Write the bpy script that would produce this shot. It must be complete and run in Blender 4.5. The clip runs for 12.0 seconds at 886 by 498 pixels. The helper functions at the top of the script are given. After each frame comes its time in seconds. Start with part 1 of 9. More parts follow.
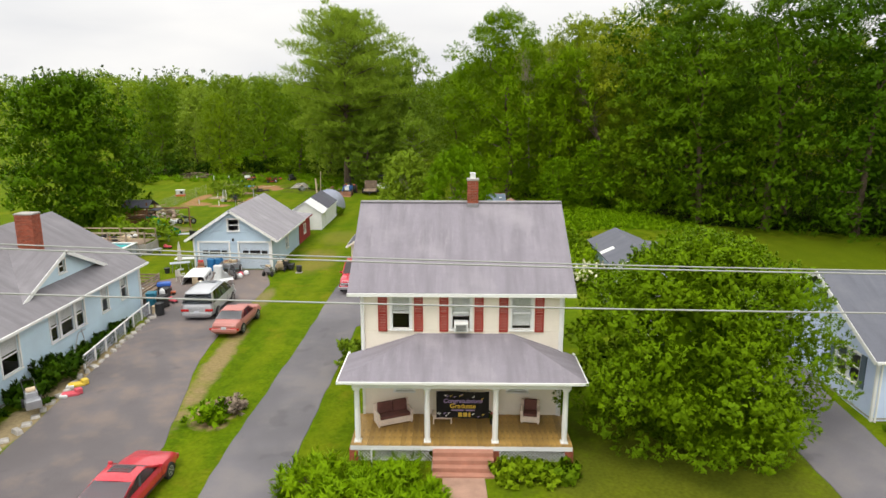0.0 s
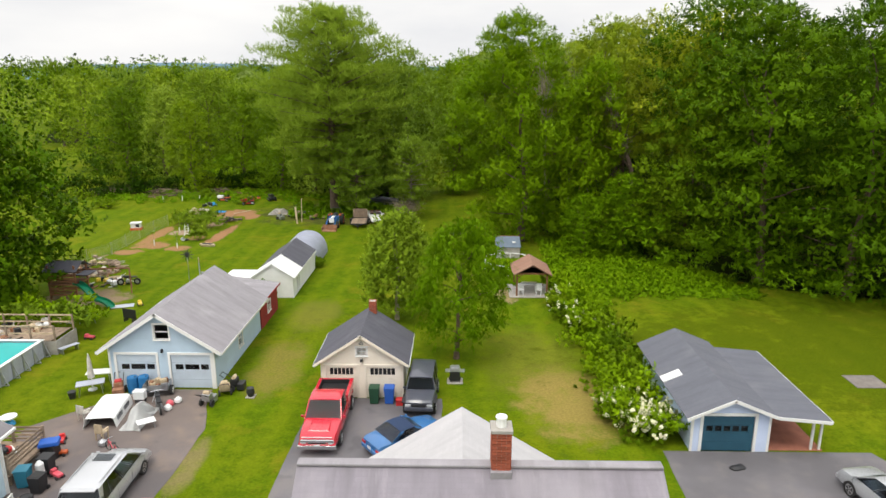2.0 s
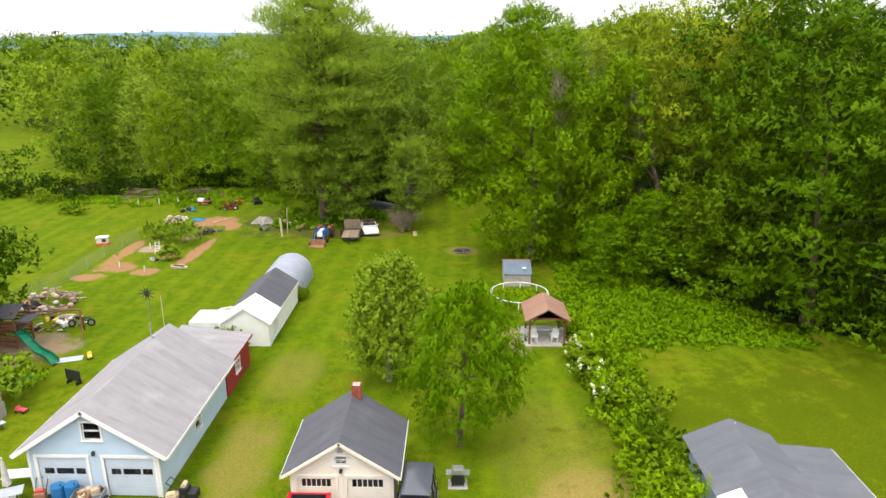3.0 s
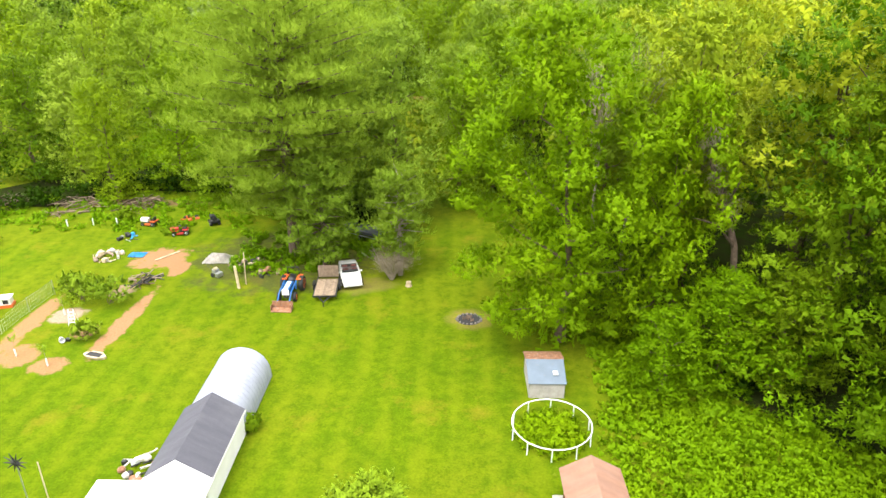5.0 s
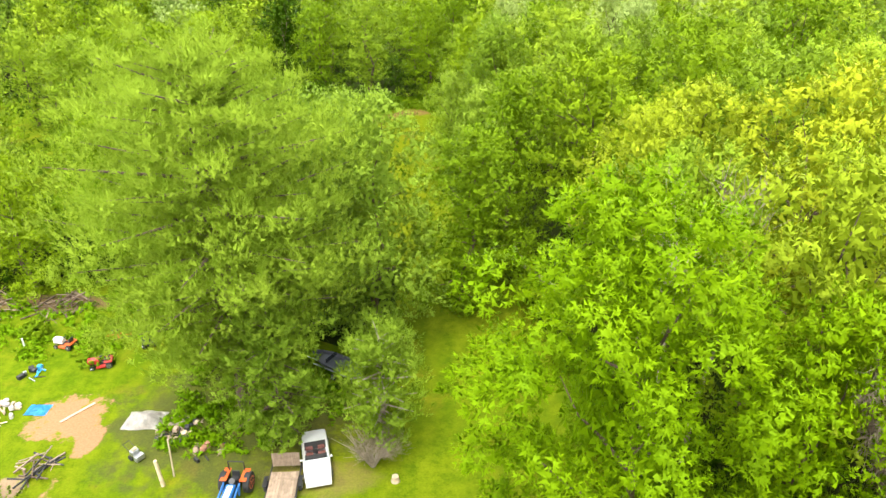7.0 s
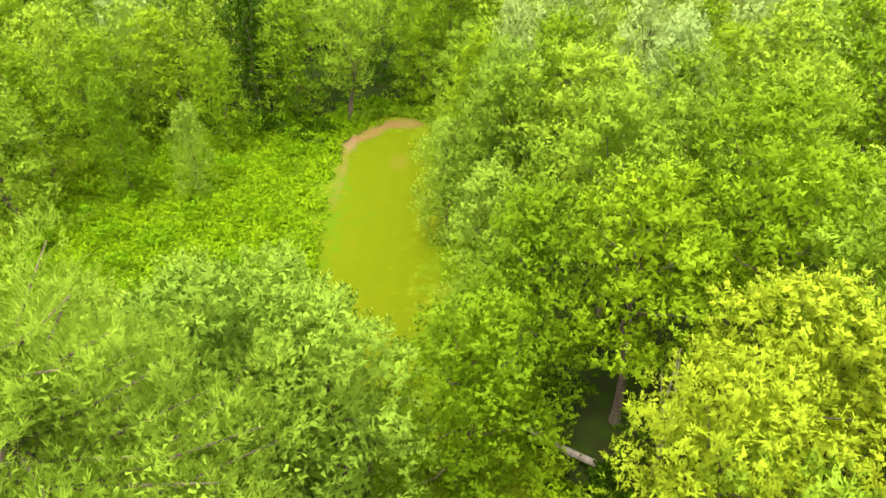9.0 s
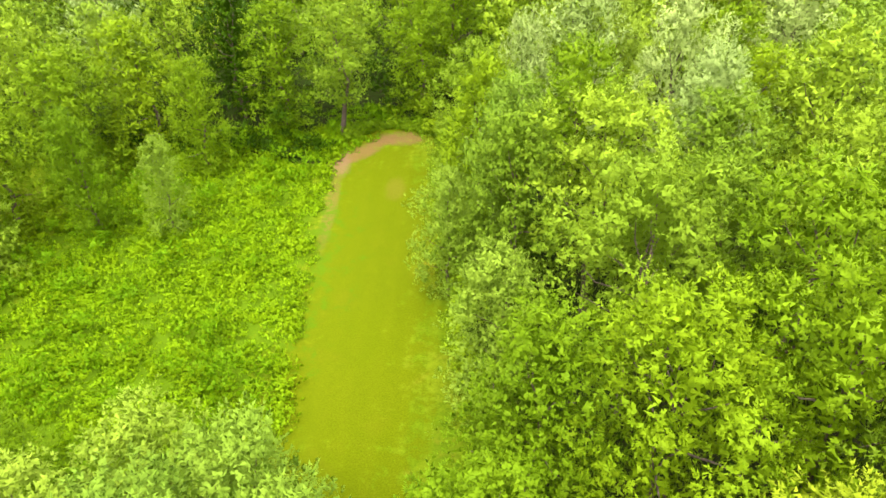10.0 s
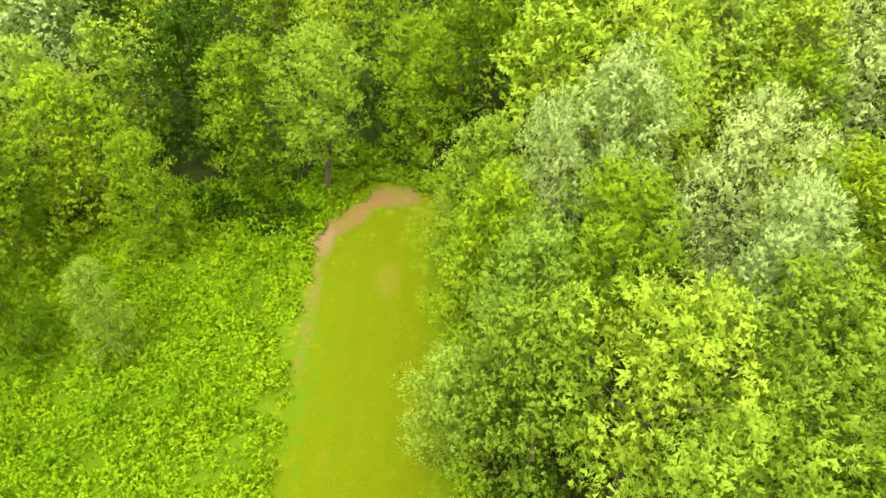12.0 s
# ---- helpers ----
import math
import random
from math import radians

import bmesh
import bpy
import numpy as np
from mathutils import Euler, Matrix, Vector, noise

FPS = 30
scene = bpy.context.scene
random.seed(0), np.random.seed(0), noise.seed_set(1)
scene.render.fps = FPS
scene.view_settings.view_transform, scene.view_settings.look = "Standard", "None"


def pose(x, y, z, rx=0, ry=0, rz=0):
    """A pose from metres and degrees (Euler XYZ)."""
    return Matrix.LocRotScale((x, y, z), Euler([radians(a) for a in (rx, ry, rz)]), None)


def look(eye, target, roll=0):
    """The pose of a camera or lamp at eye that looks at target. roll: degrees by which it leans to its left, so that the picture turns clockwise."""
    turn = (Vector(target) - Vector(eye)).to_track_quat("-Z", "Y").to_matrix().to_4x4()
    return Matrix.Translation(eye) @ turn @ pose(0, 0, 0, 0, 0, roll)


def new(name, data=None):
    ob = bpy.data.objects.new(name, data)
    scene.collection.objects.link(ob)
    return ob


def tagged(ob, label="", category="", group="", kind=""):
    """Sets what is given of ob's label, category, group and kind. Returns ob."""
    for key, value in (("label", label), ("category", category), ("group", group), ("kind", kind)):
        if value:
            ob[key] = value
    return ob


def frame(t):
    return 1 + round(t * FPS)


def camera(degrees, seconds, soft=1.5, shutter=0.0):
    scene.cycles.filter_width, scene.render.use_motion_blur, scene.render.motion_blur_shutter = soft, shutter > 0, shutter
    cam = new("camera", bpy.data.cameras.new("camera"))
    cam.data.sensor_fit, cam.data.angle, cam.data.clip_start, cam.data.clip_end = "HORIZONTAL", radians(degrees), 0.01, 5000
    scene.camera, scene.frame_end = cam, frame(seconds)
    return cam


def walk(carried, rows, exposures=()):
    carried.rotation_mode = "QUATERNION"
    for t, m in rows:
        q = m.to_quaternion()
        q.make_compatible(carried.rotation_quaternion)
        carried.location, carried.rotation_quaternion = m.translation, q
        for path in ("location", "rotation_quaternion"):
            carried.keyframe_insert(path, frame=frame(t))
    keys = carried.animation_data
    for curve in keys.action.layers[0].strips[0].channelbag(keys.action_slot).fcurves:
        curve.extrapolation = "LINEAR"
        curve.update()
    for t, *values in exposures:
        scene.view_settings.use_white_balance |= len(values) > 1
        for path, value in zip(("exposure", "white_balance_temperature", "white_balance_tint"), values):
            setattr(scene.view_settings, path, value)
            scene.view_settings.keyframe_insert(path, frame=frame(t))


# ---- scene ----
cam = camera(67.14, 12.0, soft=1.5)
# seconds, x, y, z, pitch, yaw
FLIGHT = [
    (0, 1.41, -4.63, 13.14, -12.56, 0.99),
    (0.5, 1.33, -1.09, 14.36, -13.16, 1.01),
    (1, 1.22, 2.60, 15.58, -13.71, 0.98),
    (1.5, 1.16, 6.54, 16.78, -14.24, 1.02),
    (2, 1.08, 10.73, 18.08, -14.73, 1.08),
    (2.5, 1.01, 15.23, 19.47, -15.39, 1.13),
    (3, 0.95, 19.89, 20.86, -17.24, 1.19),
    (3.2, 0.90, 21.74, 21.40, -18.12, 1.26),
    (5, 0.23, 39.34, 26.57, -23.45, 0.95),
    (5.5, 0.09, 44.54, 28.13, -24.85, 0.96),
    (6, 0.01, 49.85, 29.79, -25.37, 0.98),
    (6.5, -0.02, 55.20, 31.46, -26.33, 1.07),
    (7, 0.00, 60.67, 33.16, -27.13, 1.11),
    (7.2, 0.02, 62.88, 33.84, -27.44, 1.09),
    (8.8, 0.19, 80.95, 39.36, -32.48, 1.00),
    (9, 0.20, 83.26, 40.08, -33.22, 1.08),
    (9.5, 0.24, 89.08, 41.91, -34.94, 1.25),
    (10, 0.25, 95.00, 43.75, -36.73, 1.40),
    (10.5, 0.22, 100.92, 45.51, -38.56, 1.56),
    (11, 0.12, 106.78, 47.18, -40.34, 1.69),
    (11.5, 0.01, 112.59, 48.81, -42.11, 1.80),
    (12, -0.09, 118.39, 50.44, -43.91, 1.93),
]
# the lens opens up as the sky leaves the picture
EXPOSURES = [(0, -0.13), (2.4, -0.06), (2.8, 0.14), (3.2, 0.45), (4.8, 1.03), (7.2, 1.28), (9, 1.28), (12, 1.2)]
walk(cam, [(t, pose(x, y, z, 90 + p, 0, w)) for t, x, y, z, p, w in FLIGHT], EXPOSURES)

# ---- light ----
SUN_EL, SUN_AZ = 66, 205          # degrees; azimuth from +y, clockwise
world = bpy.data.worlds.new("sky")
scene.world = world
world.use_nodes = True
wn, wl = world.node_tree.nodes, world.node_tree.links
wn.clear()
sky = wn.new("ShaderNodeTexSky")
sky.sky_type = "NISHITA"
sky.sun_disc = False
sky.sun_elevation, sky.sun_rotation = radians(SUN_EL), radians(SUN_AZ)
sky.air_density, sky.dust_density, sky.ozone_density = 1.0, 6.0, 1.0
coord = wn.new("ShaderNodeTexCoord")
cloud = wn.new("ShaderNodeTexNoise")
cloud.inputs["Scale"].default_value, cloud.inputs["Detail"].default_value = 2.2, 6
stretch = wn.new("ShaderNodeMapping")
stretch.inputs["Scale"].default_value = (1, 1, 4)
wl.new(coord.outputs["Generated"], stretch.inputs["Vector"])
wl.new(stretch.outputs["Vector"], cloud.inputs["Vector"])
ramp = wn.new("ShaderNodeValToRGB")
ramp.color_ramp.elements[0].position, ramp.color_ramp.elements[1].position = 0.35, 0.62
ramp.color_ramp.elements[0].color, ramp.color_ramp.elements[1].color = (9.2, 9.25, 9.45, 1), (11.2, 11.05, 10.8, 1)
wl.new(cloud.outputs["Fac"], ramp.inputs["Fac"])
veil = wn.new("ShaderNodeMixRGB")
height = wn.new("ShaderNodeSeparateXYZ")
wl.new(coord.outputs["Generated"], height.inputs[0])
thin = wn.new("ShaderNodeMapRange")          # haze thick at the skyline, thinner overhead
for key, value in (("From Min", 0.0), ("From Max", 0.9), ("To Min", 0.98), ("To Max", 0.9)):
    thin.inputs[key].default_value = value
wl.new(height.outputs["Z"], thin.inputs["Value"])
wl.new(thin.outputs["Result"], veil.inputs["Fac"])
wl.new(sky.outputs["Color"], veil.inputs["Color1"])
lift = wn.new("ShaderNodeMapRange")          # an overcast sky is brightest overhead
for key, value in (("From Min", 0.1), ("From Max", 1.0), ("To Min", 1.0), ("To Max", 2.3)):
    lift.inputs[key].default_value = value
wl.new(height.outputs["Z"], lift.inputs["Value"])
dome = wn.new("ShaderNodeVectorMath")
dome.operation = "SCALE"
wl.new(ramp.outputs["Color"], dome.inputs[0])
wl.new(lift.outputs["Result"], dome.inputs["Scale"])
wl.new(dome.outputs[0], veil.inputs["Color2"])
back = wn.new("ShaderNodeBackground")
back.inputs["Strength"].default_value = 0.1
wl.new(veil.outputs["Color"], back.inputs["Color"])
wout = wn.new("ShaderNodeOutputWorld")
wl.new(back.outputs["Background"], wout.inputs["Surface"])

sun_lamp = bpy.data.lights.new("sun", "SUN")
sun_lamp.energy, sun_lamp.angle, sun_lamp.color = 1.8, radians(20), (1.0, 0.95, 0.86)
sun = new("sun", sun_lamp)
az = radians(SUN_AZ)
sun.matrix_world = look((0, 0, 60), (-60 * math.sin(az), -60 * math.cos(az), 60 - 60 * math.tan(radians(SUN_EL))))


# ---- materials ----
def nodes_of(name, rough=0.6, metal=0.0):
    m = bpy.data.materials.new(name)
    m.use_nodes = True
    n, l = m.node_tree.nodes, m.node_tree.links
    b = n["Principled BSDF"]
    b.inputs["Roughness"].default_value, b.inputs["Metallic"].default_value = rough, metal
    return m, n, l, b


def noise_at(n, l, scale, detail=4, vector=None, rough=0.55):
    t = n.new("ShaderNodeTexNoise")
    t.inputs["Scale"].default_value, t.inputs["Detail"].default_value, t.inputs["Roughness"].default_value = scale, detail, rough
    if vector:
        l.new(vector, t.inputs["Vector"])
    return t.outputs["Fac"]


def ranged(n, l, fac, a, b, lo, hi, smooth=False):
    r = n.new("ShaderNodeMapRange")
    if smooth:
        r.interpolation_type = "SMOOTHSTEP"
    for k, v in (("From Min", a), ("From Max", b), ("To Min", lo), ("To Max", hi)):
        r.inputs[k].default_value = v
    l.new(fac, r.inputs["Value"])
    return r.outputs["Result"]


def sums(n, l, op, a, b):
    m = n.new("ShaderNodeMath")
    m.operation = op
    for i, v in enumerate((a, b)):
        if isinstance(v, (int, float)):
            m.inputs[i].default_value = v
        else:
            l.new(v, m.inputs[i])
    return m.outputs[0]


def blend(n, l, fac, a, b, how="MIX"):
    m = n.new("ShaderNodeMixRGB")
    m.blend_type = how
    for key, v in (("Fac", fac), ("Color1", a), ("Color2", b)):
        if isinstance(v, (int, float)):
            m.inputs[key].default_value = v
        elif isinstance(v, tuple):
            m.inputs[key].default_value = (*v, 1)
        else:
            l.new(v, m.inputs[key])
    return m.outputs["Color"]


def object_coords(n):
    return n.new("ShaderNodeTexCoord").outputs["Object"]


def bumped(n, l, b, height, strength, distance):
    k = n.new("ShaderNodeBump")
    k.inputs["Strength"].default_value, k.inputs["Distance"].default_value = strength, distance
    l.new(height, k.inputs["Height"])
    l.new(k.outputs["Normal"], b.inputs["Normal"])


def surface(name, rgb, rough=0.6, metal=0.0, coarse=1.2, fine=30.0, var=0.12, dirt=None, dirt_at=0.6, relief=0.15, each=0.0, coat=0.0):
    """A painted or raw surface: broad stains, fine grain, a little relief, optional dirt, a shift from piece to piece."""
    m, n, l, b = nodes_of(name, rough, metal)
    v = object_coords(n)
    big, small = noise_at(n, l, coarse, 5, v), noise_at(n, l, fine, 3, v)
    shade = sums(n, l, "MULTIPLY", ranged(n, l, big, 0.3, 0.7, 1 - var, 1 + var), ranged(n, l, small, 0.25, 0.75, 1 - var * 0.6, 1 + var * 0.6))
    if each:
        info = n.new("ShaderNodeObjectInfo")
        shade = sums(n, l, "MULTIPLY", shade, ranged(n, l, info.outputs["Random"], 0, 1, 1 - each, 1 + each))
    mul = n.new("ShaderNodeVectorMath")
    mul.operation = "SCALE"
    mul.inputs[0].default_value = rgb
    l.new(shade, mul.inputs["Scale"])
    colour = mul.outputs[0]
    if dirt:
        worn = noise_at(n, l, coarse * 1.7, 6, v, 0.65)
        colour = blend(n, l, ranged(n, l, worn, dirt_at, dirt_at + 0.12, 0, 0.75), colour, dirt)
    l.new(colour, b.inputs["Base Color"])
    l.new(ranged(n, l, small, 0.2, 0.8, max(rough - 0.08, 0.03), min(rough + 0.1, 1)), b.inputs["Roughness"])
    if coat:
        b.inputs["Coat Weight"].default_value, b.inputs["Coat Roughness"].default_value = coat, 0.06
    if relief:
        bumped(n, l, b, small, relief, 0.01)
    return m


def shingles(name, rgb, stain, worn):
    """Asphalt roofing: courses of tabs, run-down streaks and pale worn areas. Object z runs up the slope in the slab's own frame."""
    m, n, l, b = nodes_of(name, 0.9)
    v = object_coords(n)
    brick = n.new("ShaderNodeTexBrick")
    for k, val in (("Scale", 1.0), ("Mortar Size", 0.005), ("Brick Width", 0.33), ("Row Height", 0.14), ("Bias", 0.0)):
        brick.inputs[k].default_value = val
    brick.inputs["Color1"].default_value, brick.inputs["Color2"].default_value = (*[c * 0.97 for c in rgb], 1), (*[c * 1.02 for c in rgb], 1)
    brick.inputs["Mortar"].default_value = (*[c * 0.9 for c in rgb], 1)
    l.new(v, brick.inputs["Vector"])
    run = n.new("ShaderNodeMapping")
    run.inputs["Scale"].default_value = (1.1, 0.16, 1)
    l.new(v, run.inputs["Vector"])
    streak = noise_at(n, l, 1.6, 5, run.outputs["Vector"], 0.6)
    patch = noise_at(n, l, 0.32, 4, v)
    grit = noise_at(n, l, 60, 2, v)
    c = blend(n, l, ranged(n, l, streak, 0.42, 0.7, 0, 0.8), brick.outputs["Color"], stain)
    c = blend(n, l, ranged(n, l, patch, 0.5, 0.75, 0, 0.6), c, worn)
    c = blend(n, l, 0.35, c, ranged(n, l, grit, 0.2, 0.8, 0.55, 1.4), "MULTIPLY")
    l.new(c, b.inputs["Base Color"])
    pale = noise_at(n, l, 2.9, 4, run.outputs["Vector"], 0.7)
    c = blend(n, l, ranged(n, l, pale, 0.55, 0.75, 0, 0.35), c, worn)
    l.new(c, b.inputs["Base Color"])
    bumped(n, l, b, grit, 0.4, 0.012)
    return m


def leaves(name, rgb, tip, shine=0.5, glow=0.19, spread=0.3):
    """Foliage: every leaf and every plant takes its own shade; some light passes through the blade."""
    m, n, l, b = nodes_of(name, shine)
    b.inputs["Specular IOR Level"].default_value = 0.04
    geo, info = n.new("ShaderNodeNewGeometry"), n.new("ShaderNodeObjectInfo")
    v = object_coords(n)
    big = noise_at(n, l, 0.3, 3, v)
    fine = noise_at(n, l, 2.5, 2, v)
    mix = sums(n, l, "ADD", sums(n, l, "MULTIPLY", geo.outputs["Random Per Island"], 0.1), sums(n, l, "ADD", ranged(n, l, big, 0.3, 0.7, 0.15, 0.5), ranged(n, l, fine, 0.3, 0.7, 0, 0.14)))
    c = blend(n, l, mix, tuple(rgb), tuple(tip))
    own = ranged(n, l, info.outputs["Random"], 0, 1, 1 - spread, 1 + spread)
    mul = n.new("ShaderNodeVectorMath")
    mul.operation = "SCALE"
    l.new(c, mul.inputs[0])
    l.new(own, mul.inputs["Scale"])
    hue = n.new("ShaderNodeHueSaturation")
    l.new(ranged(n, l, info.outputs["Random"], 0, 1, 0.51, 0.492), hue.inputs["Hue"])
    l.new(mul.outputs[0], hue.inputs["Color"])
    l.new(hue.outputs["Color"], b.inputs["Base Color"])
    thin = n.new("ShaderNodeBsdfTranslucent")
    l.new(hue.outputs["Color"], thin.inputs["Color"])
    both = n.new("ShaderNodeMixShader")
    both.inputs["Fac"].default_value = glow
    l.new(b.outputs["BSDF"], both.inputs[1])
    l.new(thin.outputs["BSDF"], both.inputs[2])
    l.new(both.outputs["Shader"], n["Material Output"].inputs["Surface"])
    return m


def glass(name, tint, rough=0.02, ior=1.2):
    m, n, l, b = nodes_of(name, rough)
    b.inputs["Base Color"].default_value = (*tint, 1)
    b.inputs["Transmission Weight"].default_value = 1.0
    b.inputs["IOR"].default_value = ior
    b.inputs["Specular IOR Level"].default_value = 0.8
    return m


def asphalt(name, rgb, dust, y0, y1):
    """Worn asphalt: broad smooth stains, fine grit, and trodden-in dust that thickens towards the garage."""
    m, n, l, b = nodes_of(name, 0.93)
    v = object_coords(n)
    sep = n.new("ShaderNodeSeparateXYZ")
    l.new(v, sep.inputs[0])
    broad, mid, grit = noise_at(n, l, 0.22, 3, v), noise_at(n, l, 0.9, 4, v), noise_at(n, l, 50, 2, v)
    c = blend(n, l, ranged(n, l, broad, 0.35, 0.65, 0, 1, True), tuple(0.86 * k for k in rgb), tuple(1.12 * k for k in rgb))
    trod = sums(n, l, "ADD", ranged(n, l, sep.outputs["Y"], y0, y1, 0, 0.35), ranged(n, l, sums(n, l, "ADD", broad, mid), 0.9, 1.3, 0, 0.5, True))
    c = blend(n, l, trod, c, dust)
    c = blend(n, l, ranged(n, l, noise_at(n, l, 0.6, 2, v), 0.62, 0.7, 0, 0.35, True), c, tuple(0.55 * k for k in rgb))
    c = blend(n, l, 0.4, c, ranged(n, l, grit, 0.2, 0.8, 0.6, 1.4), "MULTIPLY")
    l.new(c, b.inputs["Base Color"])
    bumped(n, l, b, grit, 0.35, 0.01)
    return m


M_SIDING = surface("cream_siding", (0.80, 0.73, 0.62), 0.55, coarse=0.8, var=0.06, dirt=(0.66, 0.59, 0.48), dirt_at=0.66)
M_WHITE = surface("white_trim", (0.78, 0.78, 0.76), 0.5, var=0.05, dirt=(0.55, 0.53, 0.48), dirt_at=0.66)
M_BLUE = surface("blue_siding", (0.45, 0.57, 0.68), 0.6, coarse=0.7, var=0.07, dirt=(0.42, 0.46, 0.50), dirt_at=0.64)
M_PALEBLUE = surface("pale_blue_siding", (0.56, 0.65, 0.84), 0.6, coarse=0.7, var=0.07)
M_SKYBLUE = surface("sky_blue_siding", (0.53, 0.67, 0.76), 0.6, coarse=0.7, var=0.07, dirt=(0.48, 0.55, 0.58), dirt_at=0.66)
M_RED = surface("red_shutter", (0.36, 0.045, 0.03), 0.55, var=0.1)
M_BARN = surface("barn_red", (0.28, 0.02, 0.025), 0.65, coarse=2, var=0.2)
M_SLATE = surface("slate_shutter", (0.10, 0.14, 0.18), 0.55, var=0.1)
M_ROOF = shingles("grey_shingle", (0.235, 0.215, 0.245), (0.16, 0.145, 0.165), (0.36, 0.335, 0.36))
M_ROOF_OLD = shingles("old_grey_shingle", (0.28, 0.265, 0.285), (0.2, 0.19, 0.2), (0.42, 0.40, 0.42))
M_ROOF_WORN = shingles("worn_grey_shingle", (0.195, 0.185, 0.198), (0.14, 0.13, 0.14), (0.3, 0.285, 0.3))
M_ROOF_DARK = shingles("slate_shingle", (0.085, 0.085, 0.105), (0.06, 0.06, 0.075), (0.14, 0.14, 0.16))
M_ROOF_MID = shingles("blue_grey_shingle", (0.12, 0.125, 0.15), (0.09, 0.095, 0.115), (0.18, 0.18, 0.20))
M_ROOF_PALE = shingles("pale_shingle", (0.45, 0.44, 0.45), (0.38, 0.37, 0.38), (0.52, 0.51, 0.51))
M_ROOF_BROWN = shingles("brown_shingle", (0.28, 0.15, 0.10), (0.2, 0.11, 0.08), (0.38, 0.23, 0.17))
M_CONCRETE = surface("concrete", (0.34, 0.32, 0.29), 0.9, coarse=2, var=0.18, dirt=(0.2, 0.18, 0.15))
M_BRICK = surface("brick_red", (0.33, 0.085, 0.045), 0.85, coarse=6, var=0.25, each=0.28, relief=0.4)
M_MORTAR = surface("mortar", (0.36, 0.31, 0.27), 0.95, coarse=6, var=0.2)
M_DECK = surface("deck_board", (0.36, 0.22, 0.06), 0.5, coarse=1.6, var=0.25, each=0.22, dirt=(0.2, 0.12, 0.04), dirt_at=0.52)
M_STEP = surface("step_red", (0.40, 0.19, 0.13), 0.8, coarse=2, var=0.15)
M_WALK = surface("walk_brick", (0.36, 0.22, 0.16), 0.9, coarse=2, var=0.2)
M_WOOD = surface("weathered_wood", (0.27, 0.20, 0.14), 0.8, coarse=3, var=0.28, each=0.2)
M_WOODRED = surface("stained_cedar", (0.20, 0.085, 0.04), 0.75, coarse=3, var=0.25, each=0.15)
M_WOODPALE = surface("pale_lumber", (0.48, 0.38, 0.25), 0.8, coarse=3, var=0.25, each=0.2)
M_WICKER = surface("wicker", (0.72, 0.60, 0.50), 0.7, coarse=20, fine=90, var=0.2, relief=0.6)
M_CUSHION = surface("brown_cushion", (0.14, 0.055, 0.045), 0.95, coarse=5, fine=120, var=0.15)
M_METAL = surface("dull_steel", (0.45, 0.46, 0.48), 0.4, 0.8, var=0.15)
M_GALV = surface("galvanised", (0.42, 0.44, 0.51), 0.5, 0.2, coarse=1.5, var=0.12)
M_RUST = surface("rusty_sheet", (0.27, 0.13, 0.07), 0.9, coarse=3, var=0.35, dirt=(0.42, 0.33, 0.28), dirt_at=0.55)
M_BLACK = surface("black_plastic", (0.02, 0.02, 0.022), 0.5, var=0.2)
M_DARK = surface("dark_inside", (0.03, 0.03, 0.03), 0.9, var=0.2)
M_TYRE = surface("tyre_rubber", (0.022, 0.022, 0.022), 0.85, var=0.2)
M_RIM = surface("alloy_rim", (0.55, 0.55, 0.57), 0.3, 0.9, var=0.1)
M_CHROME = surface("chrome", (0.7, 0.7, 0.72), 0.15, 1.0, var=0.05, relief=0)
M_GLASS = glass("window_glass", (0.93, 0.95, 0.96))
M_CARGLASS = glass("tinted_glass", (0.2, 0.23, 0.26), 0.06, 1.4)
M_PALEGLASS = glass("pale_glass", (0.5, 0.58, 0.63), 0.4, 1.6)
M_SCREENGLASS = glass("clear_windscreen", (0.42, 0.5, 0.55), 0.45, 1.3)
M_CURTAIN = surface("pale_blind", (0.74, 0.73, 0.7), 0.9, var=0.06)
M_LAMPRED = surface("tail_lamp_red", (0.45, 0.01, 0.01), 0.2, var=0.05, coat=1)
M_LAMPCLEAR = surface("head_lamp_clear", (0.6, 0.62, 0.64), 0.12, 0.3, var=0.05, coat=1)
M_PLATE = surface("plate_white", (0.55, 0.57, 0.62), 0.5, var=0.05)
M_OLDSLAB = surface("stained_concrete", (0.17, 0.15, 0.135), 0.9, coarse=2, var=0.2, each=0.2)
M_HUT = surface("hut_sheet", (0.33, 0.35, 0.43), 0.55, 0.1, coarse=1.5, var=0.1)
M_WIRE = surface("cable_grey", (0.34, 0.34, 0.33), 0.7, var=0.1)
M_SLOPE = surface("blue_grey_sheet", (0.13, 0.17, 0.22), 0.7, coarse=1.2, var=0.12, dirt=(0.2, 0.2, 0.2))
M_ASPHALT = asphalt("asphalt", (0.122, 0.108, 0.11), (0.225, 0.165, 0.125), 37, 43)
M_ASPHALT2 = asphalt("asphalt_dark", (0.13, 0.123, 0.132), (0.19, 0.17, 0.16), 90, 95)
M_STONE = surface("rough_stone", (0.33, 0.31, 0.28), 0.9, coarse=2, fine=12, var=0.25, relief=0.6, each=0.2)
M_BARK = surface("bark", (0.13, 0.095, 0.07), 0.95, coarse=3, fine=12, var=0.35, relief=0.9)
M_BARKPALE = surface("pale_bark", (0.30, 0.25, 0.20), 0.95, coarse=3, fine=12, var=0.3, relief=0.8)
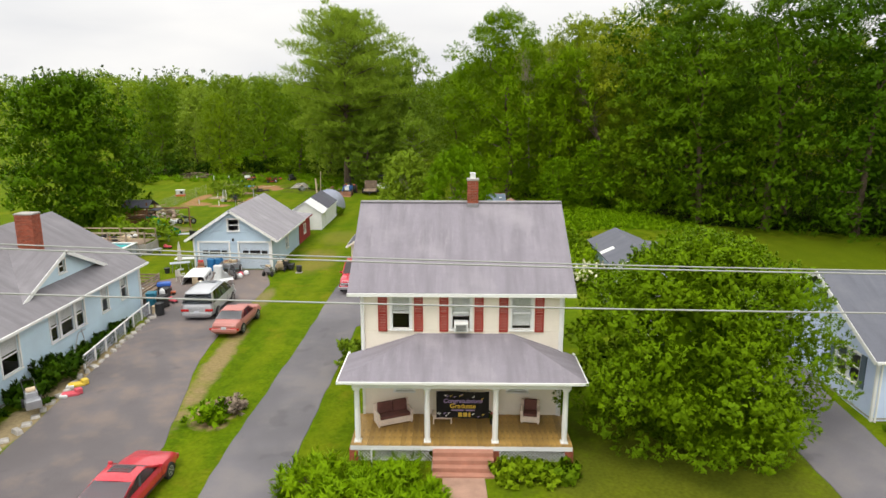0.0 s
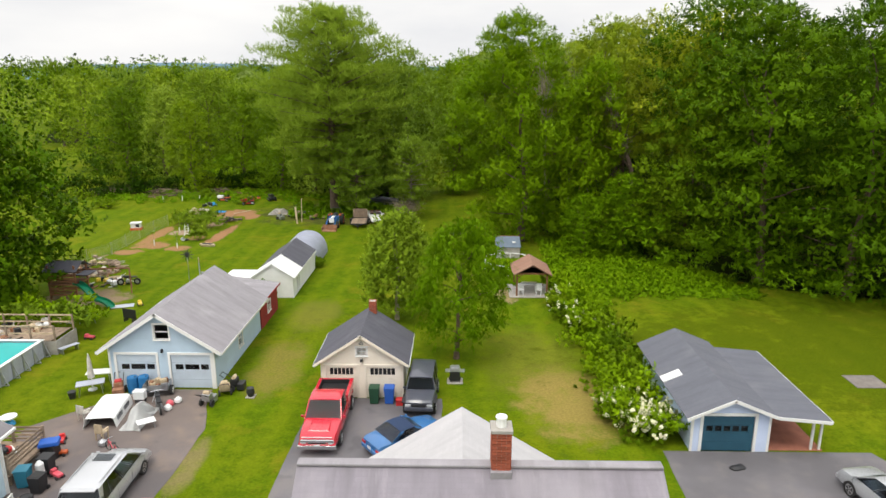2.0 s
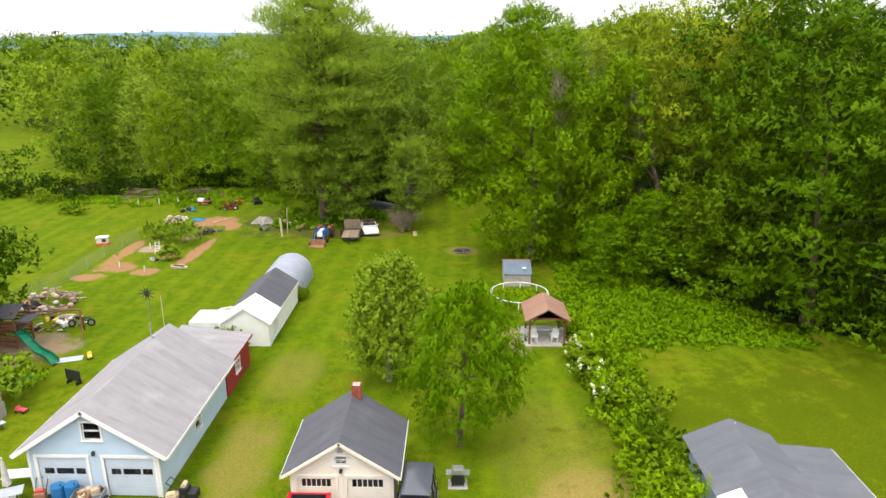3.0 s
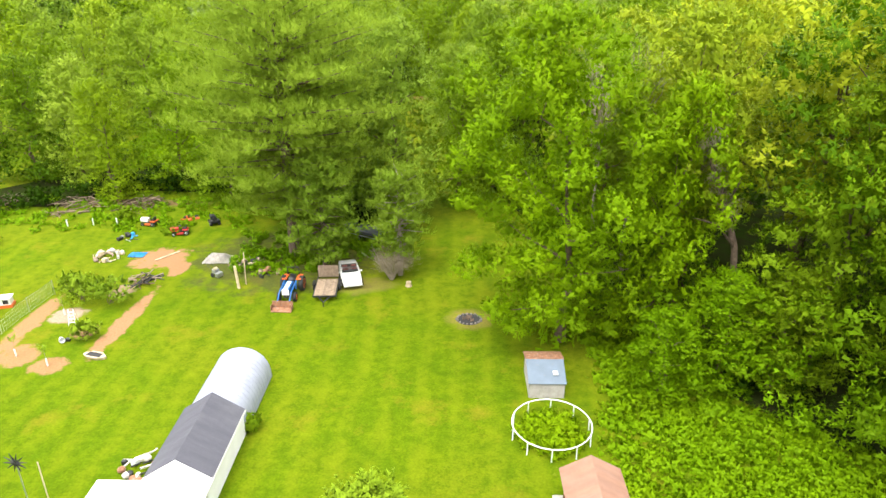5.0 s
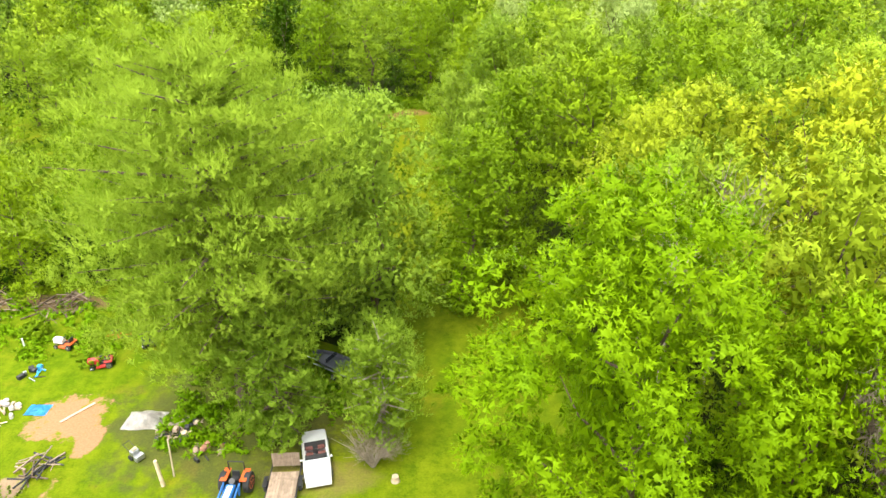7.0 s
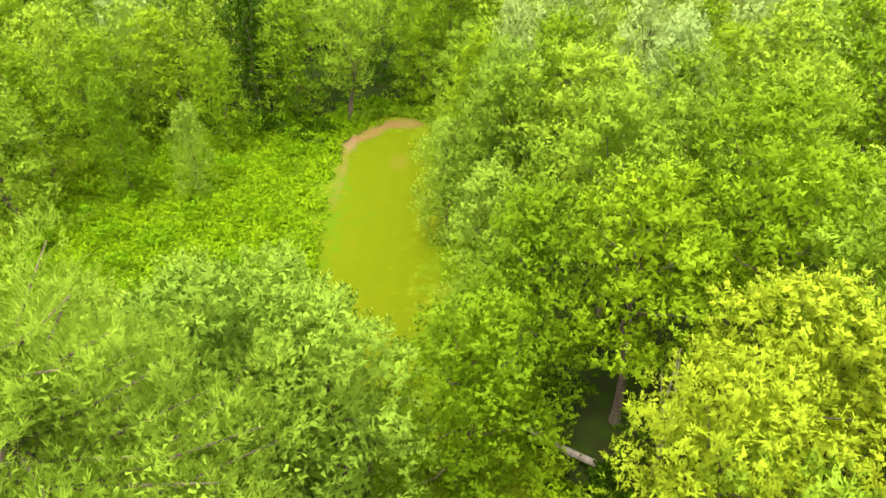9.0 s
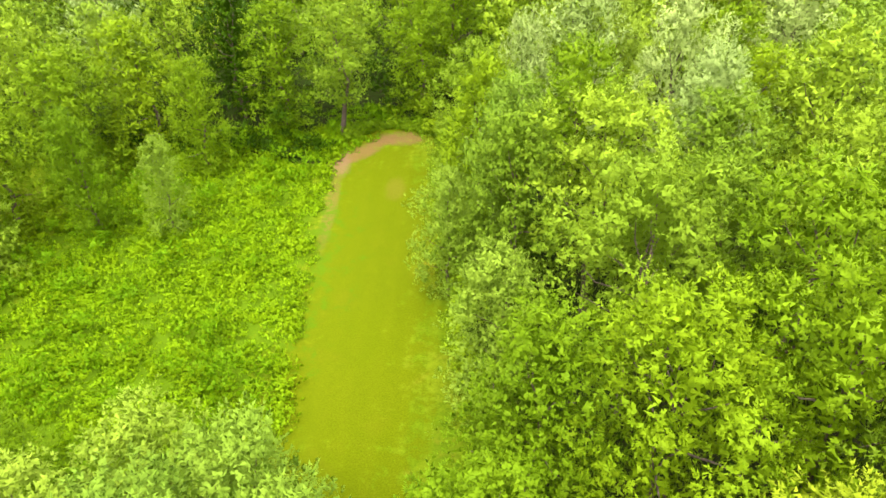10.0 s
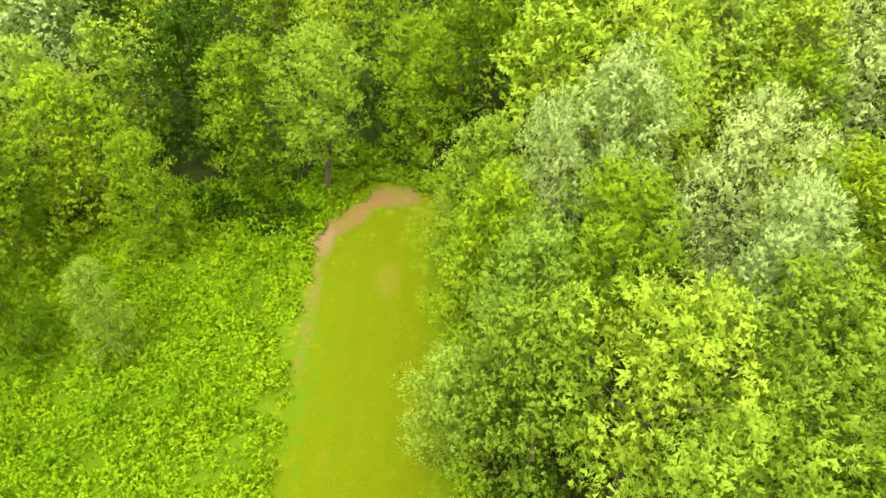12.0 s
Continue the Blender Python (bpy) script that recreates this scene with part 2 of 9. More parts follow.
for m in (M_BARK, M_BARKPALE):
    m.node_tree.nodes["Principled BSDF"].inputs["Specular IOR Level"].default_value = 0.1
M_POOL = surface("pool_liner", (0.08, 0.52, 0.50), 0.3, coarse=0.8, var=0.05)
M_BLUEPLASTIC = surface("blue_plastic", (0.02, 0.10, 0.42), 0.4, var=0.12)
M_BARREL = surface("blue_barrel", (0.02, 0.16, 0.38), 0.4, var=0.12)
M_TEAL = surface("teal_plastic", (0.03, 0.22, 0.32), 0.45, var=0.12)
M_GREENPLASTIC = surface("green_plastic", (0.015, 0.07, 0.035), 0.45, var=0.12)
M_SLIDE = surface("green_slide", (0.01, 0.26, 0.14), 0.35, var=0.1)
M_WHITEPLASTIC = surface("white_plastic", (0.72, 0.73, 0.72), 0.4, var=0.08, dirt=(0.45, 0.42, 0.36), dirt_at=0.64)
M_PINK = surface("pink_plastic", (0.62, 0.09, 0.12), 0.4, var=0.12)
M_REDPLASTIC = surface("red_plastic", (0.5, 0.03, 0.03), 0.4, var=0.12)
M_YELLOW = surface("yellow_plastic", (0.7, 0.5, 0.06), 0.45, var=0.12)
M_ORANGE = surface("orange_paint", (0.55, 0.10, 0.02), 0.45, var=0.15, dirt=(0.3, 0.15, 0.1))
M_TARP = surface("grey_tarp", (0.50, 0.47, 0.42), 0.7, coarse=3, var=0.3)
M_BLUETARP = surface("blue_tarp", (0.03, 0.30, 0.62), 0.5, coarse=3, var=0.15)
M_JUNK = surface("weathered_scrap", (0.34, 0.25, 0.20), 0.85, coarse=2, var=0.4, each=0.35)
M_TEALDOOR = surface("teal_door", (0.022, 0.085, 0.13), 0.5, var=0.12)
M_DOORBLUE = surface("pale_door", (0.50, 0.58, 0.66), 0.5, var=0.07)
M_BANNER = surface("black_banner", (0.012, 0.012, 0.016), 0.6, var=0.1)
M_GOLD = surface("gold_print", (0.62, 0.42, 0.05), 0.5, var=0.1)
M_PURPLE = surface("purple_print", (0.30, 0.22, 0.42), 0.5, var=0.1)
M_REDBRICKFLOOR = surface("red_floor", (0.34, 0.13, 0.085), 0.85, coarse=1.5, var=0.2)

L_MAPLE = leaves("maple_leaf", (0.0356, 0.0936, 0.000972), (0.117, 0.214, 0.00194), spread=0.2)
L_YARD = leaves("yard_tree_leaf", (0.055, 0.128, 0.0013), (0.17, 0.29, 0.003), spread=0.16)
# L_DARK carries the deep shade between crowns in its leaf colour
L_DARK = leaves("shade_dark_leaf", (0.0184, 0.0521, 0.000857), (0.0612, 0.122, 0.00184))
L_MID = leaves("green_leaf", (0.0949, 0.178, 0.00288), (0.231, 0.338, 0.00825), spread=0.22)
L_BRIGHT = leaves("bright_leaf", (0.16, 0.254, 0.00679), (0.296, 0.407, 0.0291), spread=0.24)
L_LIME = leaves("lime_leaf", (0.204, 0.267, 0.00485), (0.349, 0.427, 0.0243), spread=0.1)
L_SILVER = leaves("silver_leaf", (0.16, 0.252, 0.0272), (0.466, 0.553, 0.184), spread=0.12)
L_GREY = leaves("grey_leaf", (0.143, 0.237, 0.0122), (0.304, 0.417, 0.0426), spread=0.15)
L_PINE = leaves("pine_needle", (0.175, 0.295, 0.02), (0.275, 0.39, 0.035), 0.6, 0.45, 0.15)
L_FRESH = leaves("fresh_leaf", (0.0908, 0.189, 0.00106), (0.211, 0.34, 0.00227), spread=0.12)
L_WEED = leaves("weed_leaf", (0.0765, 0.186, 0.00149), (0.179, 0.329, 0.00308), spread=0.15)
L_BRUSH = leaves("bramble_leaf", (0.115, 0.239, 0.00165), (0.247, 0.379, 0.00412), spread=0.12)
L_FLOWER = leaves("white_blossom", (0.78, 0.76, 0.5), (0.86, 0.84, 0.62), spread=0.05)
L_DEAD = leaves("dry_twig", (0.23, 0.17, 0.12), (0.36, 0.30, 0.24), 0.9, 0.1, 0.1)


# ---- building blocks ----
def part(name, bm, material, parent, label="", m=None, smooth=False):
    """One mesh object under a thing or a part."""
    me = bm
    if isinstance(bm, bmesh.types.BMesh):
        me = bpy.data.meshes.new(name)
        bm.to_mesh(me)
        bm.free()
    if material and not me.materials:
        me.materials.append(material)
    if smooth:
        me.polygons.foreach_set("use_smooth", [True] * len(me.polygons))
    ob = new(name, me)
    ob.parent = parent
    if m is not None:
        ob.matrix_local = m
    if label:
        ob["label"] = label
    return ob


def thing(name, label, category, x=0, y=0, z=0, rz=0, group="", kind=""):
    ob = new(name)
    ob.empty_display_size = 0.2
    ob.matrix_basis = pose(x, y, z, 0, 0, rz)
    return tagged(ob, label, category, group, kind)


def box(bm, x, y, z, sx, sy, sz, rz=0, taper=1.0):
    """A box by the middle of its base; taper narrows its top."""
    c, s = math.cos(radians(rz)), math.sin(radians(rz))
    vs = []
    for dz, k in ((0, 1), (sz, taper)):
        for ux, uy in ((-1, -1), (1, -1), (1, 1), (-1, 1)):
            a, b = ux * sx / 2 * k, uy * sy / 2 * k
            vs.append(bm.verts.new((x + a * c - b * s, y + a * s + b * c, z + dz)))
    for f in ((3, 2, 1, 0), (4, 5, 6, 7), (0, 1, 5, 4), (1, 2, 6, 5), (2, 3, 7, 6), (3, 0, 4, 7)):
        bm.faces.new([vs[i] for i in f])
    return vs


def rod(bm, p, q, r, r2=None, n=8):
    """A tapered round bar from p to q."""
    p, q = Vector(p), Vector(q)
    d = (q - p).normalized()
    u = d.orthogonal().normalized()
    w = d.cross(u)
    rings = []
    for c, rr in ((p, r), (q, r if r2 is None else r2)):
        rings.append([bm.verts.new(c + (u * math.cos(a) + w * math.sin(a)) * rr) for a in [2 * math.pi * i / n for i in range(n)]])
    for i in range(n):
        j = (i + 1) % n
        bm.faces.new((rings[0][i], rings[0][j], rings[1][j], rings[1][i]))
    bm.faces.new(rings[0][::-1])
    bm.faces.new(rings[1])


def lathe(bm, prof, n=16, x=0, y=0):
    """A turned solid from (radius, height) pairs."""
    rings = [[bm.verts.new((x + r * math.cos(2 * math.pi * i / n), y + r * math.sin(2 * math.pi * i / n), z)) for i in range(n)] for r, z in prof]
    for a, b in zip(rings, rings[1:]):
        for i in range(n):
            bm.faces.new((a[i], a[(i + 1) % n], b[(i + 1) % n], b[i]))
    bm.faces.new(rings[0][::-1])
    bm.faces.new(rings[-1])


def slab(bm, corners, thick):
    """A sheet on four (or three) corners, thickened downwards along its normal."""
    cs = [Vector(c) for c in corners]
    nrm = (cs[1] - cs[0]).cross(cs[2] - cs[0]).normalized()
    if nrm.z < 0:
        nrm = -nrm
        cs = cs[::-1]
    top = [bm.verts.new(c) for c in cs]
    low = [bm.verts.new(c - nrm * thick) for c in cs]
    bm.faces.new(top)
    bm.faces.new(low[::-1])
    k = len(cs)
    for i in range(k):
        bm.faces.new((top[(i + 1) % k], top[i], low[i], low[(i + 1) % k]))


def soften(bm, width=0.01, seg=2):
    bmesh.ops.bevel(bm, geom=bm.edges[:], offset=width, segments=seg, affect="EDGES", profile=0.6, clamp_overlap=True)
    return bm


def B():
    return bmesh.new()


def boxes(*rows, bevel=0):
    bm = B()
    for r in rows:
        box(bm, *r)
    return soften(bm, bevel) if bevel else bm


def rods(*rows):
    bm = B()
    for r in rows:
        rod(bm, *r)
    return bm


def tube(name, points, r, material, parent=None, label="", cyclic=False):
    """A bent round bar as a curve turned mesh."""
    bm = B()
    pts = [Vector(p) for p in points]
    k, sides, rings = len(pts), 6, []
    for i, p in enumerate(pts):
        before, after = (pts[i - 1], pts[(i + 1) % k]) if cyclic else (pts[max(i - 1, 0)], pts[min(i + 1, k - 1)])
        t = (after - before).normalized()
        u = t.cross(Vector((0, 0, 1)) if abs(t.z) < 0.9 else Vector((1, 0, 0))).normalized()
        v = t.cross(u)
        rings.append([bm.verts.new(p + (u * math.cos(a) + v * math.sin(a)) * r) for a in [2 * math.pi * j / sides for j in range(sides)]])
    for i in range(k if cyclic else k - 1):
        a, b = rings[i], rings[(i + 1) % k]
        for j in range(sides):
            bm.faces.new((a[j], a[(j + 1) % sides], b[(j + 1) % sides], b[j]))
    if not cyclic:
        bm.faces.new(rings[0][::-1])
        bm.faces.new(rings[-1])
    bmesh.ops.recalc_face_normals(bm, faces=bm.faces[:])
    return part(name, bm, material, parent, label, smooth=True)


def roof_plane(parent, name, corners, material, thick=0.12, label=""):
    """A roof slope; corners: eave start, eave end, ridge end, ridge start. Its frame has x along the eave and y up the slope."""
    c = [Vector(p) for p in corners]
    ux = (c[1] - c[0]).normalized()
    nz = ux.cross(c[2] - c[1]).normalized()
    if nz.z < 0:
        nz = -nz
    uy = nz.cross(ux)
    m = Matrix((ux, uy, nz)).transposed().to_4x4()
    m.translation = c[0]
    inv = m.inverted()
    bm = B()
    slab(bm, [inv @ p for p in c], thick)
    return part(name, bm, material, parent, label, m)


def beam(parent, name, p, q, w, h, material, label=""):
    """A straight board from p to q, w thick and h high, its top at the points."""
    p, q = Vector(p), Vector(q)
    d = (q - p).normalized()
    side = d.cross(Vector((0, 0, 1)))
    side = side.normalized() if side.length > 1e-4 else Vector((1, 0, 0))
    up = side.cross(d)
    bm = B()
    vs = []
    for c in (p, q):
        for a, b in ((-w / 2, -h), (w / 2, -h), (w / 2, 0), (-w / 2, 0)):
            vs.append(bm.verts.new(c + side * a + up * b))
    for f in ((0, 1, 2, 3), (7, 6, 5, 4), (0, 4, 5, 1), (1, 5, 6, 2), (2, 6, 7, 3), (3, 7, 4, 0)):
        bm.faces.new([vs[i] for i in f])
    return part(name, bm, material, parent, label)


BOARDED = {}


def wall(parent, m, w, z0, z1, openings=(), material=None, peak=None, lap=0.13, deep=0.14, ridge_at=None, label="", boards=False):
    """A clapboard wall w wide from z0 to z1 in its own frame: x along, -y out. Boards stop at the openings (x0, x1, z0, z1); peak adds a gable.
    boards: each clapboard is a piece of its own on the wall."""
    top = peak if peak else z1
    ridge_at = w / 2 if ridge_at is None else ridge_at
    bm = B()
    rows = []
    z = z0
    boards = boards or BOARDED.get(parent.name, 0) < 120
    cuts = sorted({v for o in openings for v in (o[2], o[3])})
    while z < top - 1e-4:
        nz = min(z + lap, top)
        for c in cuts:
            if z + 1e-3 < c < nz:
                nz = c
                break
        zm = (z + nz) / 2
        lo, hi = 0.0, w
        if zm > z1:
            k = (top - zm) / (top - z1)
            lo, hi = ridge_at * (1 - k), ridge_at + (w - ridge_at) * k
        spans = [(lo, hi)]
        for a, b, c, d in openings:
            if c < zm < d:
                spans = [s for u, v in spans for s in ((u, min(v, a)), (max(u, b), v)) if s[1] - s[0] > 1e-3]
        if boards:
            rows += [(u, v, z, nz) for u, v in spans]
        for u, v in spans:
            out = 0.0 if boards else 1.0
            vs = [bm.verts.new(p) for p in ((u, -0.022 * out, z), (v, -0.022 * out, z), (v, -0.006 * out, nz), (u, -0.006 * out, nz), (u, deep, z), (v, deep, z), (v, deep, nz), (u, deep, nz))]
            for f in ((0, 1, 2, 3), (5, 4, 7, 6), (1, 5, 6, 2), (4, 0, 3, 7), (4, 5, 1, 0), (3, 2, 6, 7)):
                bm.faces.new([vs[i] for i in f])
        z = nz
    bmesh.ops.remove_doubles(bm, verts=bm.verts[:], dist=1e-4)
    BOARDED[parent.name] = BOARDED.get(parent.name, 0) + len(rows)
    ob = part("wall", bm, material, parent, label, m)
    for u, v, a, b in rows:
        bm = B()
        vs = [bm.verts.new(p) for p in ((u, -0.026, a - 0.004), (v, -0.026, a - 0.004), (v, -0.006, b), (u, -0.006, b), (u, -0.001, a - 0.004), (v, -0.001, a - 0.004), (v, -0.001, b), (u, -0.001, b))]
        for f in ((0, 1, 2, 3), (5, 4, 7, 6), (1, 5, 6, 2), (4, 0, 3, 7), (4, 5, 1, 0), (3, 2, 6, 7)):
            bm.faces.new([vs[i] for i in f])
        part("clapboard", bm, material, ob)
    return ob


def window(parent, m, x0, x1, z0, z1, trim=None, bars=(1, 1), blind=0.0, deep=0.1, label="", sill=True):
    """A sash window in a wall's opening: casing, two sashes with bars, glass, sill, and a blind drawn part of the way."""
    trim = trim or M_WHITE
    w, h, c = x1 - x0, z1 - z0, 0.09
    fr = part("window", boxes((x0 - c / 2 + 0.01, -0.02, z0, c, 0.06, h), (x1 + c / 2 - 0.01, -0.02, z0, c, 0.06, h), ((x0 + x1) / 2, -0.025, z1 - 0.01, w + 2 * c, 0.075, c + 0.02)), trim, parent, label, m)
    mid = z0 + h / 2
    for lo, hi, yy in ((z0, mid + 0.02, 0.045), (mid - 0.02, z1, 0.075)):
        rows = [(x0 + 0.025, yy, lo, 0.05, 0.03, hi - lo), (x1 - 0.025, yy, lo, 0.05, 0.03, hi - lo), ((x0 + x1) / 2, yy, lo, w, 0.03, 0.05), ((x0 + x1) / 2, yy, hi - 0.05, w, 0.03, 0.05)]
        nb = bars[0] if lo == z0 else bars[1]
        for i in range(1, nb):
            rows.append((x0 + w * i / nb, yy, lo, 0.022, 0.022, hi - lo))
        if nb > 1:
            rows.append(((x0 + x1) / 2, yy, (lo + hi) / 2 - 0.011, w, 0.022, 0.022))
        sash = part("sash", boxes(*rows), trim, fr)
        pane = part("pane", boxes(((x0 + x1) / 2, yy, lo + 0.04, w - 0.06, 0.006, hi - lo - 0.08)), M_GLASS, sash)
        pane.visible_shadow = False
    if sill:
        part("sill", boxes(((x0 + x1) / 2, -0.04, z0 - 0.05, w + 0.2, 0.13, 0.05), bevel=0.006), trim, fr)
    if blind:
        bm = B()
        k = max(2, int(h * blind / 0.06))
        for i in range(k):
            box(bm, (x0 + x1) / 2, 0.125, z1 - (i + 1) * h * blind / k, w - 0.02, 0.012, h * blind / k * 0.9)
        part("blind", bm, M_CURTAIN, fr)
    return fr


def brick_stack(parent, name, x, y, z0, z1, sx, sy, label=""):
    """A chimney shaft of single bricks laid round a mortar core."""
    core = part(name, boxes((x, y, z0, sx - 0.03, sy - 0.03, z1 - z0)), M_MORTAR, parent, label)
    row, n = 0.075, 0
    meshes = {}
    z = z0
    while z < z1 - 0.04:
        off = 0.5 if n % 2 else 0.0
        for along, fixed, half, rz in ((sx, -sy / 2, sx / 2, 0), (sx, sy / 2, sx / 2, 0), (sy, -sx / 2, sy / 2, 90), (sy, sx / 2, sy / 2, 90)):
            k = max(2, round(along / 0.21))
            bl = along / k
            for i in range(k + (1 if off else 0)):
                a, b = max(-half, -half + (i - off) * bl), min(half, -half + (i + 1 - off) * bl)
                if b - a < 0.04:
                    continue
                key = round(b - a, 3)
                if key not in meshes:
                    bm = boxes((0, 0, 0, b - a - 0.012, 0.035, row - 0.014))
                    me = bpy.data.meshes.new("brick")
                    bm.to_mesh(me)
                    bm.free()
                    me.materials.append(M_BRICK)
                    meshes[key] = me
                mid = (a + b) / 2
                p = (x + mid, y + fixed) if rz == 0 else (x + fixed, y + mid)
                part("brick", meshes[key], None, core, m=pose(p[0], p[1], z + 0.007, 0, 0, rz))
        z += row
        n += 1
    return core


# ---- ground ----
def ground_z(y):
    return -0.4 * min(max((33 - y) / 14, 0), 1.3)


def ground_material():
    m, n, l, b = nodes_of("lawn", 0.9)
    b.inputs["Specular IOR Level"].default_value = 0.03
    v = object_coords(n)
    sep = n.new("ShaderNodeSeparateXYZ")
    l.new(v, sep.inputs[0])
    big, mid, small = noise_at(n, l, 0.07, 4, v), noise_at(n, l, 0.45, 5, v, 0.6), noise_at(n, l, 7, 4, v)
    c = blend(n, l, ranged(n, l, mid, 0.3, 0.72, 0, 1), (0.0748, 0.13, 0.00264), (0.121, 0.167, 0.00352))
    c = blend(n, l, ranged(n, l, big, 0.48, 0.68, 0, 0.7), c, (0.158, 0.172, 0.00704))
    tuft = noise_at(n, l, 1.3, 6, v, 0.75)
    c = blend(n, l, ranged(n, l, tuft, 0.35, 0.6, 0.75, 0), c, (0.0458, 0.0924, 0.00176))
    c = blend(n, l, ranged(n, l, noise_at(n, l, 0.21, 5, v, 0.7), 0.56, 0.7, 0, 0.65), c, (0.194, 0.167, 0.0123))
    c = blend(n, l, ranged(n, l, noise_at(n, l, 2.2, 6, v, 0.8), 0.6, 0.72, 0, 0.5), c, (0.211, 0.202, 0.0352))
    # mowing lanes
    warp = sums(n, l, "ADD", sep.outputs["X"], ranged(n, l, noise_at(n, l, 0.1, 2, v), 0, 1, -0.7, 0.7))
    lane = n.new("ShaderNodeMath")
    lane.operation = "SINE"
    l.new(sums(n, l, "MULTIPLY", warp, 2 * math.pi / 2.3), lane.inputs[0])
    lanes = sums(n, l, "MULTIPLY", ranged(n, l, lane.outputs[0], -0.3, 0.9, 0, 0.4), ranged(n, l, mid, 0.35, 0.6, 0.2, 1))
    c = blend(n, l, lanes, c, (0.15, 0.185, 0.00616))

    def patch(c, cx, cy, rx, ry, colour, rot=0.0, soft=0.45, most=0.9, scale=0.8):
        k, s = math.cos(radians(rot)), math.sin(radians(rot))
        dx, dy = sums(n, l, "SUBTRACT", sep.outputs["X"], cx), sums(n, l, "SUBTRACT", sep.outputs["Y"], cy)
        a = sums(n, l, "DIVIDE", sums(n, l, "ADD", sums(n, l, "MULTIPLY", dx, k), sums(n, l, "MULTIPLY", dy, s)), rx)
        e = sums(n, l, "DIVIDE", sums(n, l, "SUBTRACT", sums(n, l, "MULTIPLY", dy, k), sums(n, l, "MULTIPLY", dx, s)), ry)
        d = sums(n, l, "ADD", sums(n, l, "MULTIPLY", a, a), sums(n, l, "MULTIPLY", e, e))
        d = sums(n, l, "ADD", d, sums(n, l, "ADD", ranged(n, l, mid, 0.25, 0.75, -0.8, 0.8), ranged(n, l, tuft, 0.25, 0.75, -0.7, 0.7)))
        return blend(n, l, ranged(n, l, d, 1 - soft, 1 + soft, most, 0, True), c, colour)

    c = patch(c, -9.3, 148, 7.0, 40, (0.095, 0.116, 0.001), 2, 0.4, 0.85)
    soil, sand, dry, leafy = (0.30, 0.165, 0.085), (0.38, 0.25, 0.15), (0.30, 0.265, 0.09), (0.07, 0.052, 0.03)
    for row in ((-10.9, 27.6, 0.55, 5.2, (0.27, 0.19, 0.10), 3, 0.8, 0.8), (-11.6, 38.6, 0.6, 2.0, (0.25, 0.18, 0.10), 0, 0.9, 0.6), (-10.2, 50, 1.5, 4, (0.24, 0.18, 0.05), 0, 0.9, 0.6), (-40, 113.6, 9.5, 1.3, (0.15, 0.085, 0.05), 0, 0.6, 0.8),
                (-9.8, 59.5, 1.8, 3.2, (0.24, 0.19, 0.05), 0, 0.9, 0.35), (6.3, 50.5, 3.0, 5.5, (0.2, 0.18, 0.03), 0, 0.9, 0.4), (7.6, 45.5, 2.6, 4.0, (0.27, 0.2, 0.06), 0, 0.9, 0.85),
                (-15.5, 98, 9, 7, leafy, 0, 0.6, 0.55), (-8.5, 92.5, 3, 1.6, (0.24, 0.17, 0.06), 0, 0.9, 0.45), (5.5, 64.6, 1.0, 2.0, (0.30, 0.22, 0.12), 0, 0.5, 0.8), (1.55, 86.3, 1.6, 1.4, (0.27, 0.19, 0.06), 0, 0.9, 0.6),
                (-27.8, 97.8, 2.6, 2.4, soil, 0, 0.25, 1.0), (-25.4, 95.4, 0.8, 1.6, soil, 0, 0.3, 1.0), (-26.0, 85.4, 0.75, 5.2, soil, -2, 0.3, 1.0),
                (-33.4, 84.8, 0.8, 5.5, soil, 0, 0.4, 0.9), (-31.0, 86.5, 1.3, 1.3, (0.33, 0.24, 0.18), 0, 0.4, 0.9), (-31.6, 80.4, 1.6, 1.4, soil, 0, 0.4, 0.9),
                (-28.6, 79.2, 1.2, 1.0, soil, 0, 0.4, 0.9), (-33.0, 77.6, 1.4, 1.0, soil, 0, 0.4, 0.9), (-28.5, 91, 0.9, 1.2, (0.26, 0.18, 0.12), 0, 0.4, 0.9),
                (-28.3, 84.0, 1.0, 0.9, soil, 0, 0.5, 0.8), (-29.5, 62.5, 3.2, 2.6, (0.26, 0.18, 0.13), 0, 0.5, 0.85),
                (-12.6, 175.6, 1.4, 5.6, (0.17, 0.1, 0.035), -40, 0.9, 0.8), (-8.0, 179.4, 2.8, 1.8, (0.16, 0.095, 0.035), 0, 0.9, 0.8), (-15.2, 172.2, 1.2, 3.2, (0.2, 0.12, 0.06), 4, 0.9, 0.85), (-14.9, 162, 0.8, 9.0, (0.16, 0.11, 0.03), 2, 0.9, 0.6), (-30, 150, 16, 30, (0.075, 0.135, 0.003), 0, 0.3, 0.9), (34, 53, 24, 9, (0.075, 0.10, 0.003), 0, 0.5, 0.75),
                (-7.4, 166, 1.2, 2.5, (0.13, 0.12, 0.01), 0, 0.8, 0.6),
                # at 10.2, 17.2: soil and grass, the maple's shade mixed into the colour
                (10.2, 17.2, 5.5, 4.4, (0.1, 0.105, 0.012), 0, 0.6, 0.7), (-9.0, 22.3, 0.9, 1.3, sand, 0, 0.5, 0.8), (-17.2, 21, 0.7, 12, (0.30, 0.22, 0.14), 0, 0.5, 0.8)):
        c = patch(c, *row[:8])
    shade = blend(n, l, 0.5, c, ranged(n, l, small, 0.2, 0.8, 0.5, 1.5), "MULTIPLY")
    # under the woods the floor is leaf litter
    l.new(shade, b.inputs["Base Color"])
    bumped(n, l, b, sums(n, l, "ADD", small, noise_at(n, l, 40, 2, v)), 0.5, 0.05)
    return m


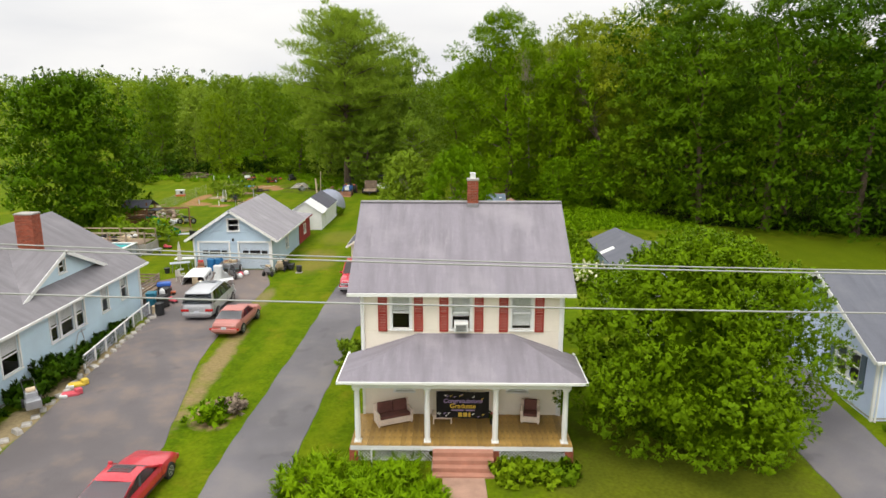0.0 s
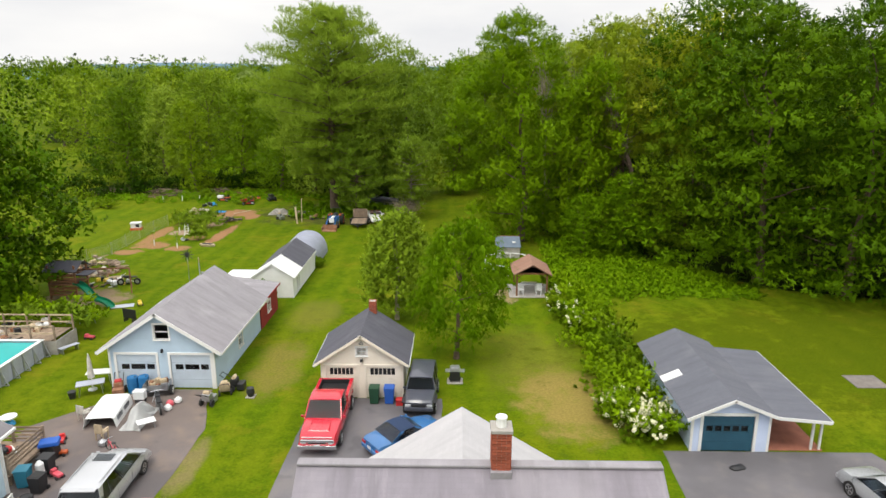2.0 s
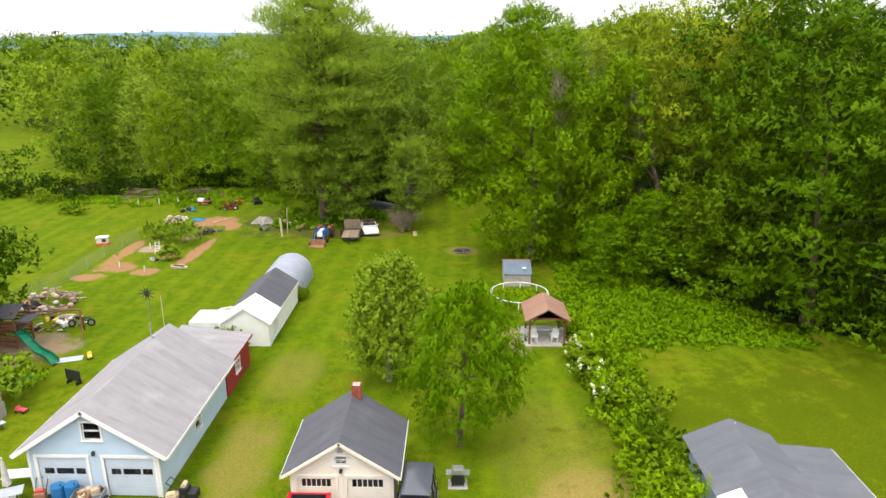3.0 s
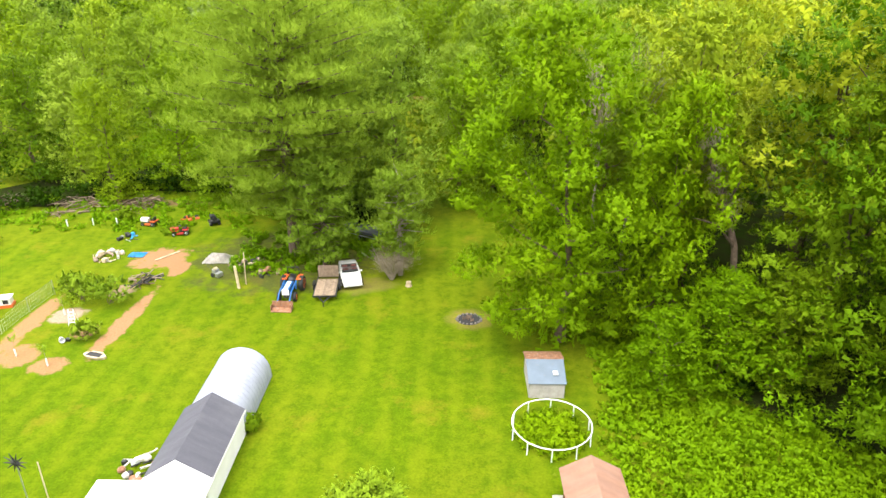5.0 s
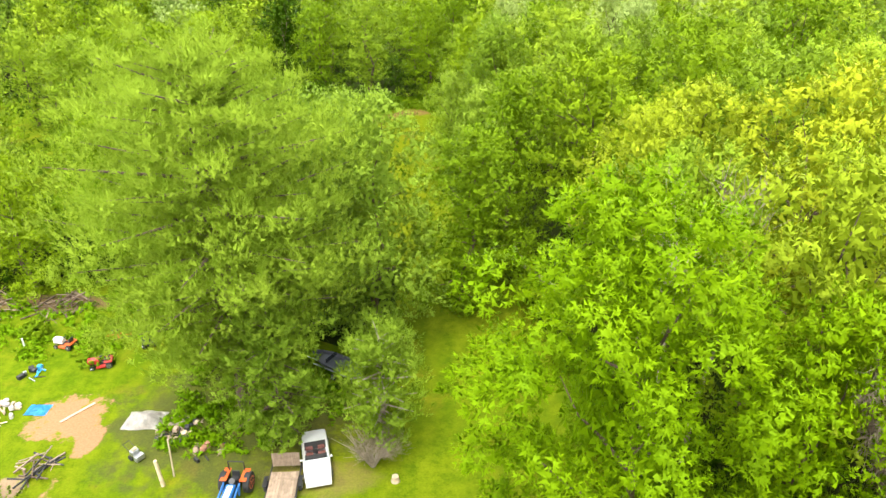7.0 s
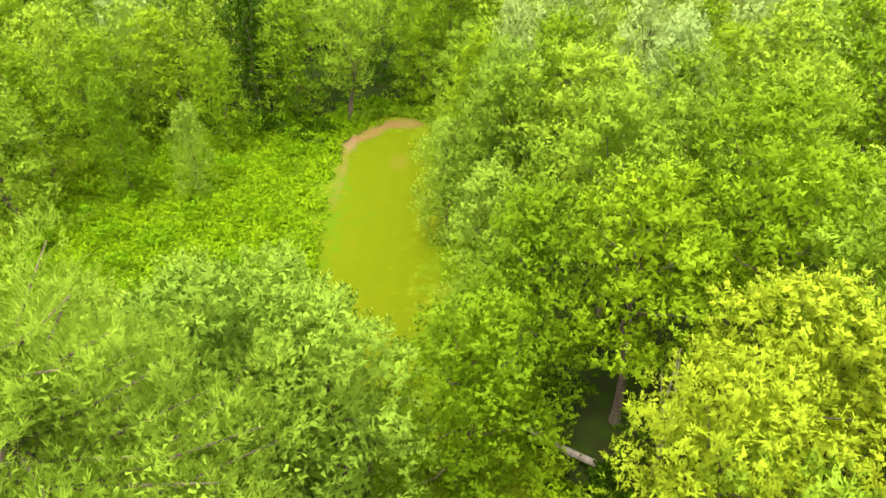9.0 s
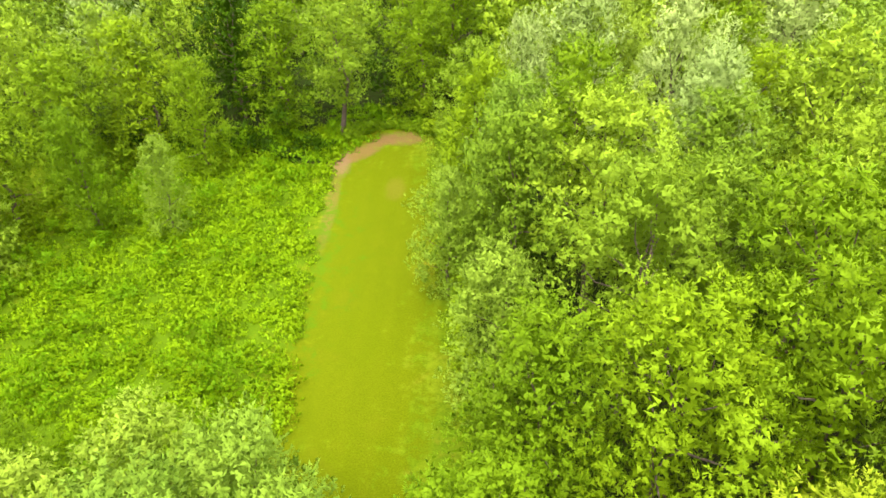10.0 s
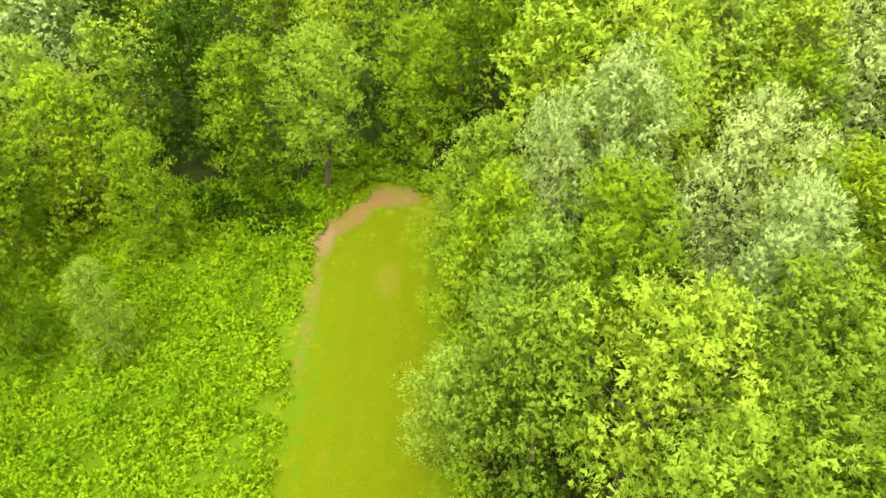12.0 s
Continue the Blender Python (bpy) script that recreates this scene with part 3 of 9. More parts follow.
def build_ground():
    xs = [-3000, -800, -250, -120, -60, -30, -10, 10, 30, 60, 120, 250, 800, 3000]
    ys = [-3000, -600, -150, -40, 0, 14, 17, 20, 23, 26, 29, 31, 33, 40, 60, 90, 130, 180, 260, 500, 1200, 3000]
    me = bpy.data.meshes.new("ground")
    vs = [(x, y, ground_z(y)) for y in ys for x in xs]
    k = len(xs)
    me.from_pydata(vs, [], [(j * k + i, j * k + i + 1, (j + 1) * k + i + 1, (j + 1) * k + i) for j in range(len(ys) - 1) for i in range(k - 1)])
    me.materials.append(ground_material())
    return tagged(new("ground", me), "mown green lawn with worn yellow and bare earth patches, tree shade coloured in", "ground", kind="structure")


build_ground()


def strip(name, pts, material, label, thick=0.018, category="driveway"):
    """A paved sheet over the ground from left and right edge points, front to back."""
    me = bpy.data.meshes.new(name)
    vs = []
    rng = random.Random(len(pts))
    fine = []
    for (xl, xr, y), (xl2, xr2, y2) in zip(pts, pts[1:]):
        k = max(1, int(abs(y2 - y) / 0.8))
        for i in range(k):
            f = i / k
            fine.append((xl + (xl2 - xl) * f, xr + (xr2 - xr) * f, y + (y2 - y) * f))
    fine.append(pts[-1])
    for xl, xr, y in fine:
        a, b = rng.uniform(-0.05, 0.05), rng.uniform(-0.05, 0.05)
        z = ground_z(y)
        vs += [(xl + a, y, z - 0.02), (xl + a + 0.03, y, z + thick), (xr + b - 0.03, y, z + thick), (xr + b, y, z - 0.02)]
    fs = [(4 * j + i, 4 * j + i + 1, 4 * j + i + 5, 4 * j + i + 4)[::-1] for j in range(len(fine) - 1) for i in range(3)]
    me.from_pydata(vs, [], fs)
    me.materials.append(material)
    return tagged(new(name, me), label, category, kind="structure")


strip("driveway", [(-16.3, -10.1, 4), (-16.4, -10.2, 19.5), (-16.9, -11.9, 28), (-17.2, -12.2, 34), (-21, -12.0, 38), (-21.5, -12.0, 42), (-19.2, -12.8, 44.5), (-17.0, -13.2, 46.5)], M_ASPHALT, "worn grey asphalt driveway with dusty brown edges")
strip("driveway", [(-7.6, -4.7, 4), (-7.6, -4.7, 20), (-7.3, -4.5, 27), (-7.1, -4.4, 33), (-7.1, -1.0, 36.5), (-7.1, 0.4, 38), (-7.0, 0.4, 45.6)], M_ASPHALT2, "narrow dark asphalt driveway widening before a garage")
strip("driveway", [(15.0, 18.6, 4), (15.0, 18.6, 19), (14.2, 18.9, 25), (12.0, 22.0, 33), (11.2, 23.5, 36.0), (11.4, 21.6, 40.35)], M_ASPHALT2, "dark asphalt parking pad before a blue garage")
strip("walkway", [(1.0, 2.6, 6), (1.0, 2.6, 17.95)], M_WALK, "reddish brick front walk leading to porch steps", category="path")


# ---- plants ----
def unit(v):
    return v / (np.linalg.norm(v, axis=1)[:, None] + 1e-9)


def sphere_dirs(rng, g, low):
    dz, az = rng.uniform(low, 1, g), rng.uniform(0, 2 * np.pi, g)
    h = np.sqrt(1 - dz**2)
    return np.stack([h * np.cos(az), h * np.sin(az), dz], 1)


def sprays(rng, c, out, size, tilt=0.3):
    """Ragged three-pointed sprays at c that face out."""
    e = unit(np.cross(unit(out + rng.normal(0, tilt, c.shape)), rng.normal(0, 1, c.shape)))
    f = unit(np.cross(unit(out), e))
    return np.stack([c + e * size * 1.3, c - e * size * 0.7 + f * size * 0.5, c - e * size * 0.6 - f * size * 0.5], 1)


def leaf_cloud(name, rng, blobs, per, length, width, droop=0.15, low=-0.3, shell=0.8, lay=0.85, tuft=14, shoot=5.0, inner=13, deep=0.62, slim=0.27, fill=(), rise=0.7, splay=0.62, body=0.9):
    """Rosettes of single leaves on short shoots over the shells of many small boughs. blobs: rows of x, y, z, rx, ry, rz; per: leaves a bough;
    shoot: a shoot's length in leaves; inner: broad sprays that close the bough's inside. The blades spread flat round their shoot, so that each shoot and bough shades as one mass."""
    bl = np.asarray(blobs, float)
    groups = max(1, per // tuft)
    idx = np.repeat(np.arange(len(bl)), groups)
    g = len(idx)
    d = sphere_dirs(rng, g, low)
    p = bl[idx, :3] + d * bl[idx, 3:] * rng.uniform(shell, 1.08, (g, 1))
    aim = unit(d * np.array([1, 1, 0.6]) + np.array([0, 0, lay - droop]) + rng.normal(0, 0.2, (g, 3)))
    reach = length * shoot * rng.uniform(0.65, 1.3, (g, 1))
    p, aim, d, reach = (np.repeat(q, tuft, 0) for q in (p, aim, d, reach))
    k = g * tuft
    u = rng.uniform(0, 1, (k, 1)) ** 0.7
    ring = unit(np.cross(aim, rng.normal(0, 1, (k, 3))))
    p = p + aim * (u - 0.6) * reach * rise + ring * reach * slim * (1.05 - 0.75 * u) * rng.uniform(0.35, 1, (k, 1))
    a = unit(ring * splay + aim * (0.22 + 0.55 * u) + rng.normal(0, 0.14, (k, 3)) - np.array([0, 0, droop]))
    nrm = unit(aim * (0.35 + 0.5 * u) + ring * 0.5 * (1.05 - u) + d * 0.35 + np.array([0, 0, 0.1]) + rng.normal(0, 0.05, (k, 3)))
    s = unit(np.cross(a, nrm))
    size = rng.uniform(0.65, 1.3, (k, 1))
    ln, wd = length * size, width * size
    v = np.empty((k, 3, 3))
    v[:, 0] = p + a * ln * 0.62
    v[:, 1], v[:, 2] = p - a * ln * 0.38 + s * wd * 0.62, p - a * ln * 0.3 - s * wd * 0.62
    co, no = [v], [np.repeat(nrm, 3, 0)]
    if inner:
        # ragged sprays that lie round the inside of each bough
        idx = np.repeat(np.arange(len(bl)), inner)
        g = len(idx)
        d = sphere_dirs(rng, g, max(low - 0.4, -1))
        c = bl[idx, :3] + d * bl[idx, 3:] * deep * rng.uniform(0.8, 1.08, (g, 1))
        co.append(sprays(rng, c, d, np.minimum(bl[idx, 3:4] * 0.3, length * body) * rng.uniform(0.7, 1.2, (g, 1))))
        no.append(np.repeat(unit(d * 0.8 + np.array([0, 0, 0.2]) + rng.normal(0, 0.2, (g, 3))), 3, 0))
    if len(fill):
        # shaded sprays deep in the crown: rows of x, y, z, size
        fl = np.asarray(fill, float)
        out = unit(fl[:, :3] * np.array([1, 1, 0]) + np.array([0, 0, 0.4]))
        co.append(sprays(rng, fl[:, :3], out, fl[:, 3:4], 0.5))
        no.append(np.repeat(out, 3, 0))
    v, no = np.vstack(co), np.vstack(no)
    face = np.cross(v[:, 1] - v[:, 0], v[:, 2] - v[:, 0])
    turn = (face * no[::3]).sum(1) < 0
    v[turn] = v[turn][:, [0, 2, 1]]
    co = v.reshape(-1, 3)
    tri = np.arange(len(co), dtype=np.int32)
    k = len(tri) // 3
    me = bpy.data.meshes.new(name)
    me.vertices.add(len(co))
    me.vertices.foreach_set("co", co.ravel())
    me.loops.add(3 * k)
    me.loops.foreach_set("vertex_index", tri)
    me.polygons.add(k)
    me.polygons.foreach_set("loop_start", np.arange(0, 3 * k, 3, dtype=np.int32))
    me.update(calc_edges=True)
    me.polygons.foreach_set("use_smooth", np.ones(k, dtype=bool))
    me.normals_split_custom_set_from_vertices(no)
    return me


def branch(bm, rng, p, q, r, bends=3, n=6):
    """A limb from p to q that wanders and tapers."""
    p, q = Vector(p), Vector(q)
    last, lr = p, r
    for i in range(1, bends + 1):
        f = i / bends
        c = p.lerp(q, f) + Vector((rng.normal(0, 1), rng.normal(0, 1), rng.normal(0, 0.6))) * (q - p).length * (0.05 if i < bends else 0)
        nr = r * (1 - 0.8 * f)
        rod(bm, last, c, lr, nr, n)
        last, lr = c, nr


def broadleaf(seed, h, r, base, count, per, leaf, width, squat=0.62, top=0.55, lumps=0.27, inner=40, shoot=4.6, droop=0.12, slim=0.27, low=-0.15, closed=True, lobed=1.0):
    """Meshes of a broad-leaved tree: trunk with limbs, and a crown of boughs with gaps between them."""
    rng = np.random.default_rng(seed)
    blobs, tips, fill = [], [], []
    lean = rng.normal(0, 0.04, 2) * h
    lob = rng.uniform(0, 6.28, 3)
    for i in range(count):
        f = base + (1 - base) * ((i + rng.uniform(0, 1)) / count) ** 0.85
        t = (f - base) / (1 - base)
        env = np.sqrt(max(0.0, 1 - abs((t - (1 - top)) / (top if t > 1 - top else 1 - top)) ** 2.2)) * 0.93 + 0.07
        az = i * 2.39996 + rng.normal(0, 0.3)
        env *= 1 + lobed * (0.15 * np.sin(2 * az + lob[0]) + 0.13 * np.sin(3 * az + lob[1] + 4 * t) + 0.08 * np.sin(5 * az + lob[2] - 9 * t))
        rad = r * env * rng.uniform(0.72, 1.02)
        s = r * lumps * rng.uniform(0.65, 1.25) * (0.8 if t > 0.85 else 1)
        c = np.array([np.cos(az) * rad * 0.86 + lean[0] * t, np.sin(az) * rad * 0.86 + lean[1] * t, h * f - s * 0.5])
        blobs.append((*c, s, s, s * squat * rng.uniform(0.8, 1.3)))
        tips.append(c)
        for j in range(24 if closed else 0):
            q, a2 = rng.uniform(0.15, 0.42) * r * env, az + rng.normal(0, 0.6)
            fill.append((np.cos(a2) * q + lean[0] * t, np.sin(a2) * q + lean[1] * t, h * f - rng.uniform(0.08, 0.2) * h * (1 - base), min(r * 0.06, 0.3) * rng.uniform(0.7, 1.15)))
    crown = leaf_cloud("crown", rng, blobs, per, leaf, width, inner=inner, shoot=shoot, droop=droop, slim=slim, low=low, fill=fill)
    bm = B()
    tr = 0.014 * h + 0.05
    mid = Vector((lean[0] * 0.4, lean[1] * 0.4, h * 0.55))
    rod(bm, (0, 0, -0.2), (0, 0, h * 0.06), tr * 1.35, tr, 9)
    branch(bm, rng, (0, 0, h * 0.06), mid, tr, 3, 8)
    branch(bm, rng, mid, (lean[0], lean[1], h * 0.82), tr * 0.3, 3, 5)
    for i in range(0, count, max(1, count // 10)):
        t = tips[i]
        z = min(t[2] * 0.75, h * 0.6)
        branch(bm, rng, (lean[0] * 0.3, lean[1] * 0.3, max(z, h * base * 0.7)), t * np.array([0.8, 0.8, 0.95]), tr * 0.3, 3, 4)
    trunk = bpy.data.meshes.new("trunk")
    bm.to_mesh(trunk)
    bm.free()
    return trunk, crown


def conifer(seed, h, r, base, whorls, leaf, width, per, plume=1.0):
    """A pine: a straight stem, whorls of level boughs with tufted ends, ragged outline."""
    rng = np.random.default_rng(seed)
    blobs = []
    bm = B()
    tr = 0.017 * h + 0.06
    rod(bm, (0, 0, -0.2), (0, 0, h * 0.5), tr * 1.2, tr * 0.7, 9)
    rod(bm, (0, 0, h * 0.5), (0, 0, h * 0.97), tr * 0.7, 0.04, 7)
    for i in range(whorls):
        t = (i + 0.5) / whorls
        z = h * (base + (1 - base) * t)
        env = r * (min(1.0, (t + 0.25) * 1.7) * math.sqrt(max(0.0, 1 - t**3.2)) * 0.95 + 0.06) * (1 + 0.12 * math.sin(i * 1.9))
        for j in range(5 if t < 0.85 else 4):
            az = j * 2 * np.pi / 5 + i * 0.75 + rng.normal(0, 0.22)
            ln = env * rng.uniform(0.62, 1.12)
            rise = ln * (0.05 + 0.35 * t) + rng.normal(0, 0.25)
            rod(bm, (0, 0, z), (np.cos(az) * ln * 0.92, np.sin(az) * ln * 0.92, z + rise), 0.05 + 0.012 * ln, 0.02, 5)
            k = max(2, int(ln / 1.0))
            for q in range(k):
                f = 0.14 + 0.86 * (q + 1) / k
                s = 0.5 + 0.16 * ln * (0.6 + 0.5 * np.sin(f * 2.4))
                side = rng.normal(0, 0.16 * ln)
                blobs.append((np.cos(az) * ln * f - np.sin(az) * side, np.sin(az) * ln * f + np.cos(az) * side, z + rise * f + 0.12, s * plume, s * plume, s * 0.42))
    blobs += [(rng.normal(0, 0.8), rng.normal(0, 0.8), h - rng.uniform(0.2, 3.5), 0.9, 0.9, 0.8) for i in range(26)]
    crown = leaf_cloud("crown", rng, blobs, per, leaf, width, droop=-0.15, low=-0.15, shell=0.4, lay=0.6, shoot=2.8, inner=14, slim=0.26, rise=1.0, splay=0.4, body=0.45)
    trunk = bpy.data.meshes.new("trunk")
    bm.to_mesh(trunk)
    bm.free()
    return trunk, crown


COLOURED = {}


def plant(name, meshes, bark, foliage, label, category, m, group="", parts=("trunk", "crown")):
    """A plant of two meshes; plants alike in shape and leaf share them."""
    ob = new(name)
    ob.matrix_basis = m
    tagged(ob, label, category, group)
    for nm, me, mt in zip(parts, meshes, (bark, foliage)):
        key = (me.name, mt.name)
        if key not in COLOURED:
            COLOURED[key] = me if not me.materials else me.copy()
            COLOURED[key].materials.clear()
            COLOURED[key].materials.append(mt)
        part(nm, COLOURED[key], None, ob)
    return ob


# a to d: trees of the closed wood, bare below; e to h: trees leafed down to the ground; A to C: trees far off
TREES = {
    "a": broadleaf(1, 20, 5.6, 0.34, 42, 420, 0.24, 0.088, squat=0.7, top=0.62, lumps=0.32, lobed=1.5),
    "b": broadleaf(2, 20, 5.0, 0.3, 40, 420, 0.235, 0.085, squat=0.8, top=0.66, lumps=0.34, lobed=1.5),
    "c": broadleaf(3, 20, 6.2, 0.36, 46, 420, 0.245, 0.088, squat=0.66, top=0.6, lumps=0.31, lobed=1.5),
    "d": broadleaf(4, 20, 4.6, 0.3, 40, 420, 0.24, 0.08, squat=1.0, top=0.7, lumps=0.34, shoot=5.2, lobed=1.5),
    "e": broadleaf(5, 20, 5.6, 0.02, 70, 322, 0.24, 0.09, squat=0.7, top=0.8, lumps=0.31),
    "f": broadleaf(9, 20, 5.6, 0.04, 72, 322, 0.23, 0.086, squat=0.7, top=0.76, lumps=0.3),
    "g": broadleaf(10, 20, 5.2, 0.03, 72, 322, 0.225, 0.082, squat=0.8, top=0.78, lumps=0.31),
    "h": broadleaf(12, 20, 6.0, 0.02, 54, 462, 0.24, 0.088, squat=0.5, top=0.8, lumps=0.3, lobed=1.5),
    "A": broadleaf(6, 20, 5.6, 0.15, 56, 126, 0.34, 0.14, squat=0.75, top=0.72, lumps=0.34, inner=16, shoot=3.6, slim=0.28),
    "B": broadleaf(7, 20, 5.0, 0.15, 56, 126, 0.34, 0.14, squat=0.9, top=0.72, lumps=0.35, inner=16, shoot=3.6, slim=0.28),
    "C": broadleaf(8, 20, 6.0, 0.15, 56, 126, 0.34, 0.14, squat=0.7, top=0.7, lumps=0.33, inner=16, shoot=3.6, slim=0.28),
}


def stand(kind, x, y, h, wide, turn, foliage, bark, label, name="tree", z=0.0, category="tree", group=""):
    k = h / 20
    m = Matrix.Translation((x, y, z)) @ Matrix.Rotation(turn, 4, "Z") @ Matrix.Diagonal((k * wide, k * wide, k, 1))
    return plant(name, TREES[kind], bark, foliage, label, category, m, group)


# ---- woods ----
GREENS = {"mid": L_MID, "dark": L_DARK, "bright": L_BRIGHT, "lime": L_LIME, "silver": L_SILVER, "grey": L_GREY, "fresh": L_FRESH, "deep": L_MAPLE}
WORDS = {"mid": "tall leafy green forest tree", "dark": "tall dark green shady forest tree", "bright": "tall yellow-green leafy forest tree",
         "lime": "tall forest tree with yellow-green leaves", "silver": "tall forest tree with pale silvery leaves", "grey": "leafy forest tree with soft grey-green leaves", "fresh": "tall fresh green forest tree", "deep": "tall leafy forest tree, its green deepened as wood-edge shade"}
STOOD = []


def wood_tree(kind, x, y, h, wide, tone, turn, group="trees of the wood"):
    STOOD.append((x, y))
    stand(kind, x, y, h, wide, turn, GREENS[tone], M_BARK, WORDS[tone], group=group)


# trees that stand out: along the yard's edge, along the mown strip, and round its far end
# deep and dark tones put the wood edge's shade into the leaf colour
for row in (("e", 15.2, 83.2, 19.8, 0.85, "fresh", 1.9), ("a", 18.6, 88.6, 24.0, 0.95, "lime", 2.2), ("h", 25.2, 79.4, 20.5, 0.9, "mid", 3.4), ("g", 18.6, 78.4, 8.4, 1.6, "fresh", 0.4), ("e", 21.8, 77.6, 9.0, 1.4, "mid", 1.4), ("f", 13.8, 76.4, 6.6, 1.4, "fresh", 2.9), ("h", 28.2, 68.4, 24.0, 1.08, "deep", 1.1), ("h", 34.0, 64.8, 23.5, 1.0, "deep", 3.0),
            ("c", 31.0, 78.0, 26, 1.1, "deep", 4.0), ("h", 41.5, 61.8, 25.0, 1.05, "deep", 4.4), ("c", 40.0, 74.0, 27, 1.1, "deep", 1.0), ("h", 50.5, 60.0, 25, 1.1, "dark", 5.4), ("h", 60.0, 58.0, 24, 1.15, "dark", 2.0),
            ("c", 29.0, 91.0, 25.5, 1.1, "lime", 5.5), ("a", 13.2, 96.5, 21.6, 0.9, "bright", 4.4), ("c", 21.5, 100.5, 25.0, 1.0, "lime", 0.9), ("b", 12.4, 103.4, 22.2, 0.85, "lime", 0.4),
            ("f", 17.0, 108.4, 22.4, 1.05, "lime", 2.8), ("a", 26.5, 113.0, 24.0, 1.1, "bright", 1.3), ("a", 22.5, 121.0, 23.5, 1.0, "mid", 3.0),
            ("g", 0.8, 113.6, 17.4, 1.15, "mid", 2.0), ("a", 13.0, 120.0, 22.2, 1.05, "mid", 1.2), ("e", 5.2, 120.6, 20.2, 0.95, "mid", 3.1),
            ("g", -6.3, 109.0, 21.6, 1.0, "grey", 1.0), ("f", -13.0, 108.0, 22.3, 0.95, "grey", 4.2), ("g", -9.4, 113.6, 20.5, 1.0, "grey", 0.7), ("f", -20.5, 111.5, 19.0, 1.0, "grey", 3.0), ("e", -15.5, 116.5, 17.0, 1.0, "grey", 5.0),
            ("e", -33.5, 119.6, 17.0, 1.1, "mid", 1.4), ("g", -26.6, 116.0, 15.5, 1.1, "mid", 2.7), ("f", -40.4, 115.8, 14.4, 1.0, "mid", 0.5), ("e", -47.0, 120.6, 16.0, 1.1, "grey", 3.3), ("f", -54.0, 123.0, 16.0, 1.2, "mid", 1.2),
            ("e", 4.0, 131.5, 16.5, 0.95, "grey", 4.9), ("c", 13.6, 131.4, 22.2, 1.0, "bright", 2.4), ("a", 24.5, 130.0, 24.0, 1.1, "mid", 0.6), ("f", -0.4, 146.0, 14.9, 0.8, "grey", 1.1), ("a", 12.6, 143.4, 23.1, 1.05, "bright", 5.4),
            ("e", 5.4, 144.0, 20.8, 0.9, "bright", 3.8), ("e", 4.4, 151.6, 21.0, 0.85, "grey", 2.2), ("b", 22.4, 147.5, 21.4, 1.1, "bright", 1.6), ("d", 24.2, 153.8, 22.8, 0.85, "silver", 0.3), ("d", 22.2, 161.4, 25.2, 0.85, "silver", 2.3),
            ("d", 13.6, 168.6, 24.5, 0.9, "silver", 4.2), ("d", 18.6, 171.5, 23.6, 0.9, "grey", 5.9), ("d", 7.4, 166.4, 21.6, 0.7, "silver", 3.7), ("g", 2.2, 158.6, 19.9, 0.95, "mid", 2.9), ("g", 1.4, 168.8, 18.2, 0.95, "bright", 1.9),
            ("b", -15.9, 180.4, 21.0, 1.1, "bright", 0.8), ("g", -31.7, 169.4, 15.6, 0.9, "mid", 2.1), ("e", -40.5, 176.0, 18.0, 1.15, "mid", 5.2), ("f", -24.5, 182.0, 18.5, 1.1, "mid", 3.9),
            ("g", -39.5, 155.6, 15.7, 0.8, "mid", 1.0), ("g", -31.3, 155.4, 12.4, 0.75, "grey", 2.5), ("f", -49.0, 148.0, 18.8, 1.15, "bright", 0.6), ("g", -50.0, 157.0, 18.2, 1.1, "mid", 4.6), ("e", -47.0, 168.0, 17.5, 1.2, "mid", 1.7), ("f", -5.6, 189.0, 18.5, 1.1, "mid", 2.6)):
    wood_tree(*row)
HOLLOWS = ((20.5, 80.0, 3.6), (11.5, 112.0, 4.2), (20.5, 156.0, 2.0))     # gaps in the wood, with no stems


def right_edge(y):
    pts = ((56, 70), (60, 46), (66, 28), (72, 21), (80, 14), (88, 10), (100, 9), (112, 6), (122, 3), (130, 0.8), (140, -0.6), (150, -1.2), (165, -1.6), (178, -2.5), (184, -6), (190, -60))
    for (a, u), (b, v) in zip(pts, pts[1:]):
        if a <= y < b:
            return u + (v - u) * (y - a) / (b - a)
    return 999 if y < 56 else -999


def wooded(x, y):
    if x > right_edge(y) + 3.5:
        return True
    if y > 174 + 0.05 * abs(x + 12) and x < -18:
        return True
    if y > 190:
        return True
    if x < -50 and y > 132 - 0.12 * (x + 50):
        return not (-150 < x < -72 and 115 < y < 188)
    if -66 < x < -44 and 112 < y < 134:
        return True
    return False


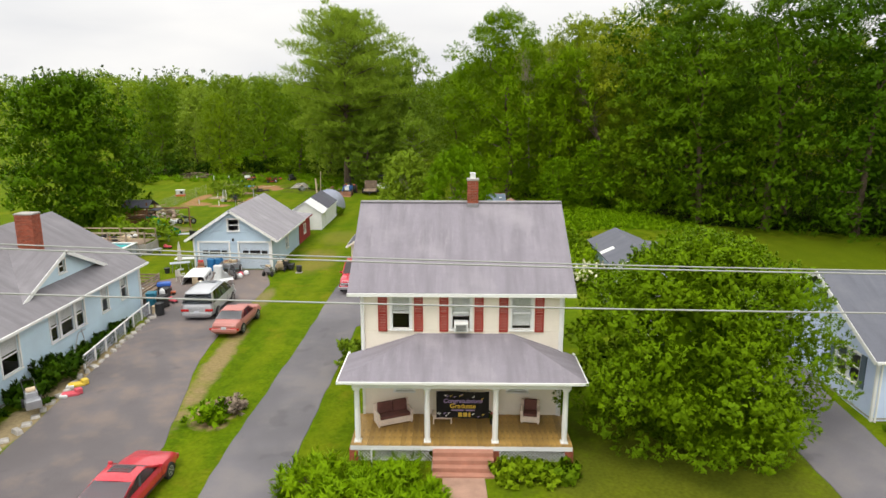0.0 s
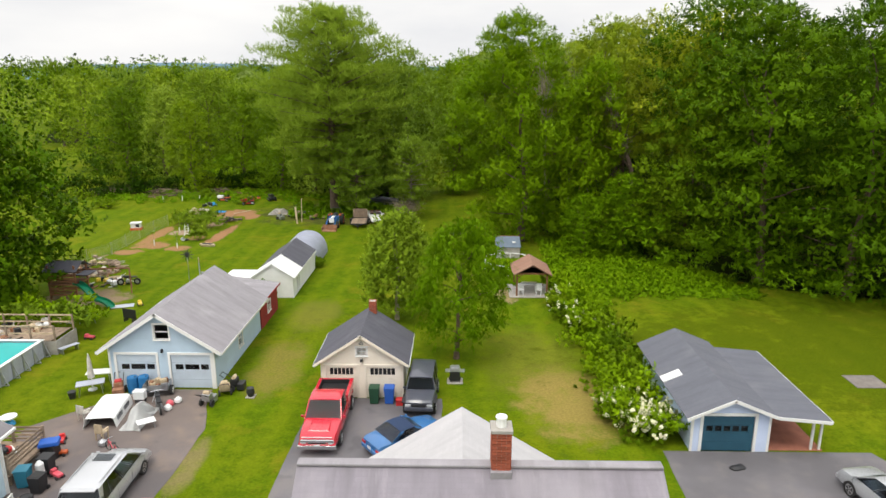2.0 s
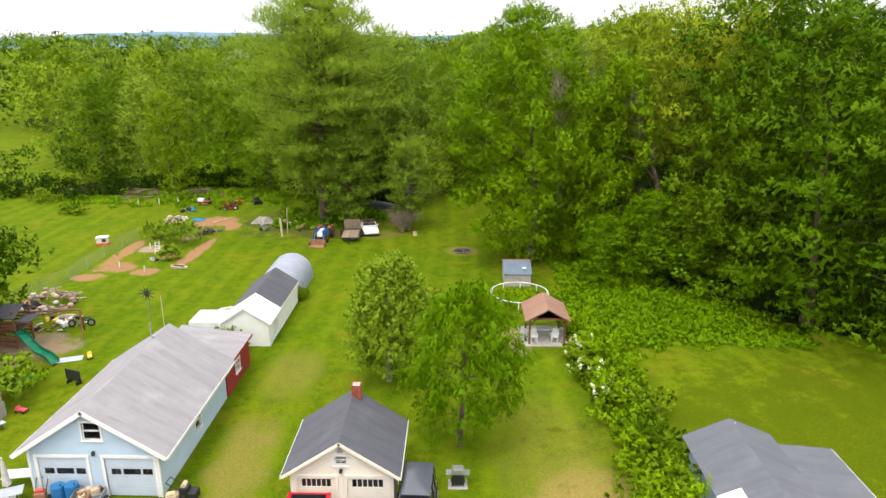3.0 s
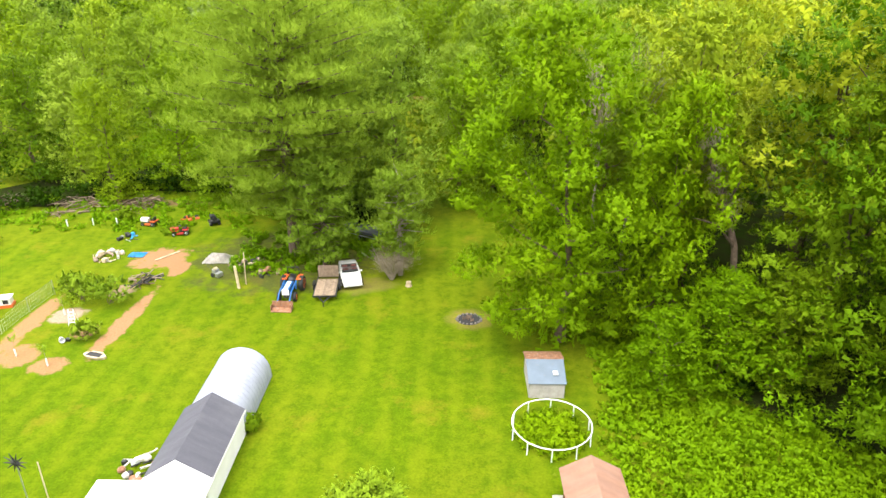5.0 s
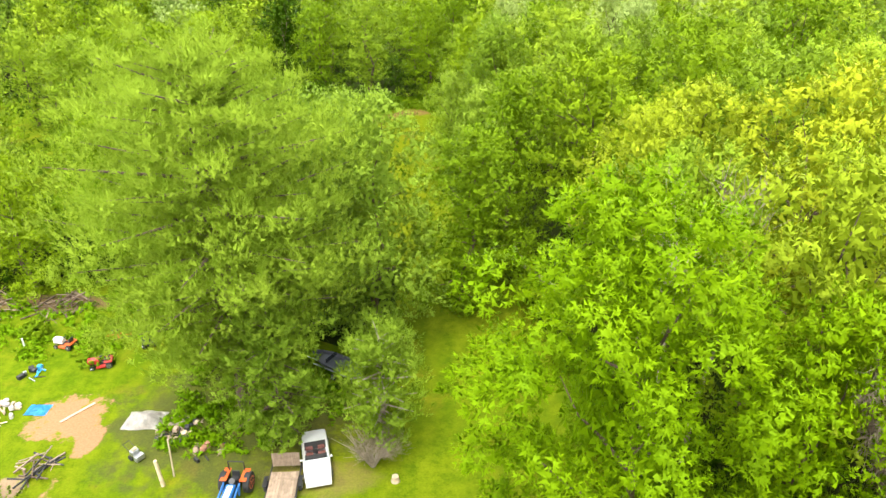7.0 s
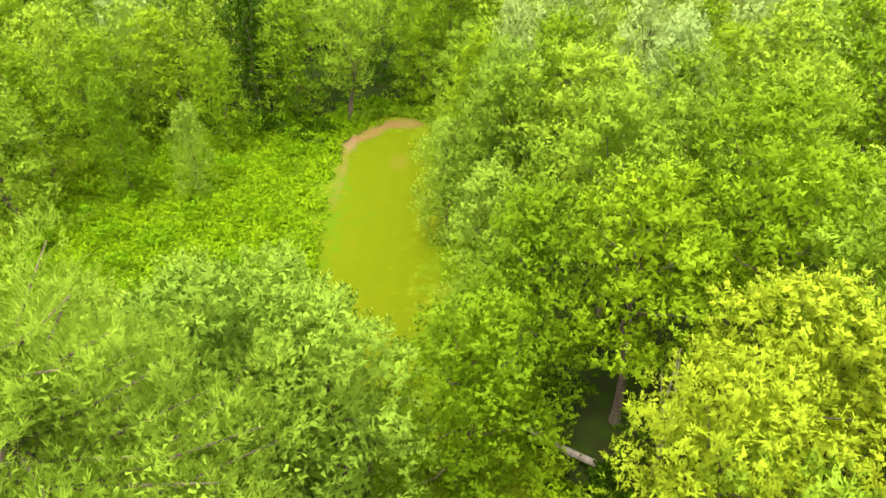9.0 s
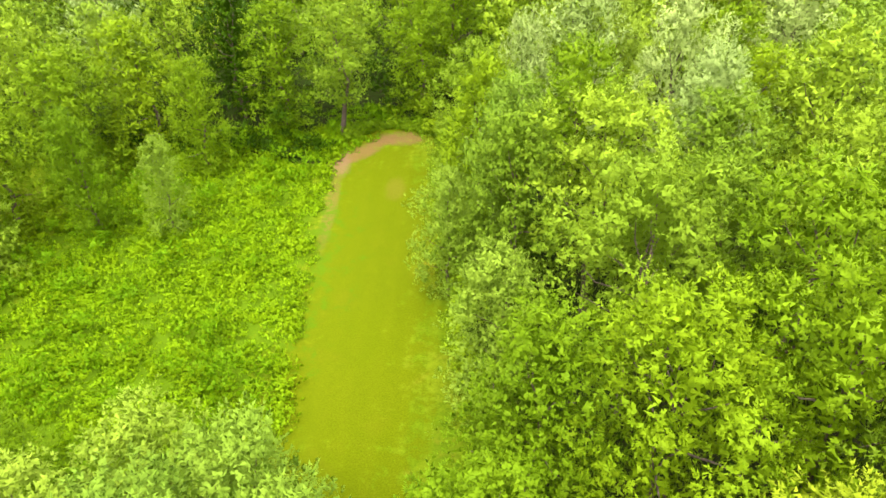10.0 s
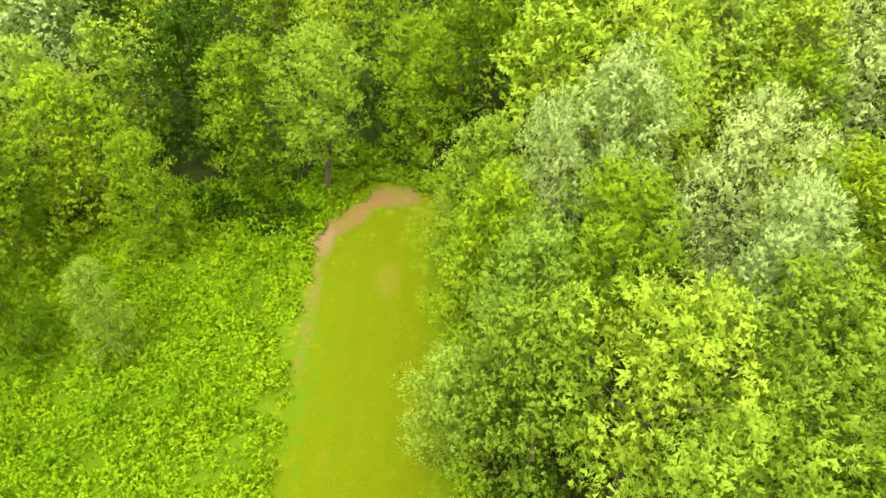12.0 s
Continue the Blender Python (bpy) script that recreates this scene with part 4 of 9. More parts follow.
rng = np.random.default_rng(11)
tries = 0
while len(STOOD) < 235 and tries < 9000:
    tries += 1
    y = float(rng.uniform(60, 262))
    x = float(rng.uniform(-105, 95))
    if abs(x) > 30 + 0.62 * max(0, y - 20) or not wooded(x, y):
        continue
    gap = 7.4 if y < 200 else 8.0
    if any((x - a) ** 2 + (y - b) ** 2 < gap**2 for a, b in STOOD) or any((x - a) ** 2 + (y - b) ** 2 < (r + 2) ** 2 for a, b, r in HOLLOWS):
        continue
    u = rng.uniform()
    if x > 0:
        tone = "bright" if u < 0.44 else "mid" if u < 0.72 else "grey" if u < 0.84 else "dark" if u < 0.94 else "silver"
        h = rng.uniform(18.5, 24.5)
        if tone == "dark" and y > 84:
            tone = "bright"
        if 84 < y < 128 and tone in ("mid", "grey"):
            tone = "lime"
        # shade at the wood's yard side, given as darker leaf colours
        if y < 84 and x > 20:
            tone = "deep" if u < 0.5 else "dark"
    else:
        tone = "mid" if u < 0.45 else "dark" if u < 0.53 else "bright" if u < 0.75 else "grey" if u < 0.95 else "silver"
        h = rng.uniform(15.5, 21.5)
    near = 60 < y < 176 and -40 < x < 36 or y < 72 and x < 64
    rim = x < 0 or y < 72 or x - right_edge(y) < 8
    kinds = ("efgh" if rim else "abcd") if near else "ABC"
    wood_tree(kinds[int(rng.integers(len(kinds)))], x, y, float(h), float(rng.uniform(0.95, 1.25)), tone, float(rng.uniform(0, 6.28)))


def far_woods():
    """The wood beyond, too far off to count: a carpet of crowns to the skyline."""
    r = np.random.default_rng(5)
    for tone, salt in (("mid", 1), ("bright", 2), ("dark", 3)):
        blobs = []
        step = 10.8
        for j in range(80):
            for i in range(-70, 70):
                x, y = i * step + r.uniform(-3, 3), 150 + j * step * (1 + j * 0.008) + r.uniform(-3, 3)
                if (i * 7 + j * 13 + int(r.integers(3))) % 3 != salt - 1 or abs(x) > 90 + 0.8 * y:
                    continue
                if y < 262 and -105 < x < 95 and not (x < -66 and y > 186) or not (y > 240 or wooded(x, y)):
                    continue
                h = r.uniform(18.5, 25) + 2.5 * math.sin(x * 0.045 + 1.3 * math.sin(y * 0.03))
                h += max(0, y - 300) * 0.012
                near = y < 420
                low = y < 275
                for q in range(18 if low else 10 if near else 3):
                    az, t = r.uniform(0, 6.28), r.uniform(0, 0.93)
                    rad = 4.6 * np.sqrt(max(0.05, 1 - t**2)) * r.uniform(0.5, 1)
                    s = r.uniform(1.6, 2.4) if near else r.uniform(2.2, 3.2)
                    blobs.append((x + np.cos(az) * rad, y + np.sin(az) * rad, h * ((0.06 + 0.94 * t) if low else (0.55 + 0.45 * t)) - s * 0.5, s, s, s * 0.75))
        me = leaf_cloud("far_woods", np.random.default_rng(salt), blobs, 7, 0.9, 0.5, inner=4, shoot=1.3, tuft=7, slim=0.45, body=1.1)
        me.materials.append(GREENS[tone])
        tagged(new("far_woods", me), "distant leafy green woods reaching to the skyline", "woods", kind="stuff")


far_woods()


def forest_floor():
    m, n, l, b = nodes_of("leaf_litter", 1.0)
    b.inputs["Specular IOR Level"].default_value = 0.02
    v = object_coords(n)
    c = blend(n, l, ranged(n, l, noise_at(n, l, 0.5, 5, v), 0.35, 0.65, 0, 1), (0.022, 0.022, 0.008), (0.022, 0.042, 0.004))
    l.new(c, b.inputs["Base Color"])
    bumped(n, l, b, noise_at(n, l, 6, 4, v), 0.8, 0.1)
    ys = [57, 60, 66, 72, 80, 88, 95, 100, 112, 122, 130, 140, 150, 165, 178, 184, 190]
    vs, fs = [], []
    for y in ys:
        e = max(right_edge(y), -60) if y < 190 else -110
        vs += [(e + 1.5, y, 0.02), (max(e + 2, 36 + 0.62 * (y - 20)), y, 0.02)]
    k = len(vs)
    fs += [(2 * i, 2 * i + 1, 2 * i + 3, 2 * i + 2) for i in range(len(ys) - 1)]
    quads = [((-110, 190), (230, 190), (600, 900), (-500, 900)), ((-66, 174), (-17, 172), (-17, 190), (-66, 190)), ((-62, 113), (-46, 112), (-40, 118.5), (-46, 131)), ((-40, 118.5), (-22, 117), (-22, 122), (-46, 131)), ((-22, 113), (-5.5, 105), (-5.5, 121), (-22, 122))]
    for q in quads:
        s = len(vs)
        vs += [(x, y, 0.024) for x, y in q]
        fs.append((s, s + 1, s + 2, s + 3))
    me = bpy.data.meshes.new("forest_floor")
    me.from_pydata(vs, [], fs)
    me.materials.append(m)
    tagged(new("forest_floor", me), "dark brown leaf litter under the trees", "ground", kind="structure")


forest_floor()


def thicket(name, seed, spots, material, label, per=70, leaf=0.3, width=0.18, category="undergrowth"):
    """Low growth nobody could count. spots: rows of x, y, radius, height."""
    r = np.random.default_rng(seed)
    blobs = []
    for x, y, rad, h in spots:
        for q in range(4):
            az, d = r.uniform(0, 6.28), rad * r.uniform(0, 0.75)
            s = rad * r.uniform(0.45, 0.75)
            top = h * r.uniform(0.55, 1.0)
            blobs.append((x + np.cos(az) * d, y + np.sin(az) * d, max(top - s * 0.7, 0.05), s, s, max(s * 0.7, 0.15)))
    me = leaf_cloud(name, r, blobs, per, leaf, width, low=-0.5, inner=11, shoot=4.2, deep=0.78, body=1.0)
    me.materials.append(material)
    return tagged(new(name, me), label, category, kind="stuff")


def scatter(seed, count, x0, x1, y0, y1, rad, h, ok=None):
    r = np.random.default_rng(seed)
    out = []
    while len(out) < count:
        x, y = r.uniform(x0, x1), r.uniform(y0, y1)
        if ok is None or ok(x, y):
            out.append((x, y, r.uniform(*rad), r.uniform(*h)))
    return out


def understory():
    """Young growth that fills the wood between its stems, gap shade in its colour."""
    ok = lambda x, y: wooded(x, y) and abs(x) < 30 + 0.62 * max(0, y - 20)
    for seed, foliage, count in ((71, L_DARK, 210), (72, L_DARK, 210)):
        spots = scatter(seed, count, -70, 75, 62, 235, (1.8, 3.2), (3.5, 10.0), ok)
        thicket("undergrowth", seed + 50, spots, foliage, "young growth between stems, its green darkened as gap shade", per=84, leaf=0.3, width=0.13)


understory()
# growth in the hollows, their shade put into the leaf colour
thicket("undergrowth", 141, [(a + rng.normal(0, r * 0.6), b + rng.normal(0, r * 0.6), rng.uniform(0.8, 1.5), rng.uniform(0.6, 2.0)) for a, b, r in HOLLOWS for i in range(16)], L_DARK, "ferny growth on the wood's floor, its green darkened as shade", per=84, leaf=0.22, width=0.09)


def strip_left(y):
    return -12.6 - 2.6 * min(max((y - 132) / 30, 0), 1)


brush_ok = lambda x, y: x < strip_left(y) - 0.9 and not (x < -40 and y < 128)
thicket("bramble", 21, scatter(31, 620, -50, -13, 119, 181, (1.0, 2.0), (0.5, 1.6), brush_ok), L_BRUSH, "dense yellow-green bramble and vine thicket", per=70, leaf=0.2, width=0.085)
thicket("bramble", 34, scatter(44, 900, -50, -13, 119, 181, (0.8, 1.5), (0.15, 0.5), brush_ok), L_BRUSH, "low carpet of bright green creepers", per=56, leaf=0.19, width=0.085)
thicket("bramble", 22, scatter(32, 110, -50, -15, 122, 180, (1.3, 2.4), (2.0, 3.6), lambda x, y: x < strip_left(y) - 1.8), L_BRUSH, "taller green scrub rising out of the brambles", per=120, leaf=0.21, width=0.085)
edge = [(right_edge(y) + d, y, r, h) for y, d, r, h in [(60 + i * 0.62, rng.uniform(0.2, 2.6), rng.uniform(1.1, 2.1), rng.uniform(1.6, 6.5)) for i in range(215)] if right_edge(y) < 60]
thicket("undergrowth", 33, [e for e in edge if e[1] > 104], L_MID, "leafy green growth along the mown strip", per=90, leaf=0.22, width=0.085)
thicket("undergrowth", 35, [e for e in edge if 66 < e[1] <= 104], L_BRUSH, "bright green shrubs and vines at the wood's edge", per=90, leaf=0.22, width=0.085)
edge = [e for e in edge if e[1] <= 66]
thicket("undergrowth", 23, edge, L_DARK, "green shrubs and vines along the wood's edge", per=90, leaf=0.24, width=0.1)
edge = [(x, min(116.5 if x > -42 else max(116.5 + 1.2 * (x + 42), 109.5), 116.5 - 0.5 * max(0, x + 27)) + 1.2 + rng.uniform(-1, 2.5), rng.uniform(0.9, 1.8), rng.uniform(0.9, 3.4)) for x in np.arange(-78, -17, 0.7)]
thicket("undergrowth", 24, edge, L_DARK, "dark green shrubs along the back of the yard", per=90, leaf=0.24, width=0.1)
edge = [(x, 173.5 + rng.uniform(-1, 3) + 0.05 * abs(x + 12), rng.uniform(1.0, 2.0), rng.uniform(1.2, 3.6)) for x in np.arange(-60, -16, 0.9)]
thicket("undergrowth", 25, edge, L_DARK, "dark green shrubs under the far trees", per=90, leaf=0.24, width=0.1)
weed_ok = lambda x, y: x > 9.9 and x < right_edge(y) + 1.5 and not (x < 10.6 and y > 74)
thicket("weeds", 26, scatter(36, 380, 9.4, 26, 58, 84, (0.7, 1.3), (0.2, 0.7), lambda x, y: weed_ok(x, y) and (y > 64 or x < 13)), L_BRUSH, "bright green tall weeds and vines", per=112, leaf=0.18, width=0.075)
thicket("weeds", 27, [(10.3 + rng.uniform(-0.9, 1.6), y, rng.uniform(0.7, 1.3), rng.uniform(0.8, 2.3)) for y in np.arange(41.5, 66, 0.42)], L_BRUSH, "overgrown green hedge row between the lawns", per=154, leaf=0.17, width=0.075, category="hedge")
thicket("weeds", 28, scatter(38, 110, -20.5, -7.5, 94.5, 106, (0.5, 1.0), (0.25, 0.9), lambda x, y: (x + 15) ** 2 + (y - 99) ** 2 < 60 and not (-12.2 < x < -7.6 and y < 98)), L_BRUSH, "rough grass and weeds under a pine", per=45, leaf=0.26, width=0.1)
thicket("weeds", 29, scatter(39, 110, -52, -17, 104, 115, (0.5, 1.2), (0.1, 0.35), lambda x, y: y > 99 + 0.5 * math.sin(x) and not (-33 < x < -24 and y < 106)), L_BRUSH, "unmown grass along the yard's back edge", per=45, leaf=0.3, width=0.09)

end = [(-8.4 + 6.6 * math.cos(a) + rng.uniform(-0.5, 0.5), 177.4 + 5.0 * math.sin(a) + rng.uniform(-0.4, 1.2), rng.uniform(0.8, 1.5), rng.uniform(0.6, 2.2)) for a in np.arange(-0.15, 3.0, 0.07)]
nook = lambda x, y: x < -16.9 + 0.8 * (y - 172.5) or y > 182.5
thicket("bramble", 36, scatter(46, 130, -19, -5, 171, 190, (0.9, 1.5), (0.3, 1.1), nook), L_BRUSH, "green brambles rounding off the mown strip's end", per=60, leaf=0.2, width=0.085)
thicket("undergrowth", 30, end, L_MID, "leafy shrubs closing in round the strip's end", per=90, leaf=0.21, width=0.085)

# ---- single trees of the yards ----
ash = broadleaf(48, 24.0, 7.6, 0.05, 90, 840, 0.24, 0.07, squat=1.0, top=0.66, lumps=0.19, shoot=4.4, droop=0.25, slim=0.32, inner=50)
plant("tree", ash, M_BARK, L_FRESH, "tall fresh green tree with drooping sprays at the wood's edge", "tree", pose(8.4, 83.4, 0, 0, 0, 40))
big_maple = broadleaf(41, 8.3, 5.35, 0.02, 150, 720, 0.125, 0.075, squat=0.7, top=0.72, lumps=0.225, inner=40, shoot=5.4)
plant("tree", big_maple, M_BARK, L_YARD, "broad rounded green tree spreading low over a front lawn", "tree", pose(11.6, 21.2, ground_z(21)))
shade_tree = broadleaf(42, 15.6, 6.5, 0.08, 130, 198, 0.27, 0.16, squat=0.65, top=0.62, lumps=0.27)
plant("tree", shade_tree, M_BARK, L_MAPLE, "large deep green shade tree behind a pool", "tree", pose(-35.8, 60.5, 0))
lawn_tree = broadleaf(43, 8.2, 2.7, 0.16, 135, 182, 0.17, 0.08, squat=1.1, top=0.7, lumps=0.25, inner=8, shoot=5.5, slim=0.22, low=-0.3, closed=False)
plant("tree", lawn_tree, M_BARKPALE, L_BRIGHT, "young open-crowned yard tree behind a garage", "tree", pose(-3.3, 58.4, 0))
willow = broadleaf(44, 8.9, 3.1, 0.2, 125, 196, 0.20, 0.055, squat=1.4, top=0.72, lumps=0.24, inner=4, shoot=6.0, droop=1.2, slim=0.2, low=-0.4, closed=False)
plant("tree", willow, M_BARK, L_FRESH, "feathery drooping yard tree beside a grill", "tree", pose(1.2, 51.3, 0))
pine = conifer(45, 25.6, 9.2, 0.19, 27, 0.32, 0.042, 280)
plant("pine_tree", pine, M_BARK, L_PINE, "tall white pine with layered soft green boughs", "pine tree", pose(-15.2, 98.8, 0))
small_pine = conifer(46, 10.6, 3.8, 0.12, 15, 0.30, 0.06, 135)
plant("pine_tree", small_pine, M_BARK, L_PINE, "small spreading pine beside a tall pine", "pine tree", pose(-11.6, 95.4, 0))
slim_pine = conifer(47, 9.8, 2.8, 0.22, 15, 0.28, 0.05, 120)
plant("pine_tree", slim_pine, M_BARKPALE, L_PINE, "slim pale green pine above a dry bush", "pine tree", pose(-4.6, 94.6, 0))


def bush(x, y, h, r, foliage, label, seed, blossom=False, per=110, name="bush", leaf=0.2, width=0.11):
    """A shrub: a few stems and a rounded, uneven head of leaves."""
    g = np.random.default_rng(seed)
    ob = thing(name, label, "bush", x, y, ground_z(y))
    blobs = []
    for i in range(16):
        az, d = g.uniform(0, 6.28), r * np.sqrt(g.uniform(0, 0.7))
        s = r * g.uniform(0.3, 0.5)
        blobs.append((np.cos(az) * d, np.sin(az) * d, max(h * (1 - 0.5 * (d / r) ** 2) * g.uniform(0.55, 1) - s * 0.6, 0.1), s, s, s * 0.8))
    part("foliage", leaf_cloud("foliage", g, blobs, per, leaf, width, low=-0.6, inner=8, shoot=3.2), foliage, ob)
    bm = B()
    for i in range(5):
        b = blobs[i]
        rod(bm, (b[0] * 0.2, b[1] * 0.2, 0), (b[0], b[1], b[2]), 0.03, 0.012, 5)
    part("stem", bm, M_BARK, ob)
    if blossom:
        part("blossom", leaf_cloud("blossom", g, [(b[0], b[1], b[2] + 0.1, b[3] * 1.12, b[4] * 1.12, b[5] * 1.12) for b in blobs], int(blossom), 0.12, 0.12, low=0.0, shell=1.0, inner=0), L_FLOWER, ob, "clusters of white blossom")
    return ob


for row in ((11.2, 41.8, 1.9, 1.5, 51, 90), (10.2, 43.6, 1.7, 1.3, 52, 54), (10.6, 47.0, 2.6, 1.9, 53, 0), (11.2, 50.5, 2.7, 1.9, 54, 0), (9.8, 58.6, 1.6, 1.3, 55, 18), (9.6, 62.0, 1.5, 1.3, 56, 18), (12.0, 54.8, 2.2, 1.6, 57, 0), (10.4, 55.6, 1.7, 1.2, 58, 18)):
    bush(row[0], row[1], row[2], row[3], L_MID, "white-flowering shrub in a hedge row" if row[5] else "dense green shrub in a hedge row", row[4], row[5])
for row in ((-3.6, 16.7, 1.2, 1.2, 61), (-2.0, 16.4, 1.3, 1.2, 62), (-0.4, 16.6, 1.2, 1.15, 63), (-2.8, 15.2, 1.1, 1.2, 64), (-0.9, 15.0, 1.1, 1.2, 65), (0.5, 15.6, 0.9, 0.7, 66)):
    bush(*row[:4], L_BRUSH, "tall grassy green plants before a porch", row[4], leaf=0.3, width=0.05, per=130)
for row in ((3.6, 17.6, 0.6, 0.75, 67), (4.6, 17.6, 0.6, 0.75, 68), (5.4, 17.7, 0.55, 0.6, 69)):
    bush(*row[:4], L_MID, "low leafy plants before porch lattice", row[4], leaf=0.16, width=0.12)
bush(-3.7, 27.2, 1.7, 0.95, L_BRIGHT, "rounded yellow-green shrub beside a house", 70)
bush(7.6, 12.6, 1.0, 1.0, L_WEED, "small leafy shrub on a front lawn", 71)
for row in ((-18.0, 23.2, 1.1, 0.9, 72), (-17.9, 24.8, 1.3, 1.0, 73), (-18.0, 26.3, 1.2, 0.9, 74), (-18.1, 28.2, 0.7, 0.7, 75), (-18.1, 30.2, 0.6, 0.6, 76), (-18.1, 32.0, 0.6, 0.6, 77), (-18.2, 21.0, 0.9, 0.9, 78)):
    bush(*row[:4], L_DARK, "dark green foundation shrub beside a blue house", row[4])
bush(-9.2, 21.6, 0.9, 0.9, L_BRUSH, "straggly weeds on the strip between driveways", 79, per=60)
bush(-8.4, 22.5, 0.7, 0.7, L_DEAD, "dry brown weeds between driveways", 80, per=50)
for row in ((20.3, 20.6, 0.6, 0.9, 81), (22, 20.3, 0.7, 1.0, 82)):
    bush(*row[:4], L_WEED, "low weeds along a blue house wall", row[4])
bush(-15.0, 61.4, 2.5, 1.6, L_FRESH, "white-flowering leafy shrub between two sheds", 83, 14, per=160)
bush(-12.1, 72.6, 0.9, 0.6, L_MID, "small shrub beside a metal hut", 84)
for row in ((-28.8, 88.6, 3.2, 1.9, 85), (-31.2, 89.2, 2.6, 1.8, 86), (-27.6, 82.8, 1.8, 1.0, 87), (-33.0, 90.8, 1.8, 1.4, 88)):
    bush(*row[:4], L_BRIGHT, "airy young fruit tree in a garden plot", row[4], per=90)
for row in ((-29.0, 104.5, 1.0, 1.3, 89), (-36.0, 108.0, 1.6, 1.3, 90), (-47.5, 101.5, 1.6, 1.8, 91), (-55, 108, 2.0, 2.2, 92), (-62, 104, 2.2, 2.4, 93)):
    bush(*row[:4], L_MID, "green shrub at the back of a yard", row[4])


def dry_bush(x, y):
    ob = thing("dry_bush", "grey leafless bush with fine dry twigs", "bush", x, y)
    g = np.random.default_rng(95)
    bm = B()
    for i in range(60):
        az, ln = g.uniform(0, 6.28), g.uniform(1.6, 3.6)
        q = Vector((math.cos(az) * ln * 0.55, math.sin(az) * ln * 0.5, ln * 0.85))
        rod(bm, (math.cos(az) * 0.15, math.sin(az) * 0.15, 0), q * 0.55, 0.035, 0.02, 4)
        for j in range(3):
            rod(bm, q * 0.55, q + Vector(g.normal(0, 0.4, 3)), 0.018, 0.006, 3)
    part("branch", bm, M_BARKPALE, ob)
    part("twig", leaf_cloud("twig", g, [(0.3, 0.1, 2.0, 1.5, 1.2, 1.3), (0.9, 0.2, 1.6, 1.2, 1.1, 1.0)], 900, 0.45, 0.02, low=-0.6, shell=0.3, inner=0), L_DEAD, ob)


dry_bush(-5.3, 93.6)

# bare snag and fallen trunk in the wood
snag = thing("dead_tree", "bare dead tree leaning in the wood, hung with brown vine", "tree", 20.6, 82.2)
bm = B()
g = np.random.default_rng(96)
for p, q, r0, r1 in (((0, 0, 0), (-0.3, 0.3, 5), 0.27, 0.25), ((-0.3, 0.3, 5), (-0.6, 0.6, 8.0), 0.25, 0.23), ((-0.6, 0.6, 8.0), (-1.5, 1.0, 10.8), 0.24, 0.21), ((-1.5, 1.0, 10.8), (-3.2, 0.4, 14.1), 0.21, 0.15), ((-3.2, 0.4, 14.1), (-3.7, 0.6, 17.5), 0.15, 0.05), ((-1.5, 1.0, 10.8), (-1.4, -0.4, 13.4), 0.1, 0.03), ((-0.6, 0.6, 8.0), (-2.6, -0.6, 10.2), 0.12, 0.04), ((-2.6, -0.6, 10.2), (-4.6, -1.6, 11.0), 0.06, 0.02)):
    rod(bm, p, q, r0, r1, 8)
part("trunk", bm, M_BARK, snag)
part("vine", leaf_cloud("vine", g, [(-3.4, 0.4, 15.3, 0.7, 0.7, 1.9), (-2.7, 0.5, 13.0, 0.5, 0.5, 1.3), (-1.4, 0.8, 10.6, 0.4, 0.4, 1.2)], 420, 0.4, 0.04, low=-0.9, shell=0.3, inner=0, droop=0.8), L_DEAD, snag, "hanging brown dry vine")
for x, y, h in ((11.6, 92.0, 21.5), (15.4, 94.2, 22.0)):
    dead = thing("dead_tree", "grey leafless tree top of fine bare branches", "tree", x, y)
    bm = B()
    branch(bm, g, (0, 0, 0), (0.2, 0.3, h * 0.7), 0.22, 4, 7)
    for i in range(26):
        a, z = g.uniform(0, 6.28), h * g.uniform(0.55, 0.74)
        q = Vector((0.2 + math.cos(a) * g.uniform(0.8, 2.2), 0.3 + math.sin(a) * g.uniform(0.8, 2.2), min(z + g.uniform(2.5, 6), h)))
        branch(bm, g, (0.2, 0.3, z * 0.94), q, 0.06, 3, 4)
        for j in range(4):
            rod(bm, q.lerp(Vector((0.2, 0.3, z)), g.uniform(0.1, 0.5)), q + Vector(g.normal(0, 0.55, 3)), 0.025, 0.008, 3)
    part("trunk", bm, M_BARKPALE, dead)
log = thing("fallen_trunk", "long pale leaning fallen tree trunk", "log", 10.6, 115.7)
part("trunk", rods(((0, 0, 0.25), (-2.6, -0.3, 2.2), 0.3, 0.25), ((-2.6, -0.3, 2.2), (-5.2, -0.4, 4.3), 0.25, 0.17), ((-3.6, -0.3, 3.0), (-4.9, 0.8, 4.9), 0.1, 0.04)), M_BARKPALE, log)
for x, y, lean in ((14.3, 114.6, 0.8), (15.2, 115.6, -0.5)):
    st = thing("bare_stem", "thin pale forked tree stem", "tree", x, y)
    part("trunk", rods(((0, 0, 0), (lean, 0.3, 5), 0.16, 0.12), ((lean, 0.3, 5), (lean * 0.4, 0.6, 11), 0.12, 0.05), ((lean, 0.3, 5), (lean * 2, 0.9, 9), 0.08, 0.03)), M_BARKPALE, st)


